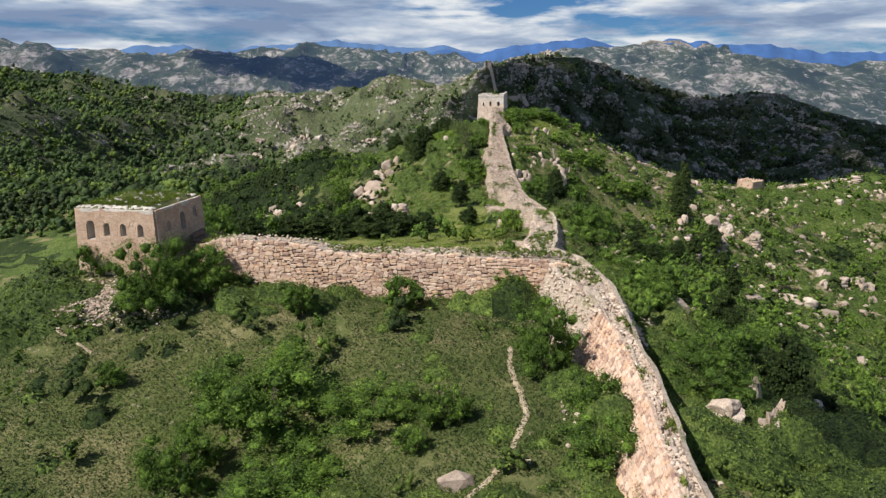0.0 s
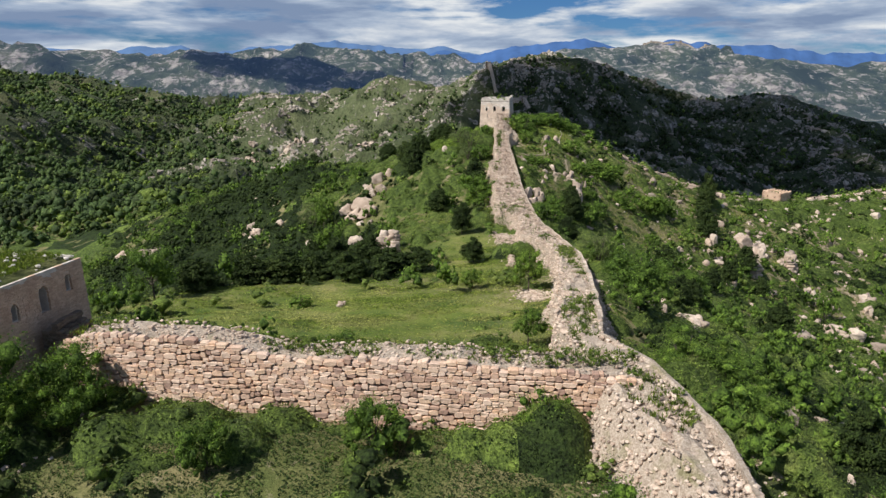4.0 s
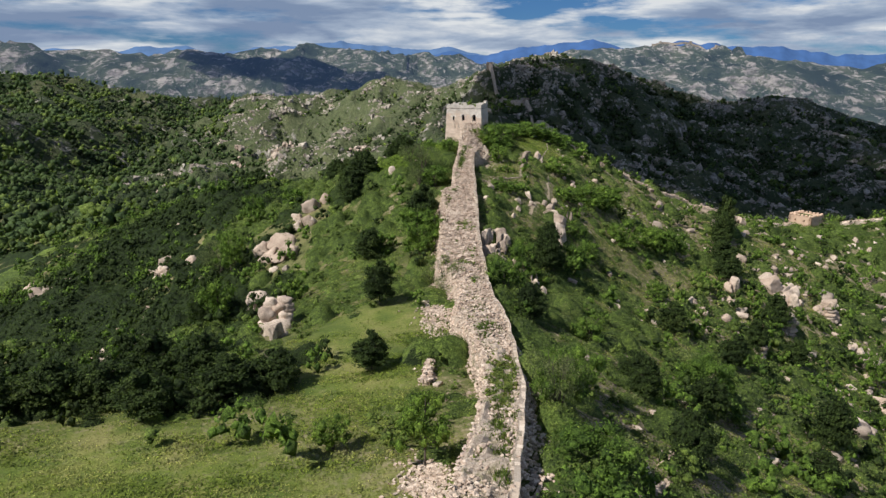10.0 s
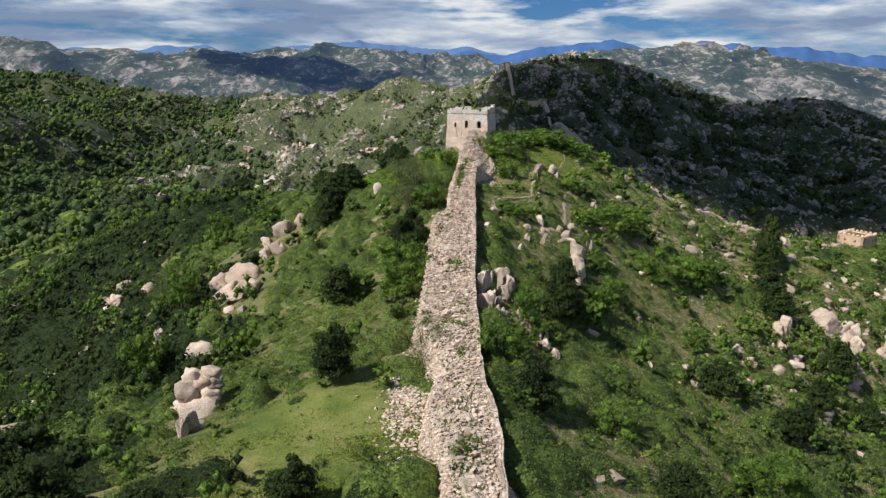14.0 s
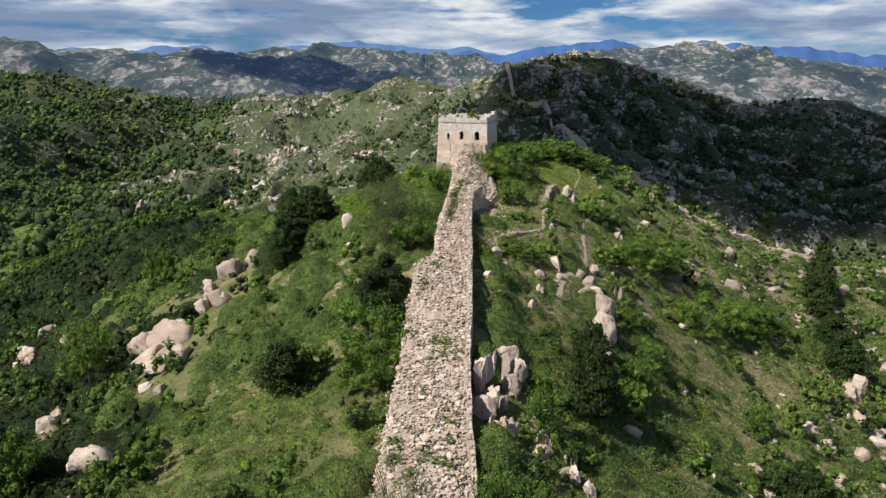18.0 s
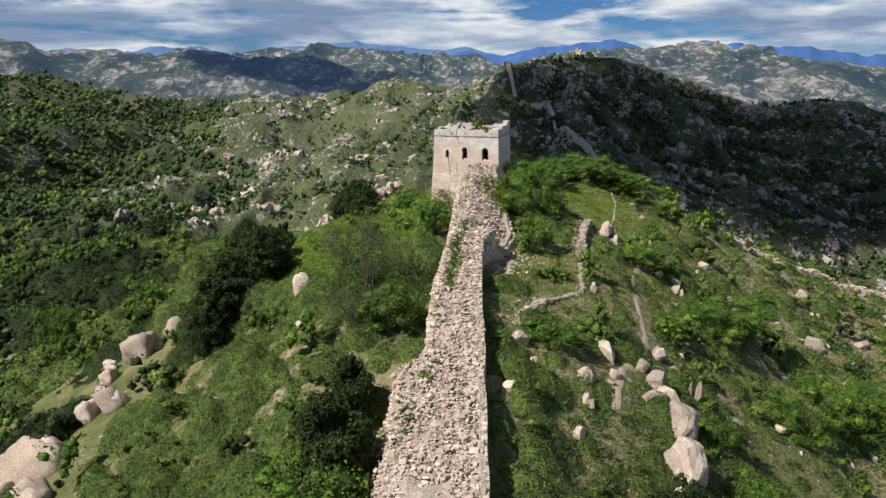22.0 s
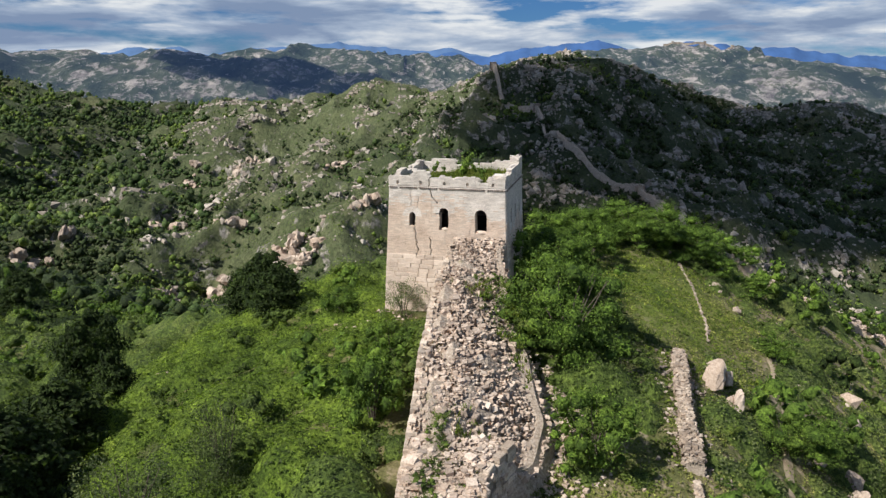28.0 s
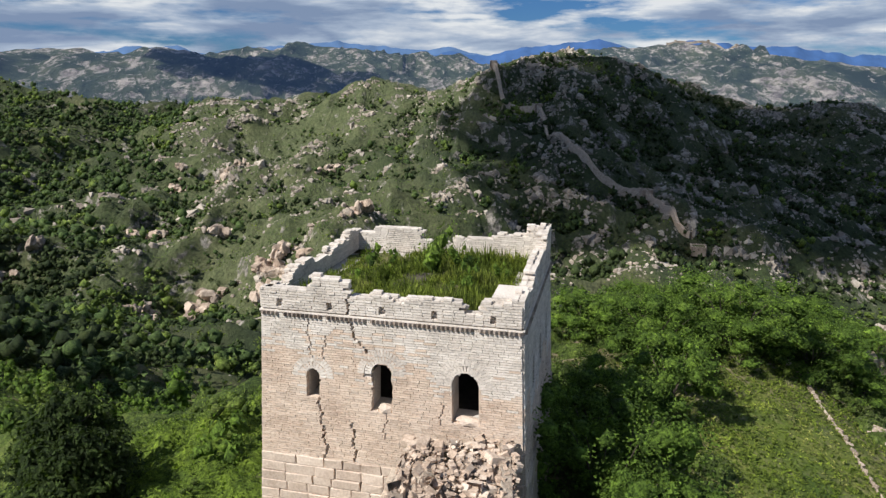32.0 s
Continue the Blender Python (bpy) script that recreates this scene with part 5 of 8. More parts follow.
def watch_tower():
    size_u, size_v, z0, band, base_z = 9.8, 9.6, -12.5, 0.0, -8.55
    base = thing("watch_tower", -0.40, 150.3, base_z, -15.3, "ruined square brick watchtower with arched windows and cracked front", "watchtower")
    lean = 0.042

    def put(name, me, label="", kind=""):
        return part(name, battered(me, size_u, size_v, lean, 0.0), base, label, kind)

    front = [Opening(2.08, -3.35, -2.5, 0.50, 0.06), Opening(4.75, -3.6, -2.15, 0.74, 0.0, 0.07), Opening(7.80, -3.72, -2.3, 0.95, 0.12)]
    right = [Opening(2.6, -3.3, -2.3, 0.6), Opening(5.0, -3.3, -2.3, 0.6), Opening(7.4, -3.3, -2.3, 0.6)]
    rest = [Opening(3.0, -3.3, -2.3, 0.7), Opening(6.8, -3.3, -2.3, 0.7)]
    def line(points):
        zs, us = zip(*sorted((z, u) for u, z in points))
        return lambda z: float(np.interp(z, zs, us) + 0.05 * math.sin(z * 9) + 0.03 * math.sin(z * 23)) if zs[0] <= z <= zs[-1] else None

    cracks = [line([(3.55, 0.75), (3.42, 0.1), (3.60, -0.6), (3.95, -1.2), (4.3, -1.5)]), line([(2.30, -3.4), (2.45, -4.5), (2.62, -5.6), (2.45, -6.6), (2.3, -8.2)]),
              line([(3.62, -4.2), (3.70, -5.4), (3.85, -6.6), (4.05, -8.2)]), line([(1.85, -0.4), (1.95, -1.3), (2.1, -2.0)]), line([(4.95, -3.5), (4.8, -4.8)]),
              line([(7.0, -3.0), (6.9, -4.0)]), line([(2.6, -0.9), (2.45, -2.1)]), line([(3.15, -6.2), (3.05, -8.4)])]
    lengths, holes = (size_u, size_v, size_u, size_v), (front, right, rest, rest)
    for side, (length, hole) in enumerate(zip(lengths, holes)):
        v, f = wall_slab("w", length, z0, -0.05, 1.1, hole, None, 0.1 if side == 0 else 0.2, 0.07, cracks[:3] if side == 0 else ())
        v[:, 1] += 0.005
        put("wall_core", mesh_from("wall_core", turned(v, side, size_u, size_v), f, MORTAR))
    # inner floor and block coloured dark for the chambers' shade, and the roof slab
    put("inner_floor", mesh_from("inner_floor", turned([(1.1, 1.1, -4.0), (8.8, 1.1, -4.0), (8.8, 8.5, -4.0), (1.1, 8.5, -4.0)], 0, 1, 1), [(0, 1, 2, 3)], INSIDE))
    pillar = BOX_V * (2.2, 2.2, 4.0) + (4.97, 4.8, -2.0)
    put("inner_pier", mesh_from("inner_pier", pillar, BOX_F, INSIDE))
    gu, gv = np.meshgrid(np.linspace(0.3, size_u - 0.3, 40), np.linspace(0.3, size_v - 0.3, 40), indexing="ij")
    gz = -0.1 + 0.25 * fbm(gu / 2, gv / 2, 3, 70)
    at = np.arange(1600).reshape(40, 40)
    put("roof", mesh_from("roof", np.stack([gu, gv, gz], -1).reshape(-1, 3),
                          np.stack([at[:-1, :-1], at[1:, :-1], at[1:, 1:], at[:-1, 1:]], -1).reshape(-1, 4), GROUND, True), "grass-grown roof terrace")
    put("roof_slab", mesh_from("roof_slab", BOX_V * (size_u - 0.5, size_v - 0.5, 0.35) + (size_u / 2, size_v / 2, -0.55), BOX_F, MORTAR))

    # brick courses
    pink_edge = -1.55
    for side, (length, hole) in enumerate(zip(lengths, holes)):
        if side > 1:
            continue
        place, size = brick_rows(length, -5.85, -0.22, hole, 0.092, 0.40, cracks if side == 0 else (), None, 0.014, 0.02)
        bound = pink_edge - 0.25 * np.maximum(place[:, 0] - 4, 0) + 1.6 * fbm(place[:, 0] / 1.5, place[:, 2] / 0.8, 3, 80) + RNG.normal(0, 0.4, len(place))
        warm = (place[:, 2] < bound) if side == 0 else (place[:, 2] < -3.5 + fbm(place[:, 0], place[:, 2], 2, 81) * 2)
        for pick, mat, label in ((warm, BRICK_PINK, "warm tan brick courses"), (~warm, BRICK_GREY, "weathered pale grey brick courses")):
            if pick.any():
                me = boxes_tilted("brick_facing", place[pick], size[pick], np.zeros(pick.sum()), mat)
                co = np.array([v.co for v in me.vertices])
                me.vertices.foreach_set("co", turned(co, side, size_u, size_v).astype(np.float32).ravel())
                put("brick_facing", me, label, "stuff")
        for k, h in enumerate(hole):
            p, s, a = arch_bricks(h, 2 if side == 0 else 1)
            p = np.array(p) + (0, 0.048, 0)
            me = boxes_tilted("arch", p, s, a, BRICK_GREY)
            co = np.array([v.co for v in me.vertices])
            me.vertices.foreach_set("co", turned(co, side, size_u, size_v).astype(np.float32).ravel())
            put("window_arch", me, "pale brick arch")
    # sills of broken stone in the openings
    for h, w in ((front[1], 0.5), (front[2], 0.9)):
        v, f = STONES[1]
        put("sill_stone", mesh_from("sill", v * (w, 0.5, 0.3) + (h.u + 0.1, 0.1, h.sill + 0.04), f, BLOCK_STONE), "pale broken sill stone")
    # dressed blocks of the foot, each a piece of its own
    shared = [mesh_from("stone_block", v, f, BLOCK_STONE) for v, f in BLOCKS]
    for side in (0, 1):
        z = -5.85
        row = 0
        while z > -12.0:
            h = RNG.uniform(0.36, 0.44)
            u = -RNG.uniform(0, 0.6)
            grow = lean * (-(z - h / 2))
            length = lengths[side] + 2 * grow
            while u < length:
                w = RNG.uniform(0.7, 1.35)
                a, b = max(u, 0), min(u + w, length)
                if b - a > 0.2:
                    cut = [c(z - h / 2) for c in cracks] if side == 0 else []
                    shift = 0.03 * any(c is not None and a < c + grow < b for c in cut)
                    p = turned([((a + b) / 2 - grow, 0.05 - grow + RNG.uniform(-0.02, 0.02), z - h / 2)], side, size_u, size_v)[0]
                    ob = part("stone_block", shared[RNG.integers(len(shared))], base)
                    ob.matrix_basis = Matrix.LocRotScale(tuple(p), Euler((0, 0, side * math.pi / 2)), (b - a - 0.012 - shift, 0.32, h - 0.012))
                u += w
            z -= h
            row += 1
    # string course of angled bricks, beam holes and the broken parapet
    for side in (0, 1):
        n = int(lengths[side] / 0.17)
        u = (np.arange(n) + 0.5) * lengths[side] / n
        keep = RNG.random(n) > 0.08
        p = np.stack([u, 0 * u - 0.03, 0 * u - 0.16], -1)[keep]
        me = strewn("teeth", [(BOX_V, BOX_F)], p, (0.15, 0.26, 0.13), math.pi / 4, 0, INSIDE_BRICK)
        co = np.array([v.co for v in me.vertices])
        me.vertices.foreach_set("co", turned(co, side, size_u, size_v).astype(np.float32).ravel())
        put("string_course", me, "sawtooth course of dark angled bricks", "stuff")
        me = boxes_tilted("ledge", [(lengths[side] / 2, 0.05, -0.075)], [(lengths[side] + 0.1, 0.3, 0.06)], [0.0], BRICK_GREY)
        co = np.array([v.co for v in me.vertices])
        me.vertices.foreach_set("co", turned(co, side, size_u, size_v).astype(np.float32).ravel())
        put("ledge", me)
    profile = {
        0: ([0, 1.9, 2.0, 3.35, 3.5, 4.2, 4.4, 5.1, 5.3, 6.1, 7.6, 7.8, 8.3, 8.5, 9.4, 9.95], [0.82, 0.85, 1.38, 1.30, 0.74, 0.74, 0.92, 0.80, 0.70, 0.90, 0.85, 0.45, 0.50, 0.92, 0.9, 0.98]),
        1: ([0, 1.2, 1.4, 3.0, 3.2, 5.0, 7.2, 7.4, 9.6], [0.98, 1.1, 0.85, 1.0, 1.25, 1.3, 1.2, 1.75, 1.8]),
        2: ([0, 0.9, 1.1, 2.5, 2.7, 4.4, 4.6, 6.0, 6.2, 8.4, 8.6, 9.95], [1.7, 1.7, 1.2, 1.2, 0.95, 0.9, 0.6, 0.7, 1.25, 1.25, 0.95, 1.0]),
        3: ([0, 1.5, 1.7, 3.6, 3.8, 5.6, 5.8, 7.6, 7.8, 9.6], [1.0, 1.2, 0.85, 0.95, 0.7, 0.75, 1.05, 0.95, 0.55, 0.82]),
    }
    for side, (us, tops) in profile.items():
        def top(u, us=us, tops=tops):
            return float(np.interp(u, us, tops)) + 0.04 * math.sin(u * 9)
        beams = [Opening(u, 0.14, 0.30, 0.20) for u in (0.75, 2.75, 4.75, 6.7, 8.8)]
        all_p, all_s = [], []
        for layer in (0.0, 0.22):
            p, s = brick_rows(lengths[side], 0.0, 2.0, beams if layer == 0 else [], 0.10, 0.36, cracks[:1] if side == 0 else (), top, 0.016, 0.03)
            p[:, 1] = p[:, 1] + layer
            all_p.append(p), all_s.append(s)
        me = boxes_tilted("parapet", np.concatenate(all_p), np.concatenate(all_s), np.zeros(sum(map(len, all_p))), BRICK_GREY)
        co = np.array([v.co for v in me.vertices])
        me.vertices.foreach_set("co", turned(co, side, size_u, size_v).astype(np.float32).ravel())
        put("parapet", me, "broken pale brick parapet")
    corner = boxes_tilted("pier", *zip(*[((9.25 + RNG.uniform(-0.03, 0.03), 1.0, 0.06 + 0.11 * k), (1.1, 1.5, 0.10)) for k in range(9)]), np.zeros(9), BRICK_GREY)
    put("corner_pier", corner, "stacked brick corner of the parapet")
    # brush on the roof
    n = 2600
    q = np.stack([RNG.uniform(0.8, 9.0, n), RNG.uniform(0.8, 8.8, n), np.full(n, -0.1)], -1)
    lush = fbm(q[:, 0] / 1.6, q[:, 1] / 1.6, 3, 75)
    put("roof_grass", strewn("roof_grass", GRASS, q, (0.30 + 0.75 * np.clip(lush + 0.35, 0, 1)) * RNG.uniform(0.6, 1.2, n), RNG.uniform(0, 6.28, n), 0, MEADOW_LEAF), "tall grass on the roof", "stuff")
    q = np.array([(5.6, 5.2, -0.1), (6.3, 6.2, -0.1), (2.6, 4.4, -0.1), (7.2, 4.0, -0.1), (8.2, 5.4, -0.1), (4.6, 7.6, -0.1), (3.0, 6.4, -0.1), (6.6, 2.6, -0.1)])
    s = np.array([2.9, 1.9, 1.8, 1.4, 1.3, 1.4, 1.2, 1.0])
    put("roof_shrubs", strewn("roof_shrubs", SHRUBS_NEAR, q, np.stack([s * 0.7, s * 0.7, s], -1), RNG.uniform(0, 6.28, 8), 0, TREE_LEAF), "young shrubs rooted in the roof", "stuff")
    return base


def ruined_tower():
    """The lower square tower at the end of the cross wall."""
    size_u, size_v, base_z = 9.8, 10.0, -14.8
    base = thing("ruined_tower", -63.3, -41.4, base_z, -12, "squat ruined brick tower with arched windows and grass-grown roof", "watchtower")
    front = [Opening(1.85, -3.6, -1.85, 1.0), Opening(3.85, -3.15, -1.95, 0.74), Opening(5.9, -3.15, -2.0, 0.70), Opening(8.0, -3.15, -2.0, 0.68)]
    right = [Opening(2.3, -3.0, -2.0, 0.7), Opening(5.3, -3.3, -1.65, 1.0), Opening(8.1, -2.4, -1.3, 0.72)]
    rest = [Opening(2.6, -3.0, -2.2, 0.6), Opening(7.2, -3.0, -2.2, 0.6)]
    for side, (length, hole) in enumerate(((size_u, front), (size_v, right), (size_u, rest), (size_v, rest))):
        v, f = wall_slab("w", length, -9.0, -0.1, 1.2, hole, None, 0.2)
        me = battered(mesh_from("wall_core", turned(v, side, size_u, size_v), f, MORTAR), size_u, size_v, 0.03, 0.0)
        part("wall_core", me, base)
        if side > 1:
            continue
        place, size = brick_rows(length, -7.5, -0.1, hole, 0.125, 0.42, (), None, 0.024, 0.05)
        place[:, 1] -= 0.13
        warm = place[:, 2] < -0.25 + 0.6 * fbm(place[:, 0] / 1.5, place[:, 2] / 0.8, 3, 90 + side) * 1.6
        for pick, mat, label in ((warm, BRICK_TAN, "tan brick courses"), (~warm, BRICK_GREY, "grey brick courses")):
            me = boxes_tilted("brick_facing", place[pick], size[pick], np.zeros(pick.sum()), mat)
            co = np.array([v.co for v in me.vertices])
            me.vertices.foreach_set("co", turned(co, side, size_u, size_v).astype(np.float32).ravel())
            part("brick_facing", battered(me, size_u, size_v, 0.03, 0.0), base, label, "stuff")
        for h in hole:
            p, s, a = arch_bricks(h, 1)
            me = boxes_tilted("arch", np.array(p) - (0, 0.09, 0), s, a, BRICK_GREY)
            co = np.array([v.co for v in me.vertices])
            me.vertices.foreach_set("co", turned(co, side, size_u, size_v).astype(np.float32).ravel())
            part("window_arch", me, base)
    # unseen floor and solid block, coloured dark so the windows read as shaded
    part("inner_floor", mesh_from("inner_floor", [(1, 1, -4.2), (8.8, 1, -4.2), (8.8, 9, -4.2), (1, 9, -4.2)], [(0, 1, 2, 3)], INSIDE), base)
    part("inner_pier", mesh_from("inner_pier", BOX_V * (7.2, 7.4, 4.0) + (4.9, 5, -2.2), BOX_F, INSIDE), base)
    gu, gv = np.meshgrid(np.linspace(-0.1, size_u + 0.1, 46), np.linspace(-0.1, size_v + 0.1, 46), indexing="ij")
    edge = np.minimum(np.minimum(gu, size_u - gu), np.minimum(gv, size_v - gv))
    gz = 0.02 + 0.5 * np.clip(edge / 2.4, 0, 1) ** 0.7 + 0.35 * fbm(gu / 2.2, gv / 2.2, 4, 71) - 0.05
    gz = np.where(edge < 0.05, -0.12, gz)
    at = np.arange(46 * 46).reshape(46, 46)
    part("roof", mesh_from("roof", np.stack([gu, gv, gz], -1).reshape(-1, 3), np.stack([at[:-1, :-1], at[1:, :-1], at[1:, 1:], at[:-1, 1:]], -1).reshape(-1, 4), GROUND, True),
         base, "mossy grass and rubble on the roof")
    n = 300
    q = np.stack([RNG.uniform(0.2, 9.6, n), RNG.uniform(0.2, 9.8, n), 0 * RNG.uniform(0, 1, n)], -1)
    rim = RNG.random(n) < 0.82
    q[rim, 1] = np.where(RNG.random(rim.sum()) < 0.5, RNG.uniform(0, 0.6, rim.sum()), RNG.uniform(8.6, 9.9, rim.sum()))
    d = np.minimum(np.minimum(q[:, 0], size_u - q[:, 0]), np.minimum(q[:, 1], size_v - q[:, 1]))
    q[:, 2] = 0.06 + 0.5 * np.clip(d / 2.4, 0, 1) ** 0.7
    part("roof_rubble", strewn("roof_rubble", STONES, q, RNG.uniform(0.15, 0.5, (n, 1)) * np.array([[1, 0.8, 0.5]]), RNG.uniform(0, 6.28, n), 0, BRICK_GREY), base, "broken bricks on the roof", "stuff")
    n = 1500
    q = np.stack([RNG.uniform(0.6, 9.2, n), RNG.uniform(0.6, 9.4, n), np.full(n, 0.42)], -1)
    part("roof_grass", strewn("roof_grass", GRASS, q, RNG.uniform(0.25, 0.5, n), RNG.uniform(0, 6.28, n), 0, GRASS_LEAF), base, "short dry grass", "stuff")
    # the dark stump of wall that leans against it
    stump = thing("wall_stump", -51.9, -40.0, height_at(-51.0, -40), -8, "dark broken stump of brick wall against the tower", "wall ruin")
    p, s = brick_rows(2.6, 0.0, 5.0, [], 0.2, 0.5, (), lambda u: 4.6 - 0.7 * abs(u - 1.0) + 0.3 * math.sin(u * 7), 0.02, 0.12)
    layers = [p + (0, k * 0.4, RNG.uniform(-0.05, 0.05)) for k in range(8)]
    part("brickwork", boxes_tilted("stump", np.concatenate(layers), np.concatenate([s * (1, 1.7, 1)] * 8), np.zeros(8 * len(p)), DARK_STONE), stump)


def small_tower(name, x, y, size, height, turn, label, mat, windows):
    """A tower seen from far: battered body, parapet and windows cut as niches."""
    z = height_at(x, y) - 0.8
    base = thing(name, x, y, z, turn, label, "watchtower")
    for side in range(4):
        holes = [Opening(size * a, height * 0.62, height * 0.72, size * 0.09) for a in windows]
        v, f = wall_slab("w", size, 0.0, height, 0.9, holes, None, size / 22)
        me = battered(mesh_from("wall", turned(v, side, size, size) - (size / 2, size / 2, 0), f, mat), 0.0001, 0.0001, 0.0, 0)
        part("wall", me, base)
    roof = BOX_V * (size - 0.8, size - 0.8, 0.4) + (0, 0, height - 0.5)
    part("roof", mesh_from("roof", roof, BOX_F, GROUND), base, "grassy flat roof")
    place, sizes = [], []
    for side in range(4):
        for k in range(6):
            p = turned([(size * (k + 0.5) / 6, 0.3, height + 0.3)], side, size, size)[0] - (size / 2, size / 2, 0)
            place.append(p), sizes.append((size / 9, size / 9, 0.7 + 0.3 * (k % 2)))
    part("parapet", strewn("parapet", STONES, place, np.array(sizes), 0.0, 0, mat), base, "broken parapet")


watch_tower()
ruined_tower()
small_tower("east_tower", 137.6, 204.5, 8.6, 5.6, 32, "small square brick tower on the eastern crest", BRICK_TAN, (0.3, 0.7))
small_tower("distant_tower", 130, 904, 9, 8, 20, "distant tower on the far great wall", RUBBLE, (0.5,))
small_tower("distant_tower", 200, 722, 10, 7, 10, "distant tower at a bend of the far great wall", RUBBLE, (0.5,))
small_tower("distant_tower", 215, 632, 11, 7, -15, "distant tower at the foot of the far great wall", RUBBLE, (0.5,))
small_tower("distant_tower", 88, 990, 8, 8, 0, "distant tower on the dark summit", RUBBLE, (0.5,))

# ---- trees and bushes that stand out ----
def stems(count, height, spread, thick):
    shapes = []
    for k in range(count):
        a = RNG.uniform(0, 6.283)
        way = np.array([math.cos(a), math.sin(a), 0]) * spread * RNG.uniform(0.4, 1)
        p = [np.array([0, 0, -0.12]) + way * 0.06, way * 0.25 + (0, 0, height * 0.35), way * 0.6 + RNG.normal(0, 0.02, 3) + (0, 0, height * 0.7), way + (0, 0, height)]
        shapes.append(limb(p, np.array([1, 0.75, 0.5, 0.18]) * thick * RNG.uniform(0.7, 1.1)))
    return merged(shapes)


def tree_stems(height, thick):
    shapes = [limb([(0, 0, -0.1), (0.01, 0.01, height * 0.4), (-0.01, 0.02, height)], [thick, thick * 0.75, thick * 0.25], 7)]
    for k in range(7):
        a, h = k * 2.4, height * RNG.uniform(0.3, 0.85)
        w = np.array([math.cos(a), math.sin(a), 0.35]) * RNG.uniform(0.2, 0.36)
        shapes.append(limb([(0, 0, h), w * 0.55 + (0, 0, h), w + (0, 0, h + 0.04)], [thick * 0.45, thick * 0.3, thick * 0.08], 5))
    return merged(shapes)


def pine_crown(leaves):
    """Uneven tiers of needle sprays, wide below and blunt above."""
    parts = []
    for k in range(9):
        h = 0.26 + 0.70 * k / 8.0
        reach = 0.56 * (1 - (abs(h - 0.48) / 0.62) ** 2) * RNG.uniform(0.75, 1.1)
        for b in range(6 if k < 6 else 4):
            a = b * 1.05 + k * 0.7 + RNG.uniform(-0.3, 0.3)
            r = reach * RNG.uniform(0.55, 1.0)
            c = np.array([math.cos(a) * r * 0.8, math.sin(a) * r * 0.8, h + RNG.uniform(-0.03, 0.03)])
            n = leaves // 50
            way = RNG.normal(0, 1, (n, 3))
            way /= np.linalg.norm(way, axis=1)[:, None]
            at = c + way * np.array([r * 0.5, r * 0.5, 0.085]) * RNG.uniform(0.4, 1.05, (n, 1))
            parts.append(leaf_shape(at, way * (1, 1, 0.4) + (0, 0, 0.8), 0.070, 0.036, 0.5))
    v, f = merged(parts)
    shapes = [(v, thirds(f))]
    for k in range(9):
        h = 0.26 + 0.70 * k / 8.0
        wide = 0.17 * (1 - (abs(h - 0.48) / 0.62) ** 2)
        cv, cf = ico()
        shapes.append((cv * (wide, wide, 0.06) * RNG.uniform(0.6, 1.1, (12, 1)) + (0, 0, h), cf))
    return merged(shapes)


def plant_kind(name, label, stem, crown, leaf):
    """A plant one metre wide and high with its stems and crown, far under the ground; the copies stand in the place."""
    base = thing(name, 0, 0, 0, 0, label, name.replace("_", " "))
    part("trunk", mesh_from("trunk", *stem, BARK, True), base)
    part("crown", mesh_from("crown", *crown, leaf, True), base)
    return base


FIRST = {}


def plant(kind, make, x, y, height, width, label=""):
    variants = FIRST.setdefault(kind, [])
    m = pose(x, y, height_at(x, y) - 0.05, 0, 0, RNG.uniform(0, 360)) @ Matrix.Diagonal((width * RNG.uniform(0.92, 1.1), width, height, 1))
    if len(variants) < 4:
        ob = make()
        ob.matrix_world = m
        variants.append(ob)
    else:
        first = variants[RNG.integers(4)]
        kept = first.matrix_basis.copy()
        first.matrix_basis = Matrix()
        ob = copy_thing(first, m)
        first.matrix_basis = kept
    return tagged(ob, label)


def plant_bush(x, y, height, width):
    label = "large dense green bush on the slope" if width > 5.5 else "round green bush in rough grass"
    if width > 5.5:
        return plant("large_bush", lambda: plant_kind("bush", label, stems(7, 0.75, 0.36, 0.012), bushy(11000, 70, 0.025, 0.9, 0.10, 1.05, (0.12, 0.34), 0.8, chips=True, core=0.64, haze=0.16, solid=ico, inner=0.5), TREE_LEAF), x, y, height, width, label)
    return plant("bush", lambda: plant_kind("bush", label, stems(7, 0.75, 0.36, 0.016), bushy(3400, 44, 0.040, 0.9, 0.12, 1.0, (0.16, 0.40), 0.8, chips=True, core=0.64, haze=0.16, solid=ico, inner=0.5), TREE_LEAF), x, y, height, width, label)


def plant_tree(x, y, height, width):
    return plant("tree", lambda: plant_kind("tree", "tree", tree_stems(0.85, 0.024), bushy(2900, 38, 0.038, 1.1, 0.30, 0.98, (0.14, 0.34), 0.8, chips=True, core=0.64, haze=0.16, solid=ico, inner=0.5), TREE_LEAF), x, y, height, width,
                 "leafy green tree among hillside scrub")


def plant_pine(x, y, height, width):
    return plant("pine", lambda: plant_kind("pine_tree", "pine", tree_stems(0.95, 0.022), pine_crown(7500), PINE_LEAF), x, y, height, width,
                 "dark green pine tree on the hillside")


def plant_thin(x, y, height, width):
    return plant("thin", lambda: plant_kind("thin_tree", "tree", stems(9, 0.9, 0.36, 0.012), crown_template(5200, 46, 0.026, 0.9, 0.12, 1.0, (0.16, 0.34), 1.1), PALE_LEAF), x, y, height, width,
                 "sparse grey-green tree with thin branches")


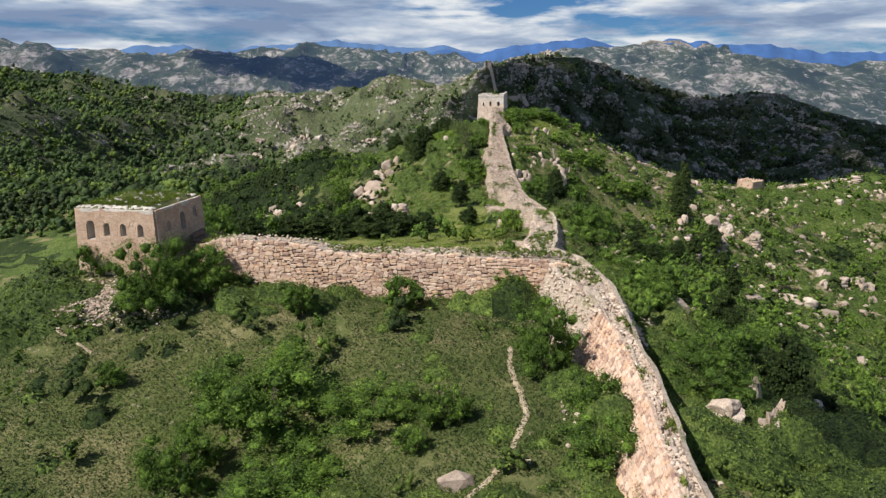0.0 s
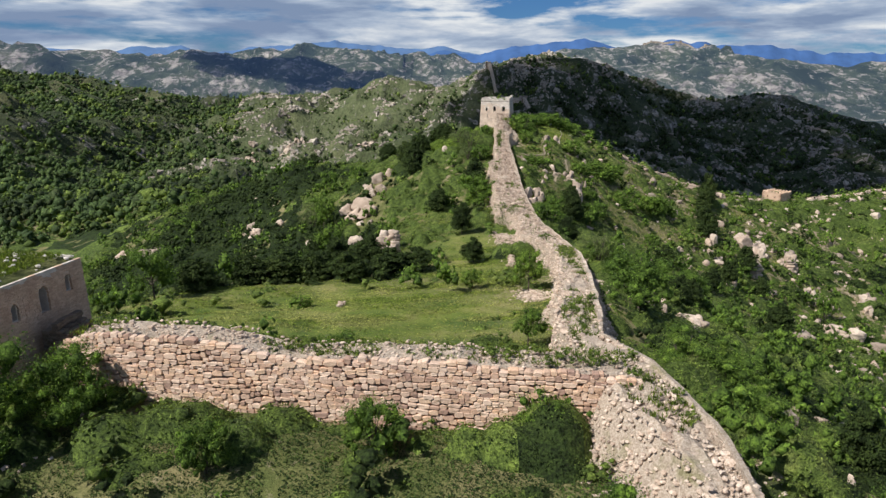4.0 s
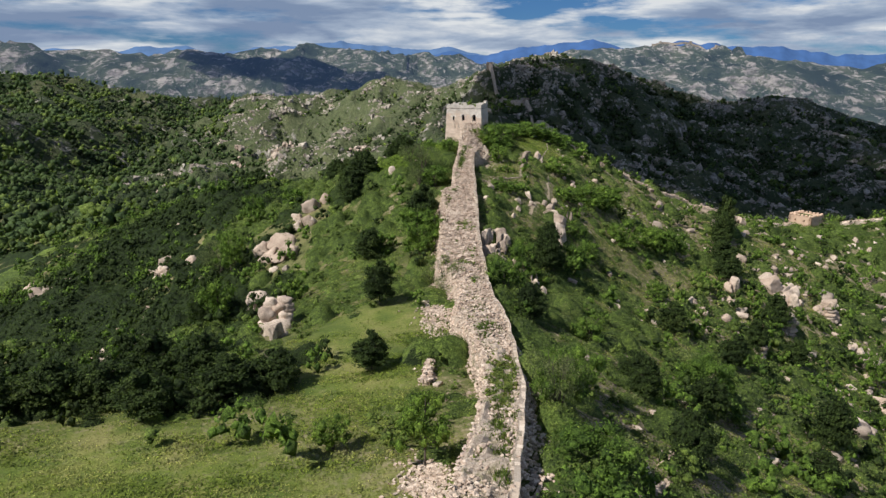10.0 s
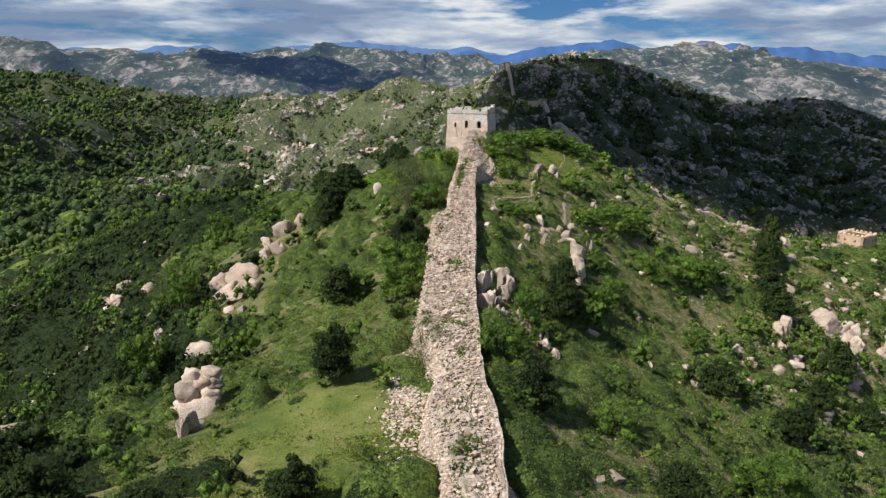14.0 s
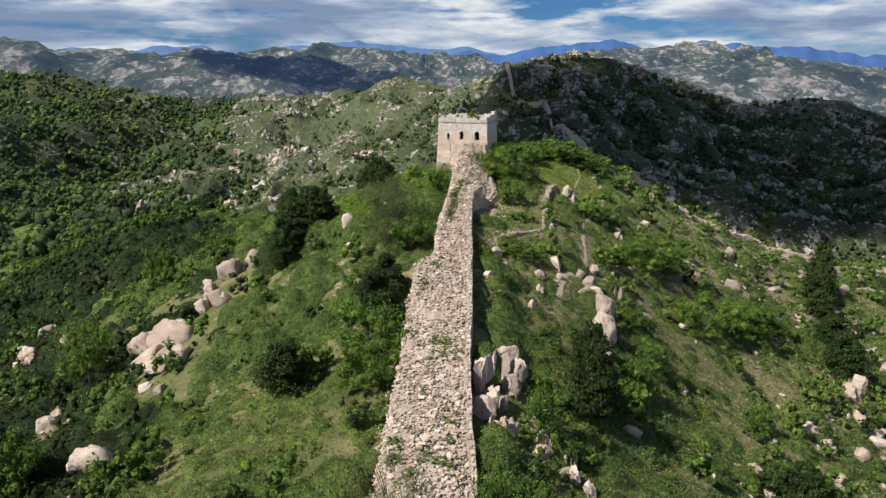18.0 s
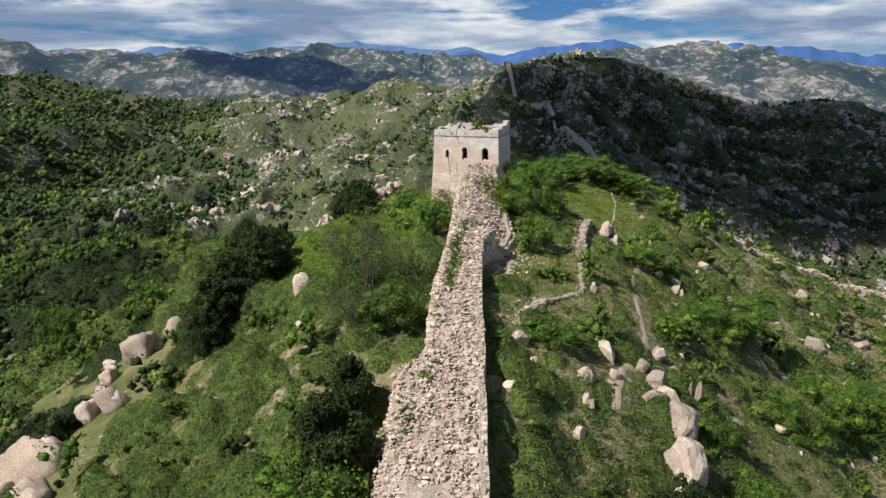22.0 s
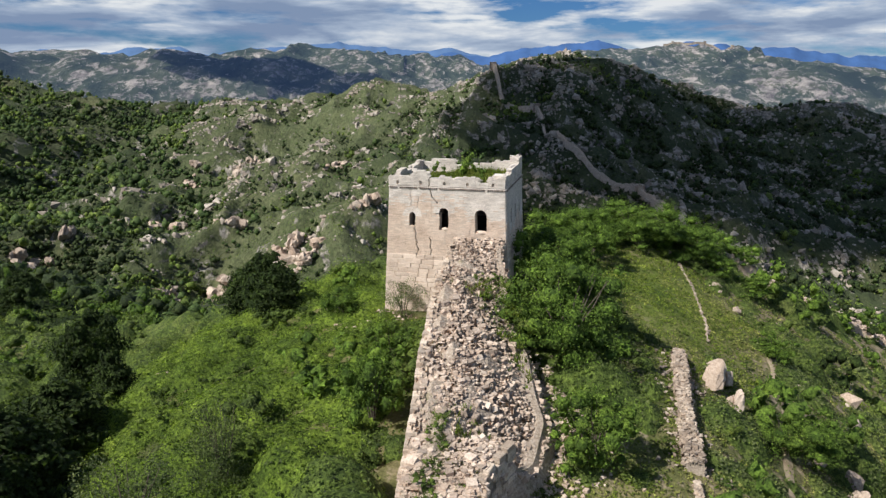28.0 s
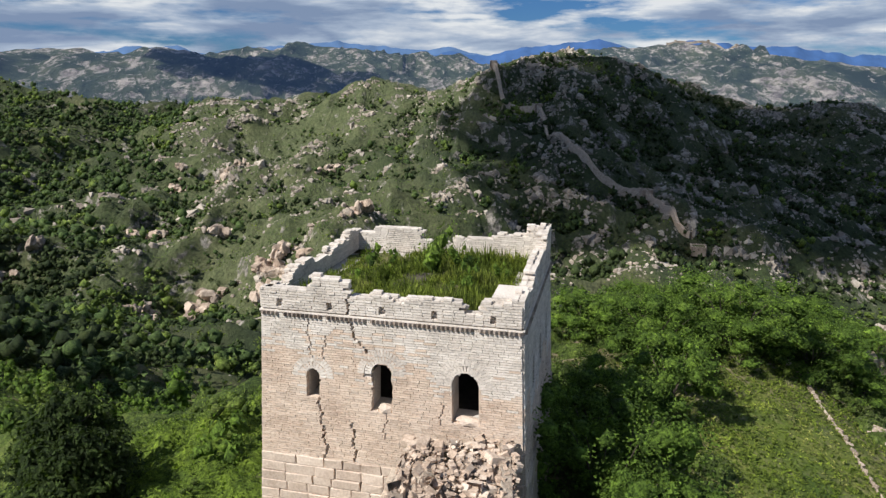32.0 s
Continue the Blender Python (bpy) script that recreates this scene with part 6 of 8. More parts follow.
plant_bush(-53.2, -48.7, 8.4, 7)
plant_bush(-61.7, -42.9, 4.1, 3.4)
plant_bush(-48.3, -44.8, 6, 5.8)
plant_bush(-36.8, -50.7, 4, 3.1)
plant_bush(-26, -48.2, 4.3, 3.6)
plant_bush(-13.8, -47.6, 5.2, 3.8)
plant_bush(-10.6, -45.6, 4, 3.2)
plant_bush(-37.6, -65.3, 7.6, 10.6)
plant_bush(-28.3, -67.7, 3, 8)
plant_bush(-22, -70, 4.6, 3.7)
plant_bush(-43.1, -71.4, 5.4, 5.6)
plant_bush(-53.1, -59.8, 3, 2.7)
plant_bush(-12.9, -63.5, 7.2, 5.8)
plant_bush(-10.7, -72.1, 4.7, 4.6)
plant_bush(-11.7, -77.8, 3.6, 4.9)
plant_bush(1.2, -65.3, 4.8, 6.5)
plant_bush(5.1, -35.5, 4.6, 6.3)
plant_bush(-34.4, -74.5, 3, 8.4)
plant_tree(2.6, -62.4, 6.0, 6.4)
plant_bush(3.4, -43.6, 4.6, 5.6)
plant_tree(7.4, -56.2, 5.4, 5.2)
plant_pine(12.6, -43.2, 6.0, 4.6)
plant_pine(10.8, -60.8, 6.6, 4.8)
plant_tree(15.4, -48.4, 5.2, 5.4)
plant_thin(5.0, 9.8, 6.4, 5.2)
plant_thin(-53.6, 106.2, 9.6, 8.2)
plant_thin(-7.9, 108.5, 4.6, 7.0)
plant_bush(28.4, 106.9, 4.4, 4.1)
plant_bush(28.8, 120.7, 4.1, 5.2)
plant_bush(-24.9, -73, 2, 2.6)
plant_tree(-60.5, 3.4, 8.4, 6.5)
plant_bush(-39, -30.5, 2.7, 4.3)
plant_bush(-30.4, -30.4, 3.6, 4.8)
plant_tree(-11.4, -24.4, 4.8, 3.6)
plant_pine(-13.5, 51.2, 6.6, 4.6)
plant_thin(-3.4, 56.7, 5.4, 6.4)
plant_tree(2.8, -16.4, 8.6, 7.1)
plant_bush(8.6, 20.1, 5.2, 6.1)
plant_bush(1.6, -33.7, 4.5, 6.8)
plant_bush(-39, -1.7, 2.4, 2.9)
plant_pine(-47.9, 77.3, 9.4, 6.6)
plant_pine(-34.3, 17, 4.8, 6)
plant_pine(-57, 11, 5.5, 6)
plant_pine(-45.5, 20, 5.6, 6.6)
plant_pine(-40, 21, 5.2, 6.2)
plant_pine(-51, 18, 5.4, 6.4)
plant_pine(-28, 22, 5.0, 6.0)
plant_pine(18.7, 89.6, 6.6, 5.0)
plant_bush(10.3, 69.5, 6.4, 5)
plant_tree(24.6, 89.7, 6.5, 5.7)
plant_pine(65.4, 91.7, 7.6, 5.2)
plant_tree(105.9, 108.3, 8.5, 6.7)
plant_pine(88.2, 163.7, 12.6, 7.2)
plant_bush(-14.7, 8.2, 3.3, 3.1)
plant_tree(-6.7, 4.2, 7.1, 4.8)
plant_bush(5.5, 10.7, 5.4, 4.7)
plant_pine(-12.9, 27.9, 4.5, 4.4)
plant_bush(5.7, -1, 4.6, 5.4)
plant_bush(5.8, 54.3, 5.9, 5.2)
plant_pine(-23.4, 120, 7.3, 7.9)
plant_pine(-23.3, 24.5, 4.2, 5.4)
plant_tree(-44.7, 74.5, 10.1, 6.6)
plant_pine(-37.1, 27, 6.3, 6.5)
plant_pine(17.5, 9.9, 4.7, 3.5)
plant_pine(59.9, 53.6, 9.1, 6)
plant_tree(-4.7, 81.1, 6.5, 5.5)
plant_tree(-8.1, 86, 6.8, 8.6)
plant_pine(-17.3, 82.5, 5.9, 6.2)
plant_tree(-49.8, 101.2, 11.2, 6.6)
plant_pine(16.1, 78.1, 8.3, 4.5)
plant_bush(41.9, 134.6, 6.2, 8.1)
plant_bush(17.8, 49.9, 4.8, 5.4)
plant_pine(43.4, 83.8, 6, 5.4)
plant_pine(54.3, 78.6, 6.7, 5.7)
plant_pine(85.9, 159.5, 8.9, 6.3)
plant_bush(58.5, 128.7, 6.8, 8)
plant_pine(-31.4, 25.5, 6.3, 6.1)
plant_pine(-47, 42.4, 6.3, 6.2)
plant_bush(42.9, 117.5, 7.5, 7.4)
plant_bush(36, 49.5, 7.8, 8.3)
plant_pine(22.2, 40.7, 4.3, 5.5)
plant_bush(-7.6, 79.2, 6.4, 6)
plant_bush(12.6, 138.6, 7.4, 8.4)
plant_bush(12.0, 127.6, 4.6, 4.4)
plant_bush(36.1, 128.2, 6.7, 8.4)
plant_bush(53.5, 124, 8.5, 8.4)
plant_pine(74.7, 133.2, 7.8, 7.1)
plant_bush(28.9, 100.2, 4.4, 5.1)
plant_bush(11.2, 77.3, 4.3, 3.2)
plant_pine(-23.6, 137.6, 6.1, 7)
plant_thin(-7.0, 114.6, 6.4, 8.4)
plant_bush(-4.4, 107.6, 5.0, 5.4)
plant_thin(-10.2, 119.5, 5.0, 5.6)
plant_bush(0.2, 137.5, 3.4, 3.4)
plant_tree(-52, 133.2, 9.1, 5.9)
plant_bush(44.3, 98.1, 4.5, 4.4)
plant_pine(-22.5, 129, 7.3, 8.1)
plant_pine(-13.5, 159.9, 6.4, 5.3)
plant_pine(-6.8, 96.8, 6, 4.3)
plant_bush(11.8, 107.7, 3.9, 5.2)
plant_bush(28.1, 135.7, 3.6, 5.6)
plant_bush(-43.8, 143.4, 5.6, 5.5)
plant_thin(0.7, 147.6, 3.4, 4.0)
plant_bush(-0.6, 130.6, 4.8, 3.8)
plant_pine(-32.5, 158.3, 7.7, 5.2)
plant_pine(-23.1, 145.6, 4.8, 3.7)
plant_pine(-12.1, 157.1, 5.4, 5.1)
plant_thin(-7.6, 124.4, 5, 3.5)
plant_bush(34, 150, 3.1, 3.6)
plant_pine(20.8, 31.9, 5.4, 4.4)
plant_pine(32.9, 41, 6.4, 5.6)
plant_pine(20.4, 16.2, 5.6, 4.8)
plant_pine(79.2, 110.2, 8.6, 7.4)
plant_pine(46.7, 34.8, 5.4, 4.4)
plant_pine(76.6, 95.5, 6.4, 5.6)
plant_pine(8.3, 45.8, 5.6, 4.6)
plant_bush(-5, 151, 2.9, 3.2)
plant_pine(-16.2, 162.5, 5.5, 5.1)
plant_bush(19.4, 160.8, 4.9, 4.8)
plant_bush(22, 175, 4, 6)
plant_bush(27, 174, 4.4, 6)
plant_bush(32, 173.5, 4.2, 6.5)
plant_bush(37.5, 175.5, 3.6, 5.5)
plant_bush(43, 177.5, 3.2, 5)
plant_bush(17, 172, 4, 5)
plant_bush(36, 169, 2.6, 4)
plant_bush(40, 168, 2.4, 4)
plant_bush(14.6, 147, 5.0, 5.2)
plant_bush(13.4, 151.5, 6.5, 6.8)
plant_bush(14.6, 157, 5.6, 6.2)
plant_bush(21, 168, 5, 7)
plant_bush(27, 169.5, 5.4, 8)
plant_bush(33, 170, 4.5, 7)
for x, y, height, width in ((-67.6, 206, 6.4, 5.4), (-74, 219, 6.8, 5.6), (-79, 228, 7.2, 5.8), (-84, 238, 6.6, 5.6), (-90, 250, 7.4, 6.2), (-97, 260, 6.8, 6.0), (-106, 272, 7.6, 6.4), (-116, 285, 7.2, 6.2), (-128, 301, 7.8, 6.6),
                            (-34.3, 165.2, 8.0, 5.6), (-24.2, 112.6, 5.2, 4.2), (-7.6, 90.4, 7.4, 6.0), (73.0, 126.0, 8.4, 7.4), (83.4, 154.2, 6.1, 5.8), (18.6, 82.8, 5.6, 4.4), (-27.1, 131.8, 7.2, 4.8), (-21.2, 125.4, 7.0, 5.4), (-24.7, 116.5, 6.5, 5.4)):
    plant_pine(x, y, height, width)

# ---- boulders and outcrops ----
def rock_piece(power, rough, lumps_at=1.7, turn=0.5):
    """One joint-bounded block of granite, weathered."""
    v, f = finer(*finer(*ico()))
    lean = np.array(Euler(RNG.uniform(-turn, turn, 3)).to_matrix())
    p = squared(v, power) @ lean.T
    seed = float(RNG.integers(1000))
    swell = np.array([noise.fractal(Vector(q) * lumps_at + Vector((seed, 0, 0)), 1.0, 2.0, 4) for q in p])
    return p * (1 + rough * swell)[:, None] * 0.5, f


def cleft_piece(cuts=11, rough=0.10, turn=0.4):
    """An angular block of granite, split along flat joints."""
    v, f = finer(*finer(*ico()))
    p = squared(v, 6.0) @ np.array(Euler(RNG.uniform(-turn, turn, 3)).to_matrix()).T
    way = RNG.normal(0, 1, (cuts, 3))
    for n in way / np.linalg.norm(way, axis=1)[:, None]:
        p = p - np.maximum(p @ n - RNG.uniform(0.58, 0.98), 0)[:, None] * n
    seed = float(RNG.integers(1000))
    swell = np.array([noise.fractal(Vector(q) * 2.6 + Vector((seed, 0, 0)), 1.0, 2.0, 4) for q in p])
    return p * (1 + rough * swell)[:, None] * 0.5, f


def unit_mesh(shapes, smooth):
    v = np.concatenate([p for p, f in shapes])
    low, high = v.min(0), v.max(0)
    return [mesh_from("block", (p - (low + high) / 2) / (high - low), f, GRANITE, smooth) for p, f in shapes]


def rock_of(name, form):
    """A rock of one block, or a group of blocks that lie against one another."""
    blocks = ROCKS[form][RNG.integers(len(ROCKS[form]))]
    if len(blocks) == 1:
        return new(name, blocks[0])
    ob = new(name)
    for me in blocks:
        part("block", me, ob)
    return ob


def block_rock():
    """Two or three blocks leaning together with open cracks between."""
    shapes = []
    for k in range(int(RNG.integers(1, 4))):
        p, f = cleft_piece()
        size = RNG.uniform(0.5, 0.9, 3) if k else np.array([0.85, 0.8, 0.8])
        shapes.append((p * size + (np.array([RNG.uniform(-0.45, 0.45), RNG.uniform(-0.3, 0.3), RNG.uniform(-0.35, 0.1)]) if k else 0), f))
    return unit_mesh(shapes, False)


def slab_rock():
    """Long exfoliated sheets of granite lying one over the other."""
    shapes = []
    for k in range(int(RNG.integers(1, 4))):
        p, f = rock_piece(RNG.uniform(3.4, 6.0), 0.22, 1.9, 0.3)
        shapes.append((p * (RNG.uniform(0.6, 1.0), RNG.uniform(0.6, 0.9), 0.42) + (RNG.uniform(-0.25, 0.25), RNG.uniform(-0.25, 0.25), k * 0.26), f))
    return unit_mesh(shapes, True)


def fin_rock():
    """Upright jagged fins split along near-vertical joints."""
    shapes = []
    for k in range(int(RNG.integers(3, 6))):
        p, f = cleft_piece(13, 0.16)
        shapes.append((p * (RNG.uniform(0.42, 0.68), RNG.uniform(0.5, 0.8), RNG.uniform(0.55, 1.0)) + (RNG.uniform(-0.38, 0.38), RNG.uniform(-0.2, 0.2), RNG.uniform(-0.2, 0.1)), f))
    return unit_mesh(shapes, False)


def tor_rock():
    """Rounded blocks piled on one another."""
    shapes, h = [], 0.0
    for k in range(int(RNG.integers(3, 6))):
        p, f = rock_piece(RNG.uniform(3.0, 4.6), 0.12, 1.6, 0.2)
        tall = RNG.uniform(0.26, 0.42)
        shapes.append((p * (RNG.uniform(0.5, 0.85), RNG.uniform(0.6, 0.8), tall) + (RNG.uniform(-0.12, 0.12), RNG.uniform(-0.1, 0.1), h + tall / 2), f))
        h += tall * 0.86
    return unit_mesh(shapes, True)


ROCKS = {"block": [block_rock() for _ in range(8)], "slab": [slab_rock() for _ in range(5)], "fin": [fin_rock() for _ in range(6)], "tor": [tor_rock() for _ in range(4)]}
ROCK_LABELS = {"block": "pale weathered granite boulder in scrub", "slab": "long pale granite slab lying on the slope", "fin": "jagged pink granite outcrop among bushes", "tor": "pile of rounded granite blocks on the slope"}


def boulder(x, y, width, height, form="", turn=None, lean=0.0):
    """A granite rock, deeper set the taller it stands."""
    if not form:
        form = ("fin" if x < 60 else ("fin", "tor")[int(RNG.integers(2))]) if height > width * 1.1 else ("slab" if width > height * 1.55 else "block")
    ob = rock_of("boulder", form)
    width, height = min(width, 7.5) * 0.95, min(height, 5.0) * 0.95
    deep = width * RNG.uniform(0.5, 0.75) if form == "slab" else width * RNG.uniform(0.7, 1.0)
    spin = RNG.uniform(-30, 30) if turn is None else turn
    ob.matrix_world = pose(x, y, height_at(x, y) + height * (0.14 if form == "egg" else 0.24), RNG.uniform(-9, 9), lean + RNG.uniform(-8, 8), spin) @ Matrix.Diagonal((width, deep, height * 1.1, 1))
    return tagged(ob, ROCK_LABELS[form], "boulder", "granite boulders")


def egg_rock():
    """A weathered boulder with worn joint faces, split in two now and then."""
    shapes = []
    for k in range(int(RNG.integers(1, 3))):
        p, f = cleft_piece(6, 0.20, 0.5)
        shapes.append((p * (np.array([1, 0.9, 0.72]) if not k else RNG.uniform(0.45, 0.7, 3)) + (np.array([RNG.uniform(0.2, 0.4), RNG.uniform(-0.3, 0.3), -0.1]) if k else 0), f))
    return unit_mesh(shapes, True)


def pile_rock():
    """A knoll of rounded blocks heaped three high."""
    shapes = []
    for x, y, z, w, h in ((0.0, -0.25, 0.16, 0.82, 0.40), (-0.24, 0.0, 0.46, 0.50, 0.36), (0.24, 0.02, 0.42, 0.46, 0.26), (0.02, 0.15, 0.64, 0.44, 0.26), (0.30, 0.18, 0.62, 0.44, 0.22), (-0.22, 0.2, 0.74, 0.34, 0.28), (0.26, 0.3, 0.80, 0.46, 0.20)):
        p, f = rock_piece(RNG.uniform(3.4, 6.5), 0.34, 1.9, 0.5)
        shapes.append((p * (w * RNG.uniform(0.85, 1.15), w, h * RNG.uniform(1.1, 1.5)) + (x + RNG.uniform(-0.05, 0.05), y, z), f))
    return unit_mesh(shapes, True)


ROCKS.update(egg=[egg_rock() for _ in range(6)], pile=[pile_rock()])
ROCK_LABELS.update(egg="smooth rounded pale granite boulder on the slope", pile="heap of rounded pinkish granite blocks")
# the chain of rounded boulders west of the ridge wall
for x, y, width, height in ((-38.6, 104.6, 7.0, 6.4), (-43.2, 105.6, 5.2, 5.4), (-41.2, 101.6, 7.0, 3.0), (-37.4, 99.4, 7.6, 3.6), (-34.8, 121.0, 4.8, 4.6), (-36.2, 110.4, 3.2, 3.0), (-33.6, 110.6, 3.4, 4.0),
                            (-37.2, 117.5, 2.4, 2.2), (-31.4, 123.8, 3.4, 3.6), (-38.8, 94.6, 2.6, 1.6), (-39.8, 91.0, 2.2, 1.4), (-35.7, 91.9, 1.9, 1.4)):
    boulder(x, y, width, height, "egg", 15, -35)
boulder(-38.2, 79.5, 4.4, 4.8, "egg", 20, -45)
boulder(-40.4, 76.2, 3.2, 2.4, "egg", 20, -20)
boulder(-30.5, 62.6, 5.4, 2.2, "egg", 10, -20)
boulder(-34.2, 66.0, 4.2, 2.4, "egg", 10, -30)
rock = boulder(-29.4, 52.6, 5.6, 5.0, "pile", 8)
rock.matrix_world = pose(-29.4, 52.6, height_at(-29.4, 52.6) + 2.0, 0, 0, 8) @ Matrix.Diagonal((6.2, 5.2, 6.2, 1))
boulder(-27.3, 46.2, 2.8, 1.8, "egg")
boulder(-35.8, 70.1, 2.7, 3.4)
boulder(-27.5, 44.9, 2.5, 3.2)
boulder(-64.5, 72.9, 5.2, 6.0, "egg", 10, -30)
boulder(-69.6, 86.0, 4.0, 2.8, "egg", 10, -20)
boulder(-72.2, 106.2, 1.6, 2.1)
boulder(-76.4, 128.1, 5, 5, "pile")
boulder(-14.2, 115.6, 2.6, 4.4, "egg")
boulder(-31.6, 134.2, 2.6, 2.0, "egg")
boulder(72.2, 121.5, 4.1, 5.1)
boulder(22.6, 99.6, 4.2, 5.2, "block", 40)
boulder(86.6, 129, 7.6, 6.8)
boulder(89.9, 124.1, 4.7, 11.9)
boulder(103.1, 131, 5.5, 12.4)
boulder(66.5, 93, 2.6, 4.5)
boulder(4.5, 74.1, 2.9, 4.3)
boulder(7.1, 79.5, 3.2, 3.6)
boulder(-72.4, 87.4, 3, 2)
boulder(-38.7, 121, 2.8, 1.8)
boulder(-13.6, 110.9, 1.3, 1.4)
boulder(23.2, 104, 4.6, 4.4, "block", 20)
boulder(7.6, 77.7, 2.8, 3.5)
boulder(22, 81.8, 2.7, 2.1)
boulder(4.4, 70.3, 2.8, 2.8)
boulder(10.3, 70.4, 2.2, 4)
boulder(23.4, 138.8, 2.0, 2.8, "fin", 60, 20)
boulder(14.1, 104, 1.6, 1.8)
boulder(-20, 102.7, 1.5, 1.7)
boulder(21.3, 95.7, 2.7, 2.7)
boulder(72.8, 126.2, 3.3, 4.2)
boulder(9.5, 111.8, 1.6, 1.4)
boulder(-52.9, 95.7, 3.5, 2.8)
boulder(-78.7, 143.8, 3.3, 1.8)
boulder(-33.4, 122, 2.8, 1.8)
boulder(-30.4, 134.2, 2.9, 1.7)
boulder(8.1, 106.2, 1.9, 1.9)
boulder(6.5, 98.1, 1.7, 1.2)
boulder(24.6, 140.4, 2.2, 2.0, "block")
boulder(23.9, 113.4, 1.6, 2.1)
boulder(17.4, 106.3, 1.2, 1.2)
boulder(21, 109.6, 1.5, 1.5)
boulder(32.7, 134, 1.7, 1.8)
boulder(9.1, 103.6, 0.9, 1.3)
boulder(-36.7, 114.5, 1.4, 1.5)
boulder(27.3, 111.2, 1.6, 3.1)
boulder(16.1, -0.6, 3.2, 2.1)
boulder(11.7, -10.3, 2.2, 1.4)
boulder(8.7, -19.6, 1.9, 0.9)
boulder(14, -24.1, 2.3, 1.5)
boulder(10.9, -29.3, 2.3, 1.8)
boulder(-118.6, 146.5, 11.6, 7.9)
boulder(-161.4, 163.4, 5.7, 6.9)
boulder(-33.6, -1.6, 1, 0.7)
boulder(-71.1, 106.9, 1.9, 1.9)
boulder(78.6, 74.2, 5.8, 3)
boulder(110.2, 115.4, 5.5, 3.5)
boulder(112.6, 103.1, 9.2, 6.3)
boulder(129.9, 124.9, 5.8, 7.3)
boulder(68, 94.8, 3, 3.3)
boulder(57.1, 102.3, 3.1, 2.2)
boulder(0.6, -70.5, 2.1, 1.9)
boulder(145.7, 122.5, 7.8, 12.1)
boulder(136.5, 122.3, 5.6, 8.2)
boulder(116.3, 96, 10.5, 5)
boulder(3.2, -72.6, 1.9, 3.7)
boulder(65.9, 91, 3.3, 3.7)
boulder(141.2, 111.8, 5.4, 6.2)
boulder(-0.2, -66.2, 1.1, 1.3)
boulder(11.6, -52.9, 1.8, 1.8)
boulder(10.9, 1.5, 1.8, 1.2)
boulder(8.5, -2.5, 2.8, 1.7)
boulder(13.1, -3.8, 1.9, 1.9)
boulder(10, -5, 1.4, 2.3)
boulder(74.8, 69.7, 7.3, 4.1)
boulder(19.2, 4.4, 3.2, 1.2)
boulder(-33.5, -0.3, 1.2, 0.8)
boulder(15.4, 9.3, 2.3, 1.4)

# the broken rib at the foot of the ridge wall
for x, y, width, height, form in ((5.6, 72.5, 2.6, 2.6, "block"), (7.4, 75.6, 2.2, 2.8, "fin"), (8.9, 72.4, 2.4, 2.0, "block"), (6.2, 68.4, 2.4, 2.6, "fin"), (9.8, 68.8, 2.8, 1.8, "block"), (12.0, 66.6, 2.2, 2.2, "fin"), (8.0, 65.4, 2.4, 1.8, "block"), (6.0, 79.6, 1.9, 2.2, "block")):
    boulder(x, y, width, height, form)


for x, y, width, height, form in ((22.3, 108.4, 2.6, 2.4, "block"), (10.7, 74.7, 1.4, 2.6, "fin"), (11.6, 71.8, 1.2, 2.8, "fin"), (12.4, 68.8, 1.4, 2.6, "fin"),
                                  (13.6, 65.2, 1.2, 2.0, "fin"), (5.4, 67.6, 2.2, 3.2, "fin"), (6.4, 77.8, 2.6, 3.6, "fin"), (8.4, 79.4, 2.2, 3.0, "fin"), (12.2, 96.8, 1.2, 1.8, "block"), (13.8, 101.4, 1.4, 1.6, "block"), (21.9, 82.4, 2.4, 1.2, "slab"),
                                  (24.4, 137.0, 1.4, 2.2, "fin"), (33.0, 135.8, 1.6, 1.9, "block"), (30.8, 136.2, 1.2, 1.4, "block"), (18.2, 121.0, 1.0, 1.2, "block")):
    boulder(x, y, width, height, form)


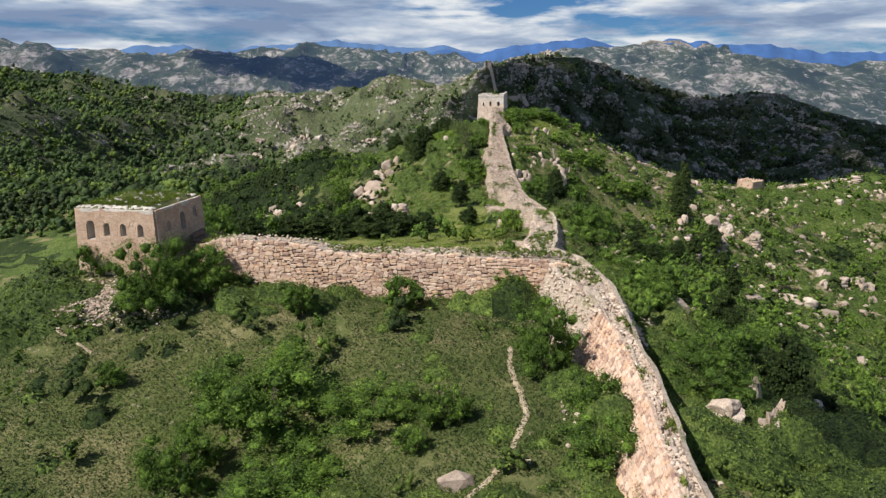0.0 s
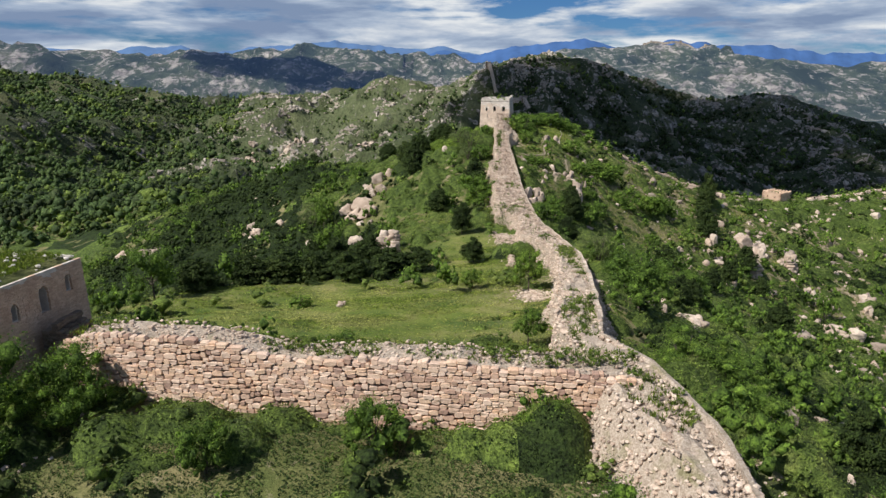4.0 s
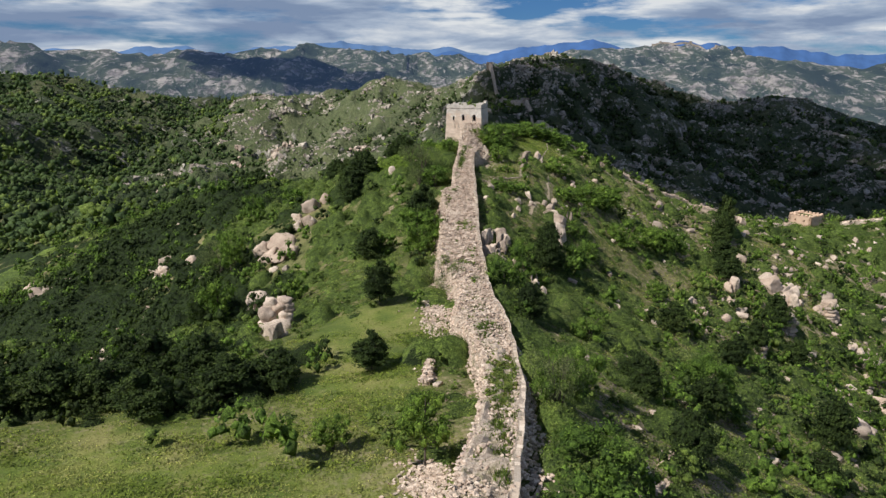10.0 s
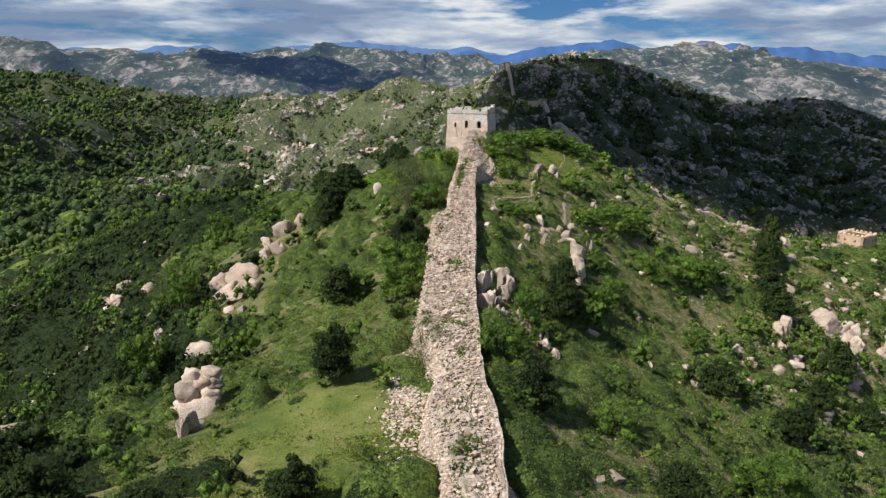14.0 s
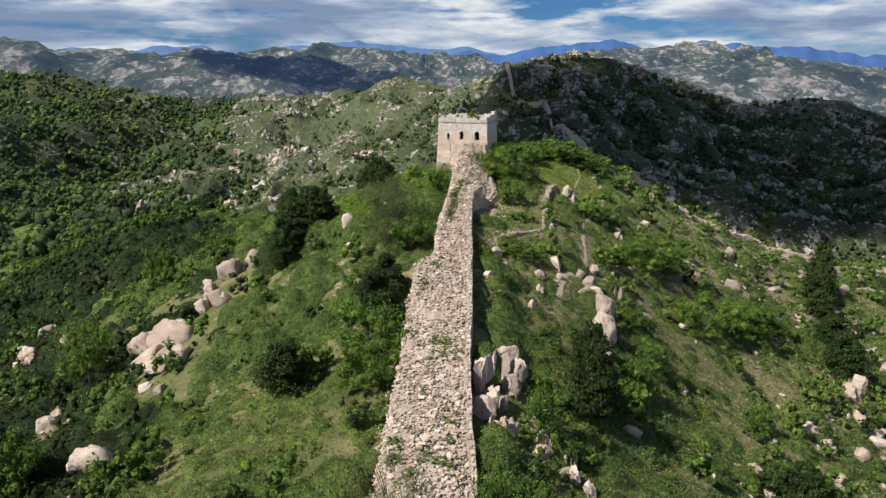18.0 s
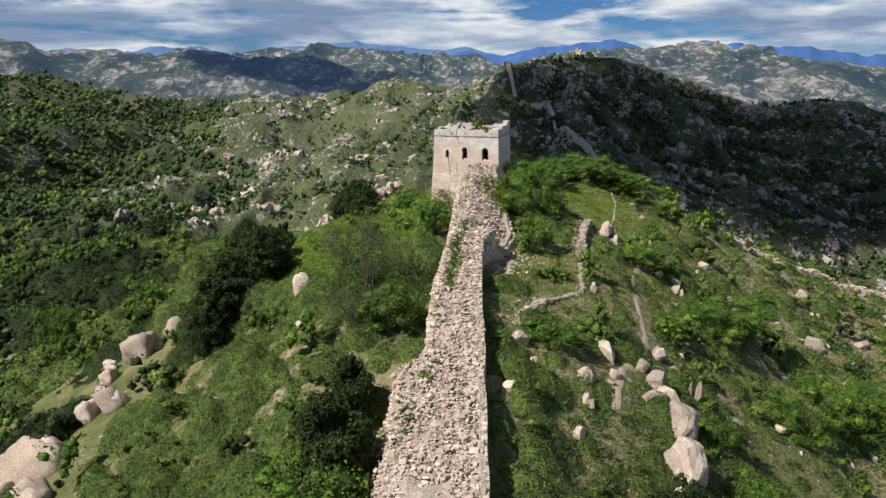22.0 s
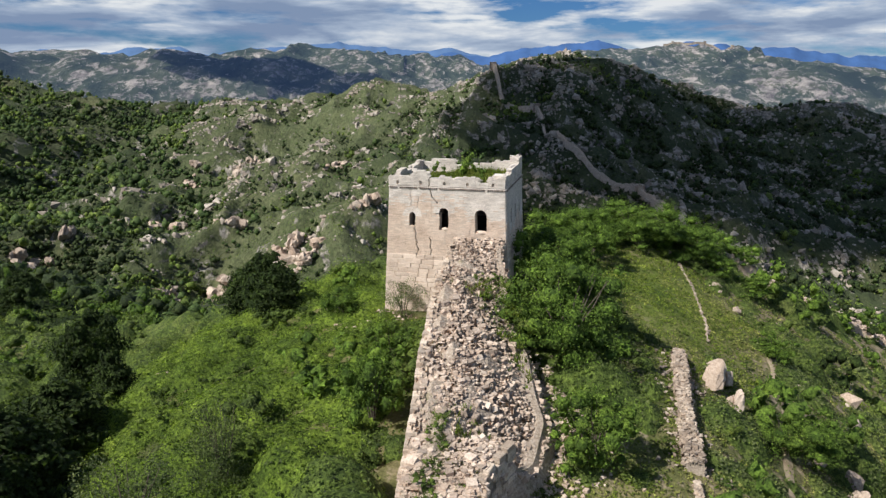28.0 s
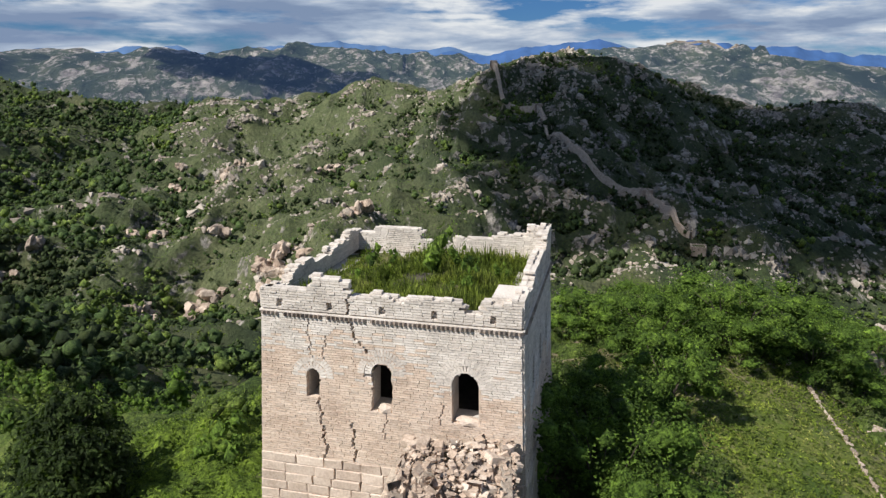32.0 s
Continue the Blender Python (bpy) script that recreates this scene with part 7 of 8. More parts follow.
for x, y, width, height, form in ((0.2, -71.0, 3.2, 3.0, "block"), (4.6, -70.6, 1.4, 4.2, "fin"), (5.8, -65.0, 1.6, 3.6, "fin"), (3.2, -73.6, 1.6, 3.2, "fin"), (16.3, -32.0, 2.2, 1.8, "block"), (18.5, -31.6, 2.6, 2.4, "block"), (17.9, -36.2, 1.6, 3.0, "fin"),
                                  (14.2, -31.0, 1.6, 1.2, "block"), (10.1, -35.9, 2.8, 3.0, "block"), (9.4, -33.0, 2.0, 2.2, "block"), (8.6, -50.5, 1.2, 1.6, "fin"), (9.8, -46.2, 1.0, 1.4, "block"), (13.4, -52.0, 1.6, 1.8, "block"), (16.0, -58.0, 2.0, 1.6, "block"),
                                  (17.1, -0.8, 3.0, 2.2, "egg"), (17.9, 4.7, 2.8, 1.6, "egg"), (12.0, 3.2, 1.7, 1.2, "block"), (12.5, -9.1, 2.4, 1.5, "egg"), (10.7, -3.1, 1.3, 1.3, "block"), (84.4, 113.2, 4.4, 8.5, "tor"), (87.6, 131.0, 7.4, 4.4, "egg"), (104.4, 129.6, 4.6, 9.0, "tor"),
                                  (91.0, 128.6, 3.4, 4.6, "egg"), (74.1, 124.1, 3.6, 3.0, "egg"), (68.6, 96.0, 2.6, 4.4, "egg"), (109.7, 115.6, 4.6, 2.6, "egg"), (106.7, 102.8, 7.4, 3.6, "slab"), (130.6, 124.5, 4.6, 5.0, "egg"), (127.0, 119.0, 3.4, 4.4, "egg"), (145.3, 126.5, 6.0, 7.4, "egg"),
                                  (139.0, 131.0, 3.6, 5.4, "egg"), (105.5, 118.8, 4.6, 3.0, "block"), (173.5, 188.7, 6.0, 4.0, "block"), (190.0, 205.0, 7.0, 5.0, "tor"), (31.3, 43.4, 3.2, 1.8, "block"), (33.6, 45.8, 2.4, 1.6, "block")):
    boulder(x, y, width, height, form)


for x, y, width, height in ((88.4, 134.2, 7.0, 5.0), (94.2, 133.0, 6.0, 5.0), (90.4, 125.4, 4.4, 5.0), (86.0, 117.0, 4.0, 5.0), (110.2, 141.0, 5.0, 5.0), (107.6, 135.2, 5.0, 5.0), (105.2, 129.6, 4.6, 5.0), (77.9, 73.8, 7.0, 3.0), (109.6, 117.2, 5.6, 3.4),
                            (-146.6, 191.0, 7.4, 5.0), (-142.0, 186.0, 6.0, 4.0), (-113.4, 142.0, 4.6, 3.4), (-110.6, 146.4, 4.2, 3.0), (-82.0, 137.4, 4.6, 3.4), (-80.4, 143.0, 4.2, 3.6), (-68.0, 128.8, 4.4, 3.0), (-74.0, 85.4, 4.4, 2.6), (-62.0, 71.6, 4.2, 2.2),
                            (16.2, 11.4, 1.8, 2.2), (17.6, 12.4, 1.4, 1.6), (11.8, 5.0, 1.2, 1.8), (55.4, 104.0, 2.8, 3.4), (59.5, 134.6, 2.4, 1.8), (63.6, 104.0, 3.2, 2.6)):
    boulder(x, y, width, height, "egg" if width > 2.5 else "fin", None, -15)


def outcrop(x, y, width, height, form):
    """A rib of bare granite far down the hill."""
    ob = rock_of("rock_outcrop", form)
    ob.matrix_world = pose(x, y, height_at(x, y) + height * 0.2, RNG.uniform(-12, 12), RNG.uniform(-12, 12), RNG.uniform(0, 360)) @ Matrix.Diagonal((width, width * RNG.uniform(0.6, 0.9), height, 1))
    return tagged(ob, "broken grey-white granite outcrop on a grassy hill", "rock outcrop", "granite outcrops")


for cx, cy, reach, count in ((-128, 508, 15, 16), (-88, 528, 14, 16), (-84, 502, 12, 10), (-74, 516, 9, 7), (-194, 596, 18, 11), (-230, 766, 24, 10), (-90, 776, 16, 7), (-44, 570, 12, 8), (-180, 776, 18, 8), (-245, 515, 16, 10), (-150, 484, 10, 8), (-140, 583, 12, 6)):
    for k in range(count):
        w, slide = RNG.uniform(4, 15), RNG.normal(0, reach * 0.7)
        outcrop(cx + 0.6 * slide + RNG.normal(0, reach * 0.25), cy + 0.8 * slide + RNG.normal(0, reach * 0.25), w, w * RNG.uniform(0.45, 0.85), "fin")


# ---- the cover of scrub, grass and stones ----
def spread(count, x0, x1, y0, y1):
    return RNG.uniform(x0, x1, count), RNG.uniform(y0, y1, count)


def from_path(x, y):
    """How far a place lies to the side of the flight line."""
    line = np.interp(y, [p[2] for p in PATH], [p[1] for p in PATH])
    return np.hypot(x - line, np.maximum(y - 165, 0))


def thicket(x, y):
    """How thickly scrub grows."""
    patch = fbm(x / 24, y / 24, 4, 120) + 0.5 * fbm(x / 6, y / 6, 3, 121)
    left = np.clip((-x + 4) / 30, 0, 1)
    return np.clip(0.70 + 1.2 * patch + 0.10 * left, 0.08, 1) * (1 - 0.94 * meadow(x, y))


def clumps(cell, box, seed, grows, low, high):
    """The clumps of a canopy, at most one to a cell: a table of places, reaches and heights."""
    x0, x1, y0, y1 = box
    jx, jy = np.meshgrid(np.arange(math.floor(x0 / cell) - 2, x1 / cell + 2), np.arange(math.floor(y0 / cell) - 2, y1 / cell + 2), indexing="ij")
    fx, fy = (jx + 0.1 + 0.8 * hash01(jx, jy, seed)) * cell, (jy + 0.1 + 0.8 * hash01(jx, jy, seed + 1)) * cell
    reach = cell * (0.42 + 0.52 * hash01(jx, jy, seed + 2))
    tall = (low + (high - low) * hash01(jx, jy, seed + 3) ** 1.6) * (reach / cell + 0.3)
    return cell, jx[0, 0], jy[0, 0], fx, fy, reach, np.where(hash01(jx, jy, seed + 4) < grows(fx, fy), tall, 0)


def shady(x, y):
    """The dark wood along the meadow's lip and down the western flank of the ridge."""
    flank = np.clip(1.65 - 1.3 * np.hypot((x + 68) / 58, (y - 72) / 54), 0, 0.62) * np.clip((-x - 27) / 9, 0, 1)
    flank = np.maximum(flank, np.clip(1.5 - 1.3 * np.hypot((x + 98) / 46, (y - 165) / 58), 0, 0.8))
    lip = np.clip(1.4 - np.abs(y - np.interp(x, (-62, -30, -14), (20, 22, 40))) / 8, 0, 1) * np.clip((-x - 13) / 8, 0, 1) * np.clip((x + 78) / 12, 0, 1)
    return np.maximum(flank, lip)


def domes(x, y, table):
    """Height of a canopy of rounded clumps."""
    cell, ox, oy, fx, fy, reach, tall = table
    ix, iy = np.floor(x / cell).astype(int) - int(ox), np.floor(y / cell).astype(int) - int(oy)
    top = np.full_like(x, -0.35)
    for dx in (-1, 0, 1):
        for dy in (-1, 0, 1):
            at = np.clip(ix + dx, 0, fx.shape[0] - 1), np.clip(iy + dy, 0, fx.shape[1] - 1)
            d2 = ((x - fx[at]) ** 2 + (y - fy[at]) ** 2) / reach[at] ** 2
            h = tall[at]
            top = np.maximum(top, np.where((h > 0) & (d2 < 1), h * np.sqrt(np.clip(1 - d2, 0, 1)) - 0.1, -0.35))
    return top


FIELD_LINES = [(31.5, 169), (27.6, 150), (22.2, 141.5), (19.2, 131), (17.2, 124), (16.3, 120), (13.2, 117), (9.6, 112.8), (6.6, 109.6)]


def off_field_wall(x, y, room=1.9):
    near = np.full(np.shape(x), 99.0)
    for (ax, ay), (bx, by) in zip(FIELD_LINES, FIELD_LINES[1:]):
        k = np.clip(((x - ax) * (bx - ax) + (y - ay) * (by - ay)) / ((bx - ax) ** 2 + (by - ay) ** 2), 0, 1)
        near = np.minimum(near, np.hypot(x - ax - k * (bx - ax), y - ay - k * (by - ay)))
    return near > room


def brushy(x, y):
    """The bushy foot of the ridge wall and the steep side east of its southern end."""
    foot = np.clip(1.3 - np.abs(x - np.interp(y, WALL_Y, WALL_R) - 4.2) / 3.5, 0, 1) * np.clip((104 - y) / 10, 0, 1)
    return np.maximum(np.clip((x - 1) / 5, 0, 1) * np.clip((8 - y) / 14, 0, 1), 0.8 * foot)


def bare_rocks(x, y):
    """The ground that the large boulders west of the ridge wall take up."""
    chain = np.hypot(x - np.interp(y, (92, 102, 108, 120), (-36, -37, -33, -33)), np.maximum(np.abs(y - 106) - 14, 0)) < 4.2
    return (np.hypot((x - 7.5) / 3.4, (y - 71) / 8) < 1) | chain | (np.hypot(x + 29, (y - 50.5) / 1.6) < 4.2) | (np.hypot(x + 65, y - 72) < 4)


def open_slope(x, y):
    """Low growth between the boulders and the ridge wall."""
    return np.clip(1.5 - 1.2 * np.hypot((x + 19) / 10, (y - 72) / 38), 0, 0.8)


def open_east(x, y):
    """The grassy slope east of the ridge wall, dotted with shrubs."""
    return np.clip((x - np.interp(y, WALL_Y, WALL_R) - 3) / 5, 0, 1) * np.clip((y + 14) / 16, 0, 1) * np.clip((150 - x) / 40, 0, 1) * np.clip((200 - y) / 30, 0, 1)


def lush_slope(x, y):
    """Bright knee-high shrubs west of the wall, below the keep."""
    return np.clip(1.5 - 1.2 * np.hypot((x + 12.5) / 15, (y - 143) / 32), 0, 1)


def shoulder(x, y):
    """The green shoulder east of the ridge wall, thick with knee-high shrubs."""
    return np.clip(1.6 - 1.2 * np.hypot((x - 21) / 21, (y - 108) / 62), 0, 1) * np.clip(1.5 - off_footpath(x, y), 0, 1)


EAST_PATH = [(33.5, 150), (31.0, 142), (27.6, 135), (25.5, 130.4), (24.2, 123.5), (23.3, 117.2), (22.0, 112), (18.5, 108), (16.5, 102)]


def off_footpath(x, y):
    """One on the worn line down the shoulder, nought a step beside it."""
    line = np.interp(y, [p[1] for p in EAST_PATH[::-1]], [p[0] for p in EAST_PATH[::-1]])
    return np.clip(1.7 - np.abs(x - line - 0.5 * fbm(y / 3, y * 0, 2, 77)) / 0.8, 0, 1) * (y > 102) * (y < 150) * 1.5


def large_shrubs(x, y):
    return ~bare_rocks(x, y) * (off_footpath(x, y) < 0.3) * np.where((x > 8) & (y > 12), 1.2, 1) * (1 - open_slope(x, y)) * (1 - 0.55 * lush_slope(x, y)) * (1 - 0.62 * open_east(x, y)) * off_field_wall(x, y) * (0.10 + 0.60 * thicket(x, y) ** 1.3 + 0.3 * shady(x, y) + 0.35 * brushy(x, y)) * off_wall(x, y, 1.5) * (1 - 0.97 * front(x, y)) * (1 - meadow(x, y)) ** 2


def small_shrubs(x, y):
    return ~bare_rocks(x, y) * (0.10 + 0.62 * thicket(x, y) + 0.9 * lush_slope(x, y) + 0.28 * shoulder(x, y) + 0.4 * open_slope(x, y)) * (1 - 0.6 * off_footpath(x, y)) * off_field_wall(x, y, 0.9) * (1 - 0.40 * open_east(x, y)) * off_wall(x, y, 0.8) * (1 - meadow(x, y)) ** 2 * (1 - 0.8 * front(x, y)) * np.where(x > 4, 1.1, 1)


def scrub_top(x, y):
    """Height of the near hills' scrub above the ground."""
    top = np.maximum(domes(x, y, LARGE), domes(x, y, SMALL))
    return top + 0.22 * fbm(x / 0.9, y / 0.9, 2, 60) * (top > 0)


def front(x, y):
    """The open field before the cross wall."""
    return np.clip(1.9 - 1.5 * np.hypot((x + 35) / 36, (y + 62) / 20), 0, 1)


def piny(x, y):
    """Where the canopy is of dark pine and oak."""
    return 1.0 * shady(x, y) - 0.8 * lush_slope(x, y) - 0.25 * open_east(x, y) + 0.34 * np.clip(x / 6, 0, 1) * np.clip((-6 - y) / 14, 0, 1) + 1.1 * fbm(x / 13, y / 13, 3, 64) + 0.36 * np.clip((-x - 50) / 40, 0, 1) * np.clip((y - 10) / 30, 0, 1) + 0.7 * np.clip((x - 40) / 40, 0, 1) * np.clip((y - 450) / 100, 0, 1) > 0.42


LARGE = clumps(3.1, (-265, 295, -245, 268), 20, large_shrubs, 0.9, 2.9)
SMALL = clumps(1.5, (-265, 295, -245, 268), 40, small_shrubs, 0.3, 1.15)


def canopy_sheet(name, gx, gy, top_of, view, mats):
    """The canopy's billowing surface, left open where no clump stands."""
    x, y = np.meshgrid(gx, gy)
    top = top_of(x.ravel(), y.ravel()).reshape(x.shape)
    z = ground_at(x, y) + top - 0.12 * (top > 0) + np.random.default_rng(5).uniform(-0.14, 0.14, x.shape) * np.clip(top, 0, 1)
    n, m = x.shape
    at = np.arange(n * m).reshape(n, m)
    keep = np.maximum.reduce([top[:-1, :-1], top[:-1, 1:], top[1:, 1:], top[1:, :-1]]) > 0.0
    keep &= view(x, y)[:-1, :-1]
    faces = np.stack([at[:-1, :-1], at[:-1, 1:], at[1:, 1:], at[1:, :-1]], -1)[keep]
    dark = piny(x, y)[:-1, :-1][keep]
    verts = np.stack([x, y, z], -1).reshape(-1, 3)
    bright = ~dark & (lush_slope(x, y) > 0.45)[:-1, :-1][keep]
    for pick, (mat, label) in zip((~dark & ~bright, dark, bright), mats):
        if not pick.any():
            continue
        used, again = np.unique(faces[pick], return_inverse=True)
        tagged(new(name, mesh_from(name, verts[used], again.reshape(-1, 4), mat, True)), label, "shrubs", kind="stuff")


def canopy_leaves(name, count, box, top_of, view, size, mats, least=0.05):
    """Leaf sprays over the canopy, a small leaf-shaped face each."""
    x, y = spread(count, *box)
    keep = view(x, y)
    x, y = x[keep], y[keep]
    top = top_of(x, y)
    keep = top > least
    x, y, top = x[keep], y[keep], top[keep]
    e = 0.25 * size[1]
    slope_x, slope_y = (top_of(x + e, y) - top) / e, (top_of(x, y + e) - top) / e
    lean = np.stack([-np.clip(slope_x, -1.5, 1.5), -np.clip(slope_y, -1.5, 1.5), np.full_like(x, 0.8)], -1)
    z = ground_at(x, y) + top + RNG.uniform(-0.25, 0.35, len(x)) * size[1] + 0.08
    length = RNG.uniform(size[0], size[1], len(x))
    dark, pale = piny(x, y), RNG.random(len(x)) < 0.10 + 0.5 * (fbm(x / 5, y / 5, 3, 66) > 0.28) + 0.3 * open_east(x, y)
    centres = np.stack([x, y, z], -1)
    lean /= np.linalg.norm(lean, axis=1)[:, None]
    bright = ~dark & (lush_slope(x, y) > RNG.uniform(0.3, 0.6, len(x)))
    for pick, (mat, label) in zip((~dark & ~pale & ~bright, dark, pale & ~dark & ~bright, bright), mats):
        if not pick.any():
            continue
        v, f = leaf_chip(centres[pick], lean[pick], length[pick], length[pick] * 0.8, 0.5)
        tagged(new(name, mesh_from(name, v, f, mat)), label, "shrubs", kind="stuff")


def near_view(x, y):
    return (np.abs(x) < 52 + (y + 118) * 0.70) & (y < 262)


def cover_scrub():
    labels = "dense mixed green scrub covering the hillsides", "dark green pine and oak scrub on the slopes", "grey-green scrub scattered over the hillsides", "bright green low shrubs on the slope below the tower"
    gx, gy = stretched(-260, 290, -46, 48, 0.66, 1.022), stretched(-240, 262, -95, 160, 0.66, 1.022)
    canopy_sheet("hillside_scrub", gx, gy, scrub_top, lambda x, y: y < 262, ((SHRUB, labels[0]), (PINE_LEAF, labels[1]), (LUSH, labels[3])))
    mats = tuple(zip((SHRUB, PINE_LEAF, PALE_LEAF, LUSH), labels))
    canopy_leaves("scrub_leaves", 800000, (-42, 46, -105, 175), scrub_top, near_view, (0.12, 0.27), mats)
    canopy_leaves("scrub_leaves", 300000, (-165, -42, -90, 260), scrub_top, near_view, (0.3, 0.62), mats)
    canopy_leaves("scrub_leaves", 330000, (46, 225, -90, 260), scrub_top, near_view, (0.3, 0.62), mats)
    # herbs and low growth between the shrubs
    x, y = spread(340000, -75, 60, -105, 178)
    fx, fy = spread(330000, -95, -6, -104, -45)
    x, y = np.r_[x, fx], np.r_[y, fy]
    grown = fbm(x / 2.2, y / 2.2, 3, 70) + 0.5 * fbm(x / 9, y / 9, 2, 72) + 0.35 * front(x, y) + 0.2 * (y < -45) * (x < -6)
    keep = (grown > -0.04) & off_wall(x, y, 0.2) & near_view(x, y) & (RNG.random(len(x)) > 0.35 * meadow(x, y)) & (RNG.random(len(x)) < np.where(y < -45, 1.0, 1.2 - np.abs(x) / 75))
    x, y, grown = x[keep], y[keep], grown[keep]
    length = RNG.uniform(0.10, 0.24, len(x)) * (1 + 0.35 * meadow(x, y))
    lean = np.tile((0.0, 0.0, 1.0), (len(x), 1))
    z = ground_at(x, y) + RNG.uniform(0.02, 0.16, len(x))
    shade = front(x, y) > RNG.uniform(0.0, 0.65, len(x))
    for pick, mat, label in ((shade, FOREST, "dark green herbs in the rough field"), (~shade & (grown > 0.16) & (meadow(x, y) < 0.25), SHRUB, "low green herbs between the shrubs"), (~shade & (grown <= 0.16) & (meadow(x, y) < 0.25), GRASS_LEAF, "low grass between the shrubs"), (~shade & (meadow(x, y) >= 0.25) & (y > 4), MEADOW_LEAF, "low herbs in the meadow"), (~shade & (meadow(x, y) >= 0.25) & (y <= 4), DRY_LEAF, "pale herbs in the sunny meadow")):
        v, f = leaf_chip(np.stack([x, y, z], -1)[pick], lean[pick], length[pick], length[pick] * 0.7, 0.5)
        tagged(new("herbage", mesh_from("herbage", v, f, mat)), label, "plants", kind="stuff")
    # the long grass of the meadow, in drifts
    x, y = (np.r_[u, v] for u, v in zip(spread(260000, -78, 0, -45, 42), spread(80000, 4, 46, 104, 178)))
    drift = fbm(x / 7, y / 2.6, 3, 74)
    keep = (meadow(x, y) > 0.25) & off_wall(x, y, 0.3) & (RNG.random(len(x)) < np.clip(0.55 + 1.3 * drift, 0.12, 1))
    x, y, drift = x[keep], y[keep], drift[keep]
    length = RNG.uniform(0.16, 0.36, len(x)) * np.clip(1 + drift, 0.7, 1.5)
    lean = np.stack([RNG.normal(-0.25, 0.4, len(x)), RNG.normal(-0.5, 0.35, len(x)), np.full(len(x), 0.8)], -1)
    z = ground_at(x, y) + RNG.uniform(0.02, 0.14, len(x))
    lean /= np.linalg.norm(lean, axis=1)[:, None]
    dry = fbm(x / 9, y / 4, 3, 85) + np.clip((2 - y) / 16, -1, 1) * 0.34 > RNG.normal(0.06, 0.10, len(x))
    for pick, mat, label in ((dry, DRY_LEAF, "long pale straw-coloured meadow grass in drifts"), (~dry, MEADOW_LEAF, "long yellow-green meadow grass in drifts")):
        v, f = leaf_chip(np.stack([x, y, z], -1)[pick], lean[pick], length[pick], length[pick] * 0.4, 0.3)
        tagged(new("meadow_grass", mesh_from("meadow_grass", v, f, mat)), label, "grass", kind="stuff")
    # round shrubs and herbs of the eastern shoulder
    x, y = spread(2100, 4, 46, 40, 168)
    keep = (RNG.random(len(x)) < (0.30 + 0.8 * fbm(x / 5, y / 5, 2, 78)) * shoulder(x, y)) & off_field_wall(x, y, 1.0) & off_wall(x, y, 0.7) & ~bare_rocks(x, y) & (meadow(x, y) < 0.5)
    x, y = x[keep], y[keep]
    size = np.clip(RNG.lognormal(0.18, 0.38, len(x)), 0.55, 2.6)
    place, scale = np.stack([x, y, ground_at(x, y) - 0.1], -1), np.stack([size, size, size * RNG.uniform(0.55, 0.8, len(x))], -1)
    kind = RNG.random(len(x))
    for pick, mat, label in ((kind < 0.5, SHRUB, "round green shrubs on the shoulder"), ((kind >= 0.5) & (kind < 0.75), PALE_LEAF, "grey-green shrubs on the shoulder"), (kind >= 0.75, GRASS_LEAF, "bright green shrubs on the shoulder")):
        tagged(new("shoulder_shrubs", strewn("shoulder_shrubs", SHRUBS_NEAR, place[pick], scale[pick], RNG.uniform(0, 6.28, pick.sum()), 0, mat, True)), label, "shrubs", kind="stuff")
    x, y = spread(190000, 4, 44, 45, 168)
    tuft = fbm(x / 1.7, y / 1.7, 3, 79)
    keep = (RNG.random(len(x)) < (0.55 + 1.1 * tuft) * shoulder(x, y) * (off_footpath(x, y) < 0.4)) & off_wall(x, y, 0.2)
    x, y, tuft = x[keep], y[keep], tuft[keep]
    length = RNG.uniform(0.12, 0.28, len(x))
    lean = np.stack([RNG.normal(0, 0.4, len(x)), RNG.normal(-0.3, 0.4, len(x)), np.full(len(x), 0.8)], -1)
    spots, dry = np.stack([x, y, ground_at(x, y) + RNG.uniform(0.02, 0.14, len(x))], -1), fbm(x / 4, y / 4, 3, 80) > 0.02
    for pick, mat, label in ((dry, DRY_LEAF, "yellowing grass on the shoulder"), (~dry, GRASS_LEAF, "green grass and herbs on the shoulder")):
        v, f = leaf_chip(spots[pick], (lean / np.linalg.norm(lean, axis=1)[:, None])[pick], length[pick], length[pick] * 0.55, 0.4)
        tagged(new("herbage", mesh_from("herbage", v, f, mat)), label, "plants", kind="stuff")
    x, y = spread(300000, 4, 125, -20, 172)
    tuft = fbm(x / 2.0, y / 2.0, 3, 83)
    keep = (RNG.random(len(x)) < (0.62 + 0.9 * tuft) * open_east(x, y)) & near_view(x, y) & off_wall(x, y, 0.4) & (off_footpath(x, y) < 0.4)
    x, y = x[keep], y[keep]
    length = RNG.uniform(0.16, 0.34, len(x)) * (1 + x / 90)
    lean = np.stack([RNG.normal(0.1, 0.4, len(x)), RNG.normal(-0.2, 0.4, len(x)), np.full(len(x), 0.8)], -1)
    lean /= np.linalg.norm(lean, axis=1)[:, None]
    spots, dry = np.stack([x, y, ground_at(x, y) + RNG.uniform(0.02, 0.16, len(x))], -1), fbm(x / 6, y / 6, 3, 84) > -0.02
    for pick, mat, label in ((dry, DRY_LEAF, "yellow-green grass over the eastern slope"), (~dry, GRASS_LEAF, "green grass over the eastern slope")):
        v, f = leaf_chip(spots[pick], lean[pick], length[pick], length[pick] * 0.55, 0.4)
        tagged(new("herbage", mesh_from("herbage", v, f, mat)), label, "plants", kind="stuff")
    x, y = spread(200000, -46, -2, 34, 150)
    tuft = fbm(x / 1.7, y / 1.7, 3, 81)
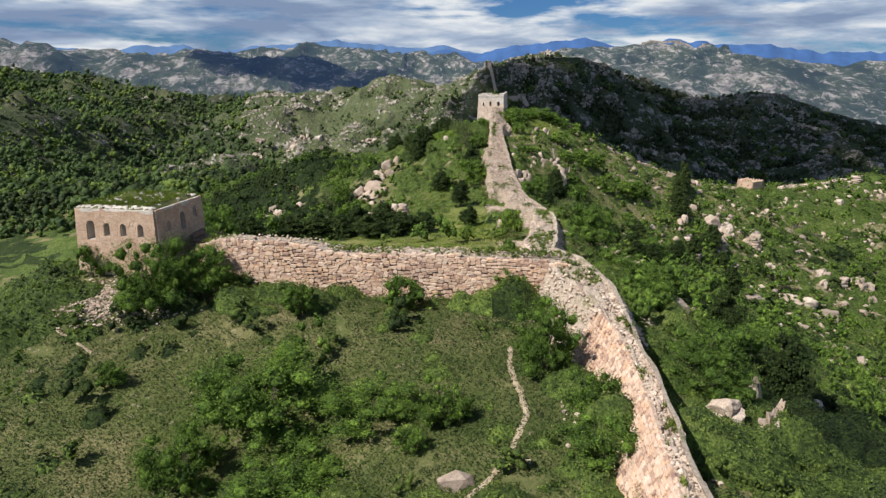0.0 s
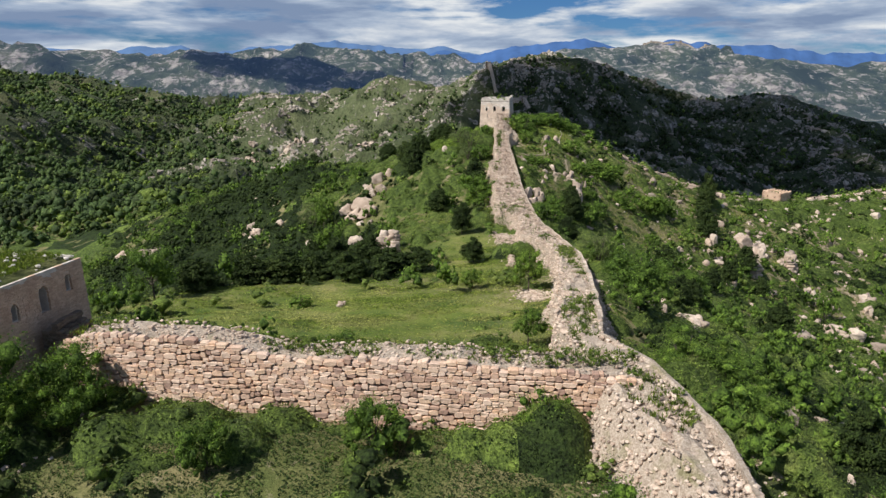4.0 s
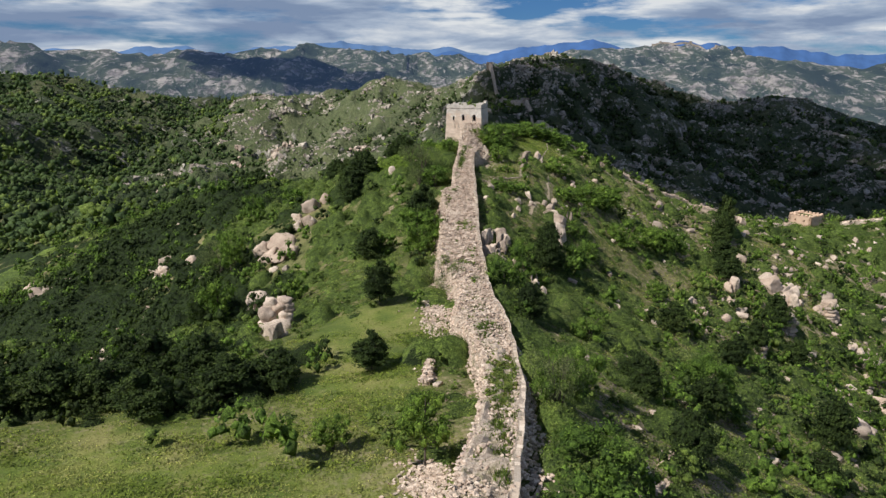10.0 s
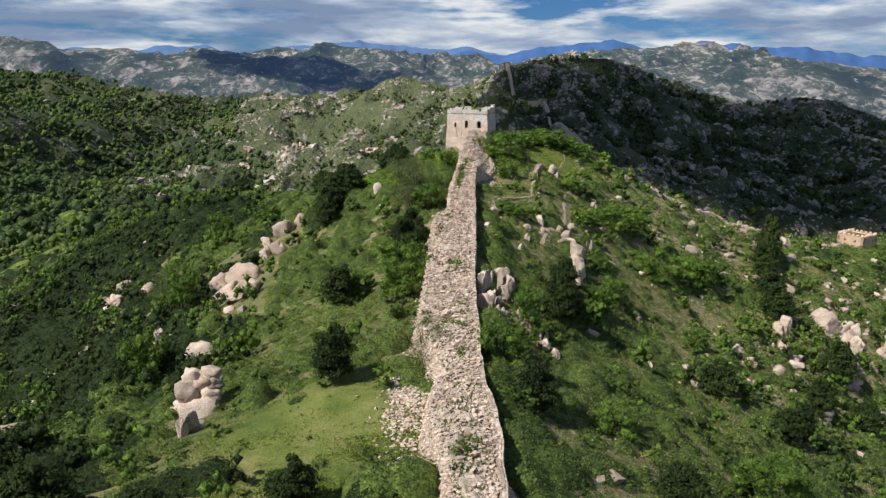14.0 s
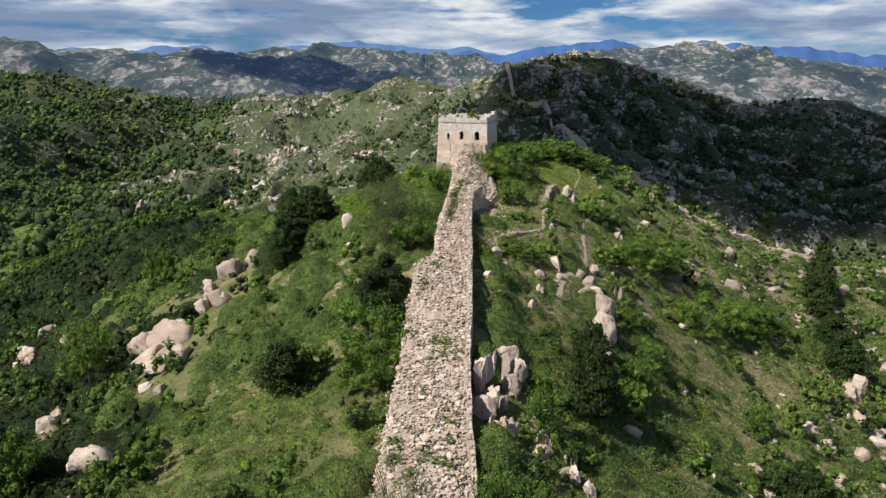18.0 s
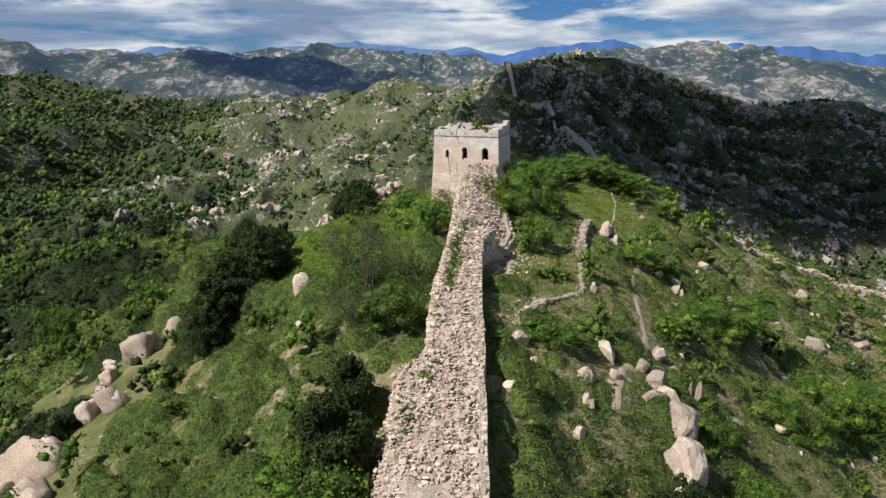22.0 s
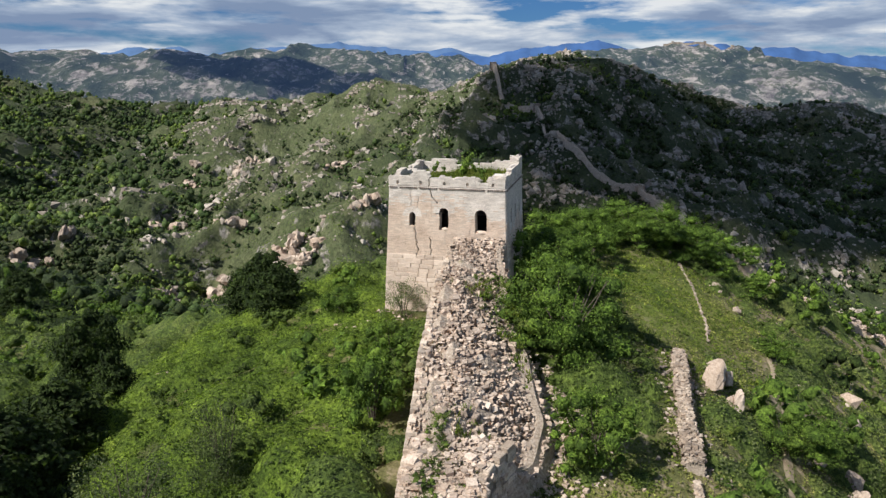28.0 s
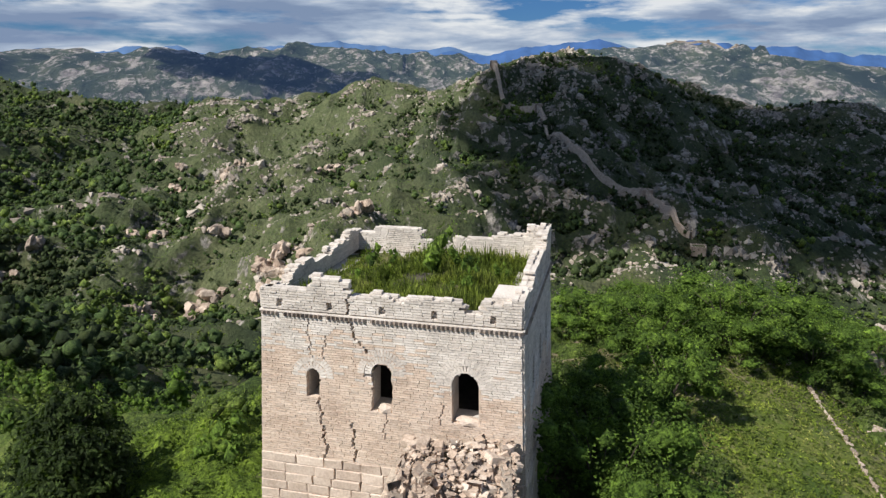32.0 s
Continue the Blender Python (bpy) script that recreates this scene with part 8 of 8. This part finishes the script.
    keep = (RNG.random(len(x)) < (0.45 + 1.1 * tuft) * np.clip(open_slope(x, y) + lush_slope(x, y), 0, 1)) & off_wall(x, y, 0.2) & (meadow(x, y) < 0.5)
    x, y = x[keep], y[keep]
    length = RNG.uniform(0.14, 0.32, len(x))
    lean = np.stack([RNG.normal(0, 0.4, len(x)), RNG.normal(-0.3, 0.4, len(x)), np.full(len(x), 0.8)], -1)
    v, f = leaf_chip(np.stack([x, y, ground_at(x, y) + RNG.uniform(0.02, 0.16, len(x))], -1), lean / np.linalg.norm(lean, axis=1)[:, None], length, length * 0.6, 0.4)
    tagged(new("herbage", mesh_from("herbage", v, f, GRASS_LEAF)), "green herbs on the slope west of the wall", "plants", kind="stuff")
    # single taller shrubs that stand up out of the scrub
    x, y = spread(11000, -160, 225, -108, 262)
    keep = (RNG.random(len(x)) < 0.9 * thicket(x, y) * (1 - 0.25 * open_east(x, y))) & off_field_wall(x, y) & (off_footpath(x, y) < 0.2) & off_wall(x, y, 1.2) & near_view(x, y) & (RNG.random(len(x)) > 0.8 * front(x, y))
    x, y = x[keep], y[keep]
    z = ground_at(x, y)
    size = np.clip(RNG.lognormal(0.6, 0.42, len(x)), 0.9, 4.2)
    place, scale = np.stack([x, y, z - 0.12], -1), np.stack([size, size, size * RNG.uniform(0.6, 0.95, len(x))], -1)
    yaw, close, dark = RNG.uniform(0, 6.28, len(x)), from_path(x, y) < 30, piny(x, y)
    for pick, shapes in ((close, SHRUBS_NEAR), (~close, SHRUBS_MID)):
        for tint, mat, label in ((~dark, SHRUB, labels[0]), (dark, PINE_LEAF, labels[1])):
            use = pick & tint
            if not use.any():
                continue
            tagged(new("tall_scrub", strewn("tall_scrub", shapes, place[use], scale[use], yaw[use], 0, mat, True)), label, "shrubs", kind="stuff")


def cover_trees():
    """Taller trees in the gullies and on the wooded spurs."""
    x, y = spread(9000, -170, 230, -60, 262)
    wood = fbm(x / 30, y / 30, 3, 130)
    gully = np.clip((-ground_at(x, y) - 34) / 22, 0, 1)
    keep = (RNG.random(len(x)) < np.clip(0.07 + 0.04 * (x > 8) + 0.30 * brushy(x, y) + 0.45 * gully * (0.55 + wood) + 0.62 * shady(x, y), 0, 1) * (1 - meadow(x, y)) * (1 - 0.8 * lush_slope(x, y))) & off_wall(x, y, 3) & (np.abs(x) < 60 + (y + 125) * 0.72)
    x, y = x[keep], y[keep]
    z = ground_at(x, y)
    w = RNG.uniform(2.4, 5.6, len(x))
    h = w * RNG.uniform(0.85, 1.35, len(x))
    dark = RNG.random(len(x)) < 0.34 + 0.6 * shady(x, y)
    for use, shapes, mat, label in ((dark, WOOD_PINE, PINE_LEAF, "dark pines in the gullies and on the spurs"), (~dark, WOOD_LEAF, TREE_LEAF, "green trees in the gullies")):
        me = strewn("hill_wood", shapes, np.stack([x, y, z - 0.2], -1)[use], np.stack([w, w, h], -1)[use], RNG.uniform(0, 6.28, use.sum()), 0, mat, True)
        tagged(new("hill_wood", me), label, "trees", kind="stuff")


WOOD_LEAF = [bushy(64, 7, 0.11, 1.0, 0.2, 0.85, (0.3, 0.5), chips=True) for _ in range(6)]
WOOD_PINE = [bushy(64, 7, 0.10, 1.6, 0.16, 0.75, (0.26, 0.42), chips=True) for _ in range(6)]


def cover_grass():
    x, y = spread(34000, -75, 40, -100, 170)
    keep = (RNG.random(len(x)) < 0.3 * (1 - meadow(x, y)) * (1 - 0.85 * front(x, y))) & off_wall(x, y, 0.2)
    x, y = x[keep], y[keep]
    z = ground_at(x, y)
    s = RNG.uniform(0.15, 0.4, len(x))
    me = strewn("meadow_grass", GRASS, np.stack([x, y, z], -1), np.stack([s * 1.5, s * 1.5, s], -1), RNG.uniform(0, 6.28, len(x)), 0, GRASS_LEAF)
    tagged(new("meadow_grass", me), "tufts of green and straw-coloured meadow grass", "grass", kind="stuff")


def cover_stones():
    x, y = spread(12500, -150, 225, -110, 262)
    rocky = fbm(x / 18, y / 18, 4, 140) + 0.50 * np.clip((x - 45) / 50, 0, 1) - 0.15
    keep = (RNG.random(len(x)) < np.clip(rocky * 2.2, 0.015, 0.9) * (1 - 0.9 * front(x, y))) & (meadow(x, y) < 0.3) & off_wall(x, y, 0.5)
    x, y = x[keep], y[keep]
    z = ground_at(x, y)
    s = np.clip(RNG.lognormal(-0.35, 0.62, len(x)), 0.25, 2.2) * np.where(x > 55, 1.5, 0.9)
    size = np.stack([s * 1.3, s * RNG.uniform(0.5, 0.9, len(x)), s * RNG.uniform(0.5, 1.2, len(x))], -1)
    me = strewn("loose_rocks", CRAGS, np.stack([x, y, z + 0.12 * s], -1), size, RNG.uniform(0, 6.28, len(x)), RNG.normal(0, 0.3, len(x)), GRANITE)
    tagged(new("loose_rocks", me), "pale granite rocks strewn over the slopes", "rocks", kind="stuff")
    # scree below the ruined tower and at the wall's feet
    spots = ((-57, -47.5, 6, 3.5, 700), (-6.5, 2, 2.0, 4, 400), (-8, -60, 3.0, 8, 500), (-9, -76, 3.0, 8, 400), (-5, 46, 2.4, 9, 500), (10, 131, 2.4, 6, 600), (-1.5, 147.5, 2.2, 2, 160), (7.5, 124, 1.6, 4, 300), (1.5, -42, 4, 8, 200), (-3.4, 150.5, 2, 2, 90))
    for cx, cy, rx, ry, n in spots:
        n = n * 2
        x, y = RNG.normal(cx, rx * 0.55, n), RNG.normal(cy, ry * 0.55, n)
        z = ground_at(x, y)
        s = RNG.uniform(0.10, 0.36, (n, 1)) * np.array([[1, 0.8, 0.6]])
        me = strewn("scree", BLOCKS, np.stack([x, y, z + 0.05], -1), s, RNG.uniform(0, 6.28, n), RNG.normal(0, 0.4, n), RUBBLE)
        tagged(new("scree", me), "spill of broken stones beside the ruin", "stones", kind="stuff")


FARTHEST_TREES = [bushy(4, 1, 0.4, 0.9, 0.25, 0.4, (0.75, 1.0), chips=True, core=1.0) for _ in range(10)]
FAR_TREES = [bushy(10, 2, 0.26, 0.9, 0.25, 0.7, (0.5, 0.85), chips=True, core=1.0) for _ in range(12)]


def cover_distance():
    """Woods and granite on the hills beyond the near valley."""
    def view(x, y):
        return (np.abs(x) < 100 + (y + 120) * 0.72) & (y < 1180) & (y > 250)

    def wooded(x, y):
        wood = fbm(x / 90, y / 90, 4, 150) + 0.3 * fbm(x / 20, y / 20, 2, 151)
        west = np.clip((-x / np.maximum(y - 60, 100) - 0.295 + 0.12 * fbm(x / 60, y / 60, 3, 154)) / 0.07, 0, 1)
        near = np.maximum(np.clip((430 - y) / 60, 0, 1) * np.clip((20 - x) / 60, 0, 1), np.clip((570 - y) / 60, 0, 1) * np.clip((-x - 135) / 30, 0, 1) * 1.8)
        return np.clip(0.10 + 0.40 * wood - 0.17 * np.clip(rib(x, y), -4, 4) + 0.95 * west + 0.30 * near + 0.26 * np.clip((x - 60) / 60, 0, 1), 0.03, 0.96) * (1 - 0.4 * meadow(x, y) * (1 - west))

    x, y = spread(92000, -830, 900, 250, 1180)
    grows = wooded(x, y)
    keep = view(x, y) & (RNG.random(len(x)) < grows)
    x, y, grows = x[keep], y[keep], grows[keep]
    size = np.clip(RNG.lognormal(0, 0.42, len(x)), 0.45, 2.4) * (2.0 + 3.4 * np.clip(grows, 0, 0.8))
    place, scale = np.stack([x, y, ground_at(x, y) - 0.2], -1), np.stack([size, size, size * RNG.uniform(0.75, 1.15, len(x))], -1)
    pine = (fbm(x / 45, y / 45, 3, 152) + RNG.normal(0, 0.12, len(x)) > np.where(x > 60, -0.15, 0.24 - 0.40 * (grows < 0.3)))
    light = ~pine & (fbm(x / 20, y / 20, 2, 153) > 0.16)
    for use, mat, label in ((~pine & ~light, VALLEY, "green woods over the distant hills"), (pine, FAR_PINE, "dark pines over the distant hills"), (light, SHRUB, "light green trees over the distant hills")):
        for where, shapes in ((use & (y < 560), FAR_TREES), (use & (y >= 560), FARTHEST_TREES)):
            tagged(new("distant_woods", strewn("distant_woods", shapes, place[where], scale[where], RNG.uniform(0, 6.28, where.sum()), 0, mat, True)), label, "trees", kind="stuff")
    x, y = spread(46000, -700, 900, 255, 1180)
    z = ground_at(x, y)
    rocky = 0.9 * fbm(x / 60, y / 60, 4, 160) + 0.8 * fbm(x / 16, y / 16, 2, 161) + 0.13 * np.clip(rib(x, y), -4, 4) - 0.40 + 0.42 * np.clip((x - 60) / 120, 0, 1) - 0.9 * np.clip((-x / np.maximum(y - 60, 100) - 0.30) / 0.08, 0, 1)
    keep = view(x, y) & (RNG.random(len(x)) < np.clip(rocky * 2.0, 0.0, 0.9))
    x, y, z = x[keep], y[keep], z[keep]
    s = np.clip(RNG.lognormal(0.45, 0.55, len(x)), 0.6, 5.0)
    size = np.stack([s, s * RNG.uniform(0.6, 1, len(x)), s * RNG.uniform(0.5, 1.1, len(x))], -1)
    # tufts and low shrubs that roughen the open hills
    hx, hy = spread(210000, -420, 330, 250, 760)
    rough = fbm(hx / 14, hy / 14, 3, 168)
    keep = view(hx, hy) & (rough > -0.02) & (RNG.random(len(hx)) < 1.25 - (hy - 250) / 600)
    hx, hy, rough = hx[keep], hy[keep], rough[keep]
    length = RNG.uniform(0.5, 1.5, len(hx))
    centres = np.stack([hx, hy, ground_at(hx, hy) + 0.25 * length], -1)
    for pick, mat, label in ((rough > 0.14, FOREST, "low dark shrubs over the open hills"), (rough <= 0.14, GRASS_LEAF, "coarse grass tufts over the open hills")):
        v, f = leaf_chip(centres[pick], np.tile((0.0, -0.4, 0.8), (int(pick.sum()), 1)), length[pick], length[pick] * 0.8, 0.6)
        tagged(new("hill_tufts", mesh_from("hill_tufts", v, f, mat)), label, "plants", kind="stuff")
    # ribs of bare rock down the brown hill and knots of crags on the dark mountain
    def knots(count, box, bare_of, each, reach_of, way_of, thin):
        cx, cy = spread(count, *box)
        kept = bare_of(cx, cy)
        cx, cy = cx[kept], cy[kept]
        way, reach = RNG.uniform(*way_of, len(cx)), RNG.uniform(*reach_of, len(cx))
        along, across = RNG.normal(0, 0.5, (len(cx), each)) * reach[:, None], RNG.normal(0, 0.5 * thin, (len(cx), each)) * reach[:, None]
        return ((cx[:, None] + np.cos(way)[:, None] * along - np.sin(way)[:, None] * across).ravel(), (cy[:, None] + np.sin(way)[:, None] * along + np.cos(way)[:, None] * across).ravel())

    hill = knots(480, (-310, 170, 380, 1060), lambda u, v: fbm(u / 70, v / 70, 3, 165) + 0.25 * meadow(u, v) + 0.14 * np.clip(rib(u, v), -3, 3) > 0.16, 26, (7, 22), (0.5, 1.3), 0.42)
    mount = knots(620, (60, 640, 480, 1150), lambda u, v: fbm(u / 80, v / 80, 3, 166) + 0.10 * np.clip(rib(u, v), -3, 3) > -0.12, 18, (7, 20), (0.2, 2.6), 0.5)
    rx, ry = (np.r_[a, b] for a, b in zip(hill, mount))
    rs = np.clip(RNG.lognormal(0.62, 0.55, len(rx)), 0.7, 6.0) * np.where(np.arange(len(rx)) < len(hill[0]), 1.0, 1.25)
    # dark thickets of pine along the gullies of the brown hill
    tx, ty = knots(420, (-310, 140, 400, 1000), lambda u, v: fbm(u / 60, v / 60, 3, 167) - 0.10 * np.clip(rib(u, v), -3, 3) > 0.06, 12, (8, 26), (0.5, 1.3), 0.3)
    size_t = np.clip(RNG.lognormal(0.95, 0.4, len(tx)), 1.2, 6.0)
    tagged(new("distant_woods", strewn("distant_woods", FAR_TREES, np.stack([tx, ty, ground_at(tx, ty) - 0.2], -1), np.stack([size_t, size_t, size_t], -1), RNG.uniform(0, 6.28, len(tx)), 0, FAR_PINE, True)), "dark thickets along the gullies of the brown hill", "trees", kind="stuff")
    x, y, z, s = np.r_[x, rx], np.r_[y, ry], np.r_[z, ground_at(rx, ry)], np.r_[s, rs]
    size = np.concatenate([size, np.stack([rs * RNG.uniform(0.8, 1.6, len(rs)), rs, rs * RNG.uniform(0.7, 1.5, len(rs))], -1)])
    for pick, shapes in ((y < 600, SHARDS), (y >= 600, PEBBLES)):
        me = strewn("distant_granite", shapes, np.stack([x, y, z - 0.06 * s], -1)[pick], size[pick], RNG.uniform(0, 6.28, pick.sum()), RNG.normal(0, 0.5, pick.sum()), FAR_GRANITE)
        tagged(new("distant_granite", me), "lichened granite outcrops over the distant hills", "rocks", kind="stuff")


def trail(points, width):
    line = np.array(points, float)
    steps = np.r_[0, np.cumsum(np.hypot(*np.diff(line, axis=0).T))]
    s = np.arange(0, steps[-1], 0.35)
    x = np.interp(s, steps, line[:, 0]) + 0.25 * fbm(s / 2, s * 0, 3, 171)
    y = np.interp(s, steps, line[:, 1])
    dx, dy = np.gradient(x), np.gradient(y)
    n = np.hypot(dx, dy)
    w = width * (0.6 + 0.3 * fbm(s / 1.2, s * 0 + 4, 3, 172))
    rows = []
    for a in (-1, -0.5, 0, 0.5, 1):
        px, py = x - dy / n * w * a, y + dx / n * w * a
        rows.append(np.stack([px, py, ground_at(px, py) + 0.09 - 0.07 * abs(a)], -1))
    rows = np.stack(rows, 1)
    m, k = rows.shape[:2]
    at = np.arange(m * k).reshape(m, k)
    faces = np.stack([at[:-1, :-1], at[:-1, 1:], at[1:, 1:], at[1:, :-1]], -1).reshape(-1, 4)
    tagged(new("trail", mesh_from("trail", rows.reshape(-1, 3), faces, DIRT, True)), "narrow bare earth footpath through grass", "path", kind="structure")


def cover_walls():
    """Grass and low shrubs rooted on the crowns of the walls."""
    n = 7600
    y = RNG.uniform(-110, 140, n)
    a = RNG.uniform(0.08, 0.9, n)
    l, r, t = np.interp(y, WALL_Y, WALL_L), np.interp(y, WALL_Y, WALL_R), np.interp(y, WALL_Y, WALL_Z)
    x = l + (r - l) * a
    grown = fbm(x / 2.5, y / 5.0, 3, 180) + 0.3 * fbm(x, y, 2, 181)
    keep = grown > 0.02 - 0.16 * ((y > -38) & (y < 50))
    place = np.stack([x, y, t - 0.1], -1)[keep]
    s = RNG.uniform(0.2, 0.5, keep.sum())
    tagged(new("wall_grass", strewn("wall_grass", GRASS, place, np.stack([s * 1.6, s * 1.6, s], -1), RNG.uniform(0, 6.28, keep.sum()), 0, GRASS_LEAF)), "dry grass growing on the wall's crown", "grass", kind="stuff")
    q = RNG.random(900) * 17 + 109
    at = RNG.normal(0.30, 0.07, 900).clip(0.14, 0.5)
    ql, qr = np.interp(q, WALL_Y, WALL_L), np.minimum(np.interp(q, WALL_Y, WALL_R), np.interp(q, WALL_Y, WALL_L) + 4.2)
    tuft = np.stack([ql + (qr - ql) * at, q, np.interp(q, WALL_Y, WALL_Z) - 0.04], -1)
    g = RNG.uniform(0.2, 0.42, 900)
    tagged(new("wall_grass", strewn("wall_grass", GRASS, tuft, np.stack([g * 1.7, g * 1.7, g], -1), RNG.uniform(0, 6.28, 900), 0, GRASS_LEAF)), "strip of green grass along the wall's top", "grass", kind="stuff")
    few = np.nonzero((grown > 0.22) & (RNG.random(n) < 0.14))[0]
    s = RNG.uniform(0.5, 1.3, len(few))
    spots = np.stack([x, y, t - 0.12], -1)[few]
    u = RNG.uniform(0.5, 42, 110)
    v = RNG.uniform(0.9, 3.9, 110)
    turn = math.atan2(-6.2, 42.6)
    tuft = tuft[::22]
    cross = np.stack([-50.2 + u * math.cos(turn) - v * math.sin(turn), -41.2 + u * math.sin(turn) + v * math.cos(turn), -20.15 + 0.9 * np.clip(1 - u / 16, 0, 1)], -1)
    g = RNG.uniform(0.2, 0.45, 700)
    u2, v2 = RNG.uniform(0.3, 42.5, 700), RNG.uniform(0.7, 4.2, 700)
    lawn = np.stack([-50.2 + u2 * math.cos(turn) - v2 * math.sin(turn), -41.2 + u2 * math.sin(turn) + v2 * math.cos(turn), -20.05 + 0.9 * np.clip(1 - u2 / 16, 0, 1)], -1)
    tagged(new("wall_grass", strewn("wall_grass", GRASS, lawn, np.stack([g * 1.8, g * 1.8, g], -1), RNG.uniform(0, 6.28, 700), 0, GRASS_LEAF)), "green grass growing on the cross wall's top", "grass", kind="stuff")
    spots, s = np.concatenate([spots, cross, tuft]), np.r_[s, RNG.uniform(0.4, 1.2, 110), RNG.uniform(0.5, 1.3, len(tuft))]
    tagged(new("wall_shrubs", strewn("wall_shrubs", SHRUBS_NEAR, spots, np.stack([s, s, s * 0.7], -1), RNG.uniform(0, 6.28, len(s)), 0, SHRUB)), "small shrubs rooted on the ruined walls", "shrubs", kind="stuff")


DIRT = stone_material("bare_earth", (0.24, 0.17, 0.11), (0.40, 0.31, 0.21), (0.50, 0.41, 0.30), 1.5, False)
trail(EAST_PATH, 0.5)
trail([(-15.4, -58.5), (-15.9, -62), (-16, -65), (-15.6, -68), (-15.8, -71.4), (-17, -74.2), (-18.8, -77), (-21, -79.6), (-25, -83), (-28, -90)], 0.42)
trail([(-61.6, -52.2), (-59.2, -53.7), (-56.6, -55.4)], 0.22)
cover_stones()
cover_scrub()
cover_trees()
cover_grass()
cover_distance()
cover_walls()


def cloud(x, y, z, size, puffs, seed):
    """A bank of cumulus high over the mountains, above the picture's top."""
    dice = np.random.default_rng(seed)
    shapes = []
    for k in range(puffs):
        v, f = finer(*finer(*ico()))
        a, r = dice.uniform(0, 6.283), math.sqrt(dice.uniform(0, 1))
        swell = np.array([noise.fractal(Vector(q) * 2.0 + Vector((seed + k, k, 0)), 0.9, 2.1, 4) for q in v])
        spread_x, spread_y, thick = size
        radius = dice.uniform(0.22, 0.42) * (1.15 - 0.5 * r)
        shapes.append((v * (1 + 0.35 * swell)[:, None] * (spread_x * radius, spread_y * radius * 1.3, thick * dice.uniform(0.6, 1))
                       + (math.cos(a) * r * spread_x * 0.85, math.sin(a) * r * spread_y * 0.85, dice.uniform(-0.3, 0.3) * thick), f))
    ob = new("cloud", mesh_from("cloud", *merged(shapes), CLOUD, True))
    ob.location = (x, y, z)
    return tagged(ob, "grey-white cumulus bank high over the mountains", "cloud")


CLOUD, _tree, _bsdf = material("cloud_white", 1.0)
_tree.links.new(ramp_of(_tree, noise_of(_tree, place_of(_tree), 0.01), (0.3, (0.72, 0.74, 0.77)), (0.7, (0.85, 0.85, 0.85))), _bsdf.inputs["Base Color"])
_pass = _tree.nodes.new("ShaderNodeBsdfTransparent")
_both = _tree.nodes.new("ShaderNodeMixShader")
_both.inputs[0].default_value = 0.42
_tree.links.new(_bsdf.outputs[0], _both.inputs[1])
_tree.links.new(_pass.outputs[0], _both.inputs[2])
_tree.links.new(_both.outputs[0], _tree.nodes["Material Output"].inputs["Surface"])
cloud(-125, 492, 700, (490, 312, 60), 25, 3)
cloud(-870, 1290, 700, (230, 150, 45), 16, 8)
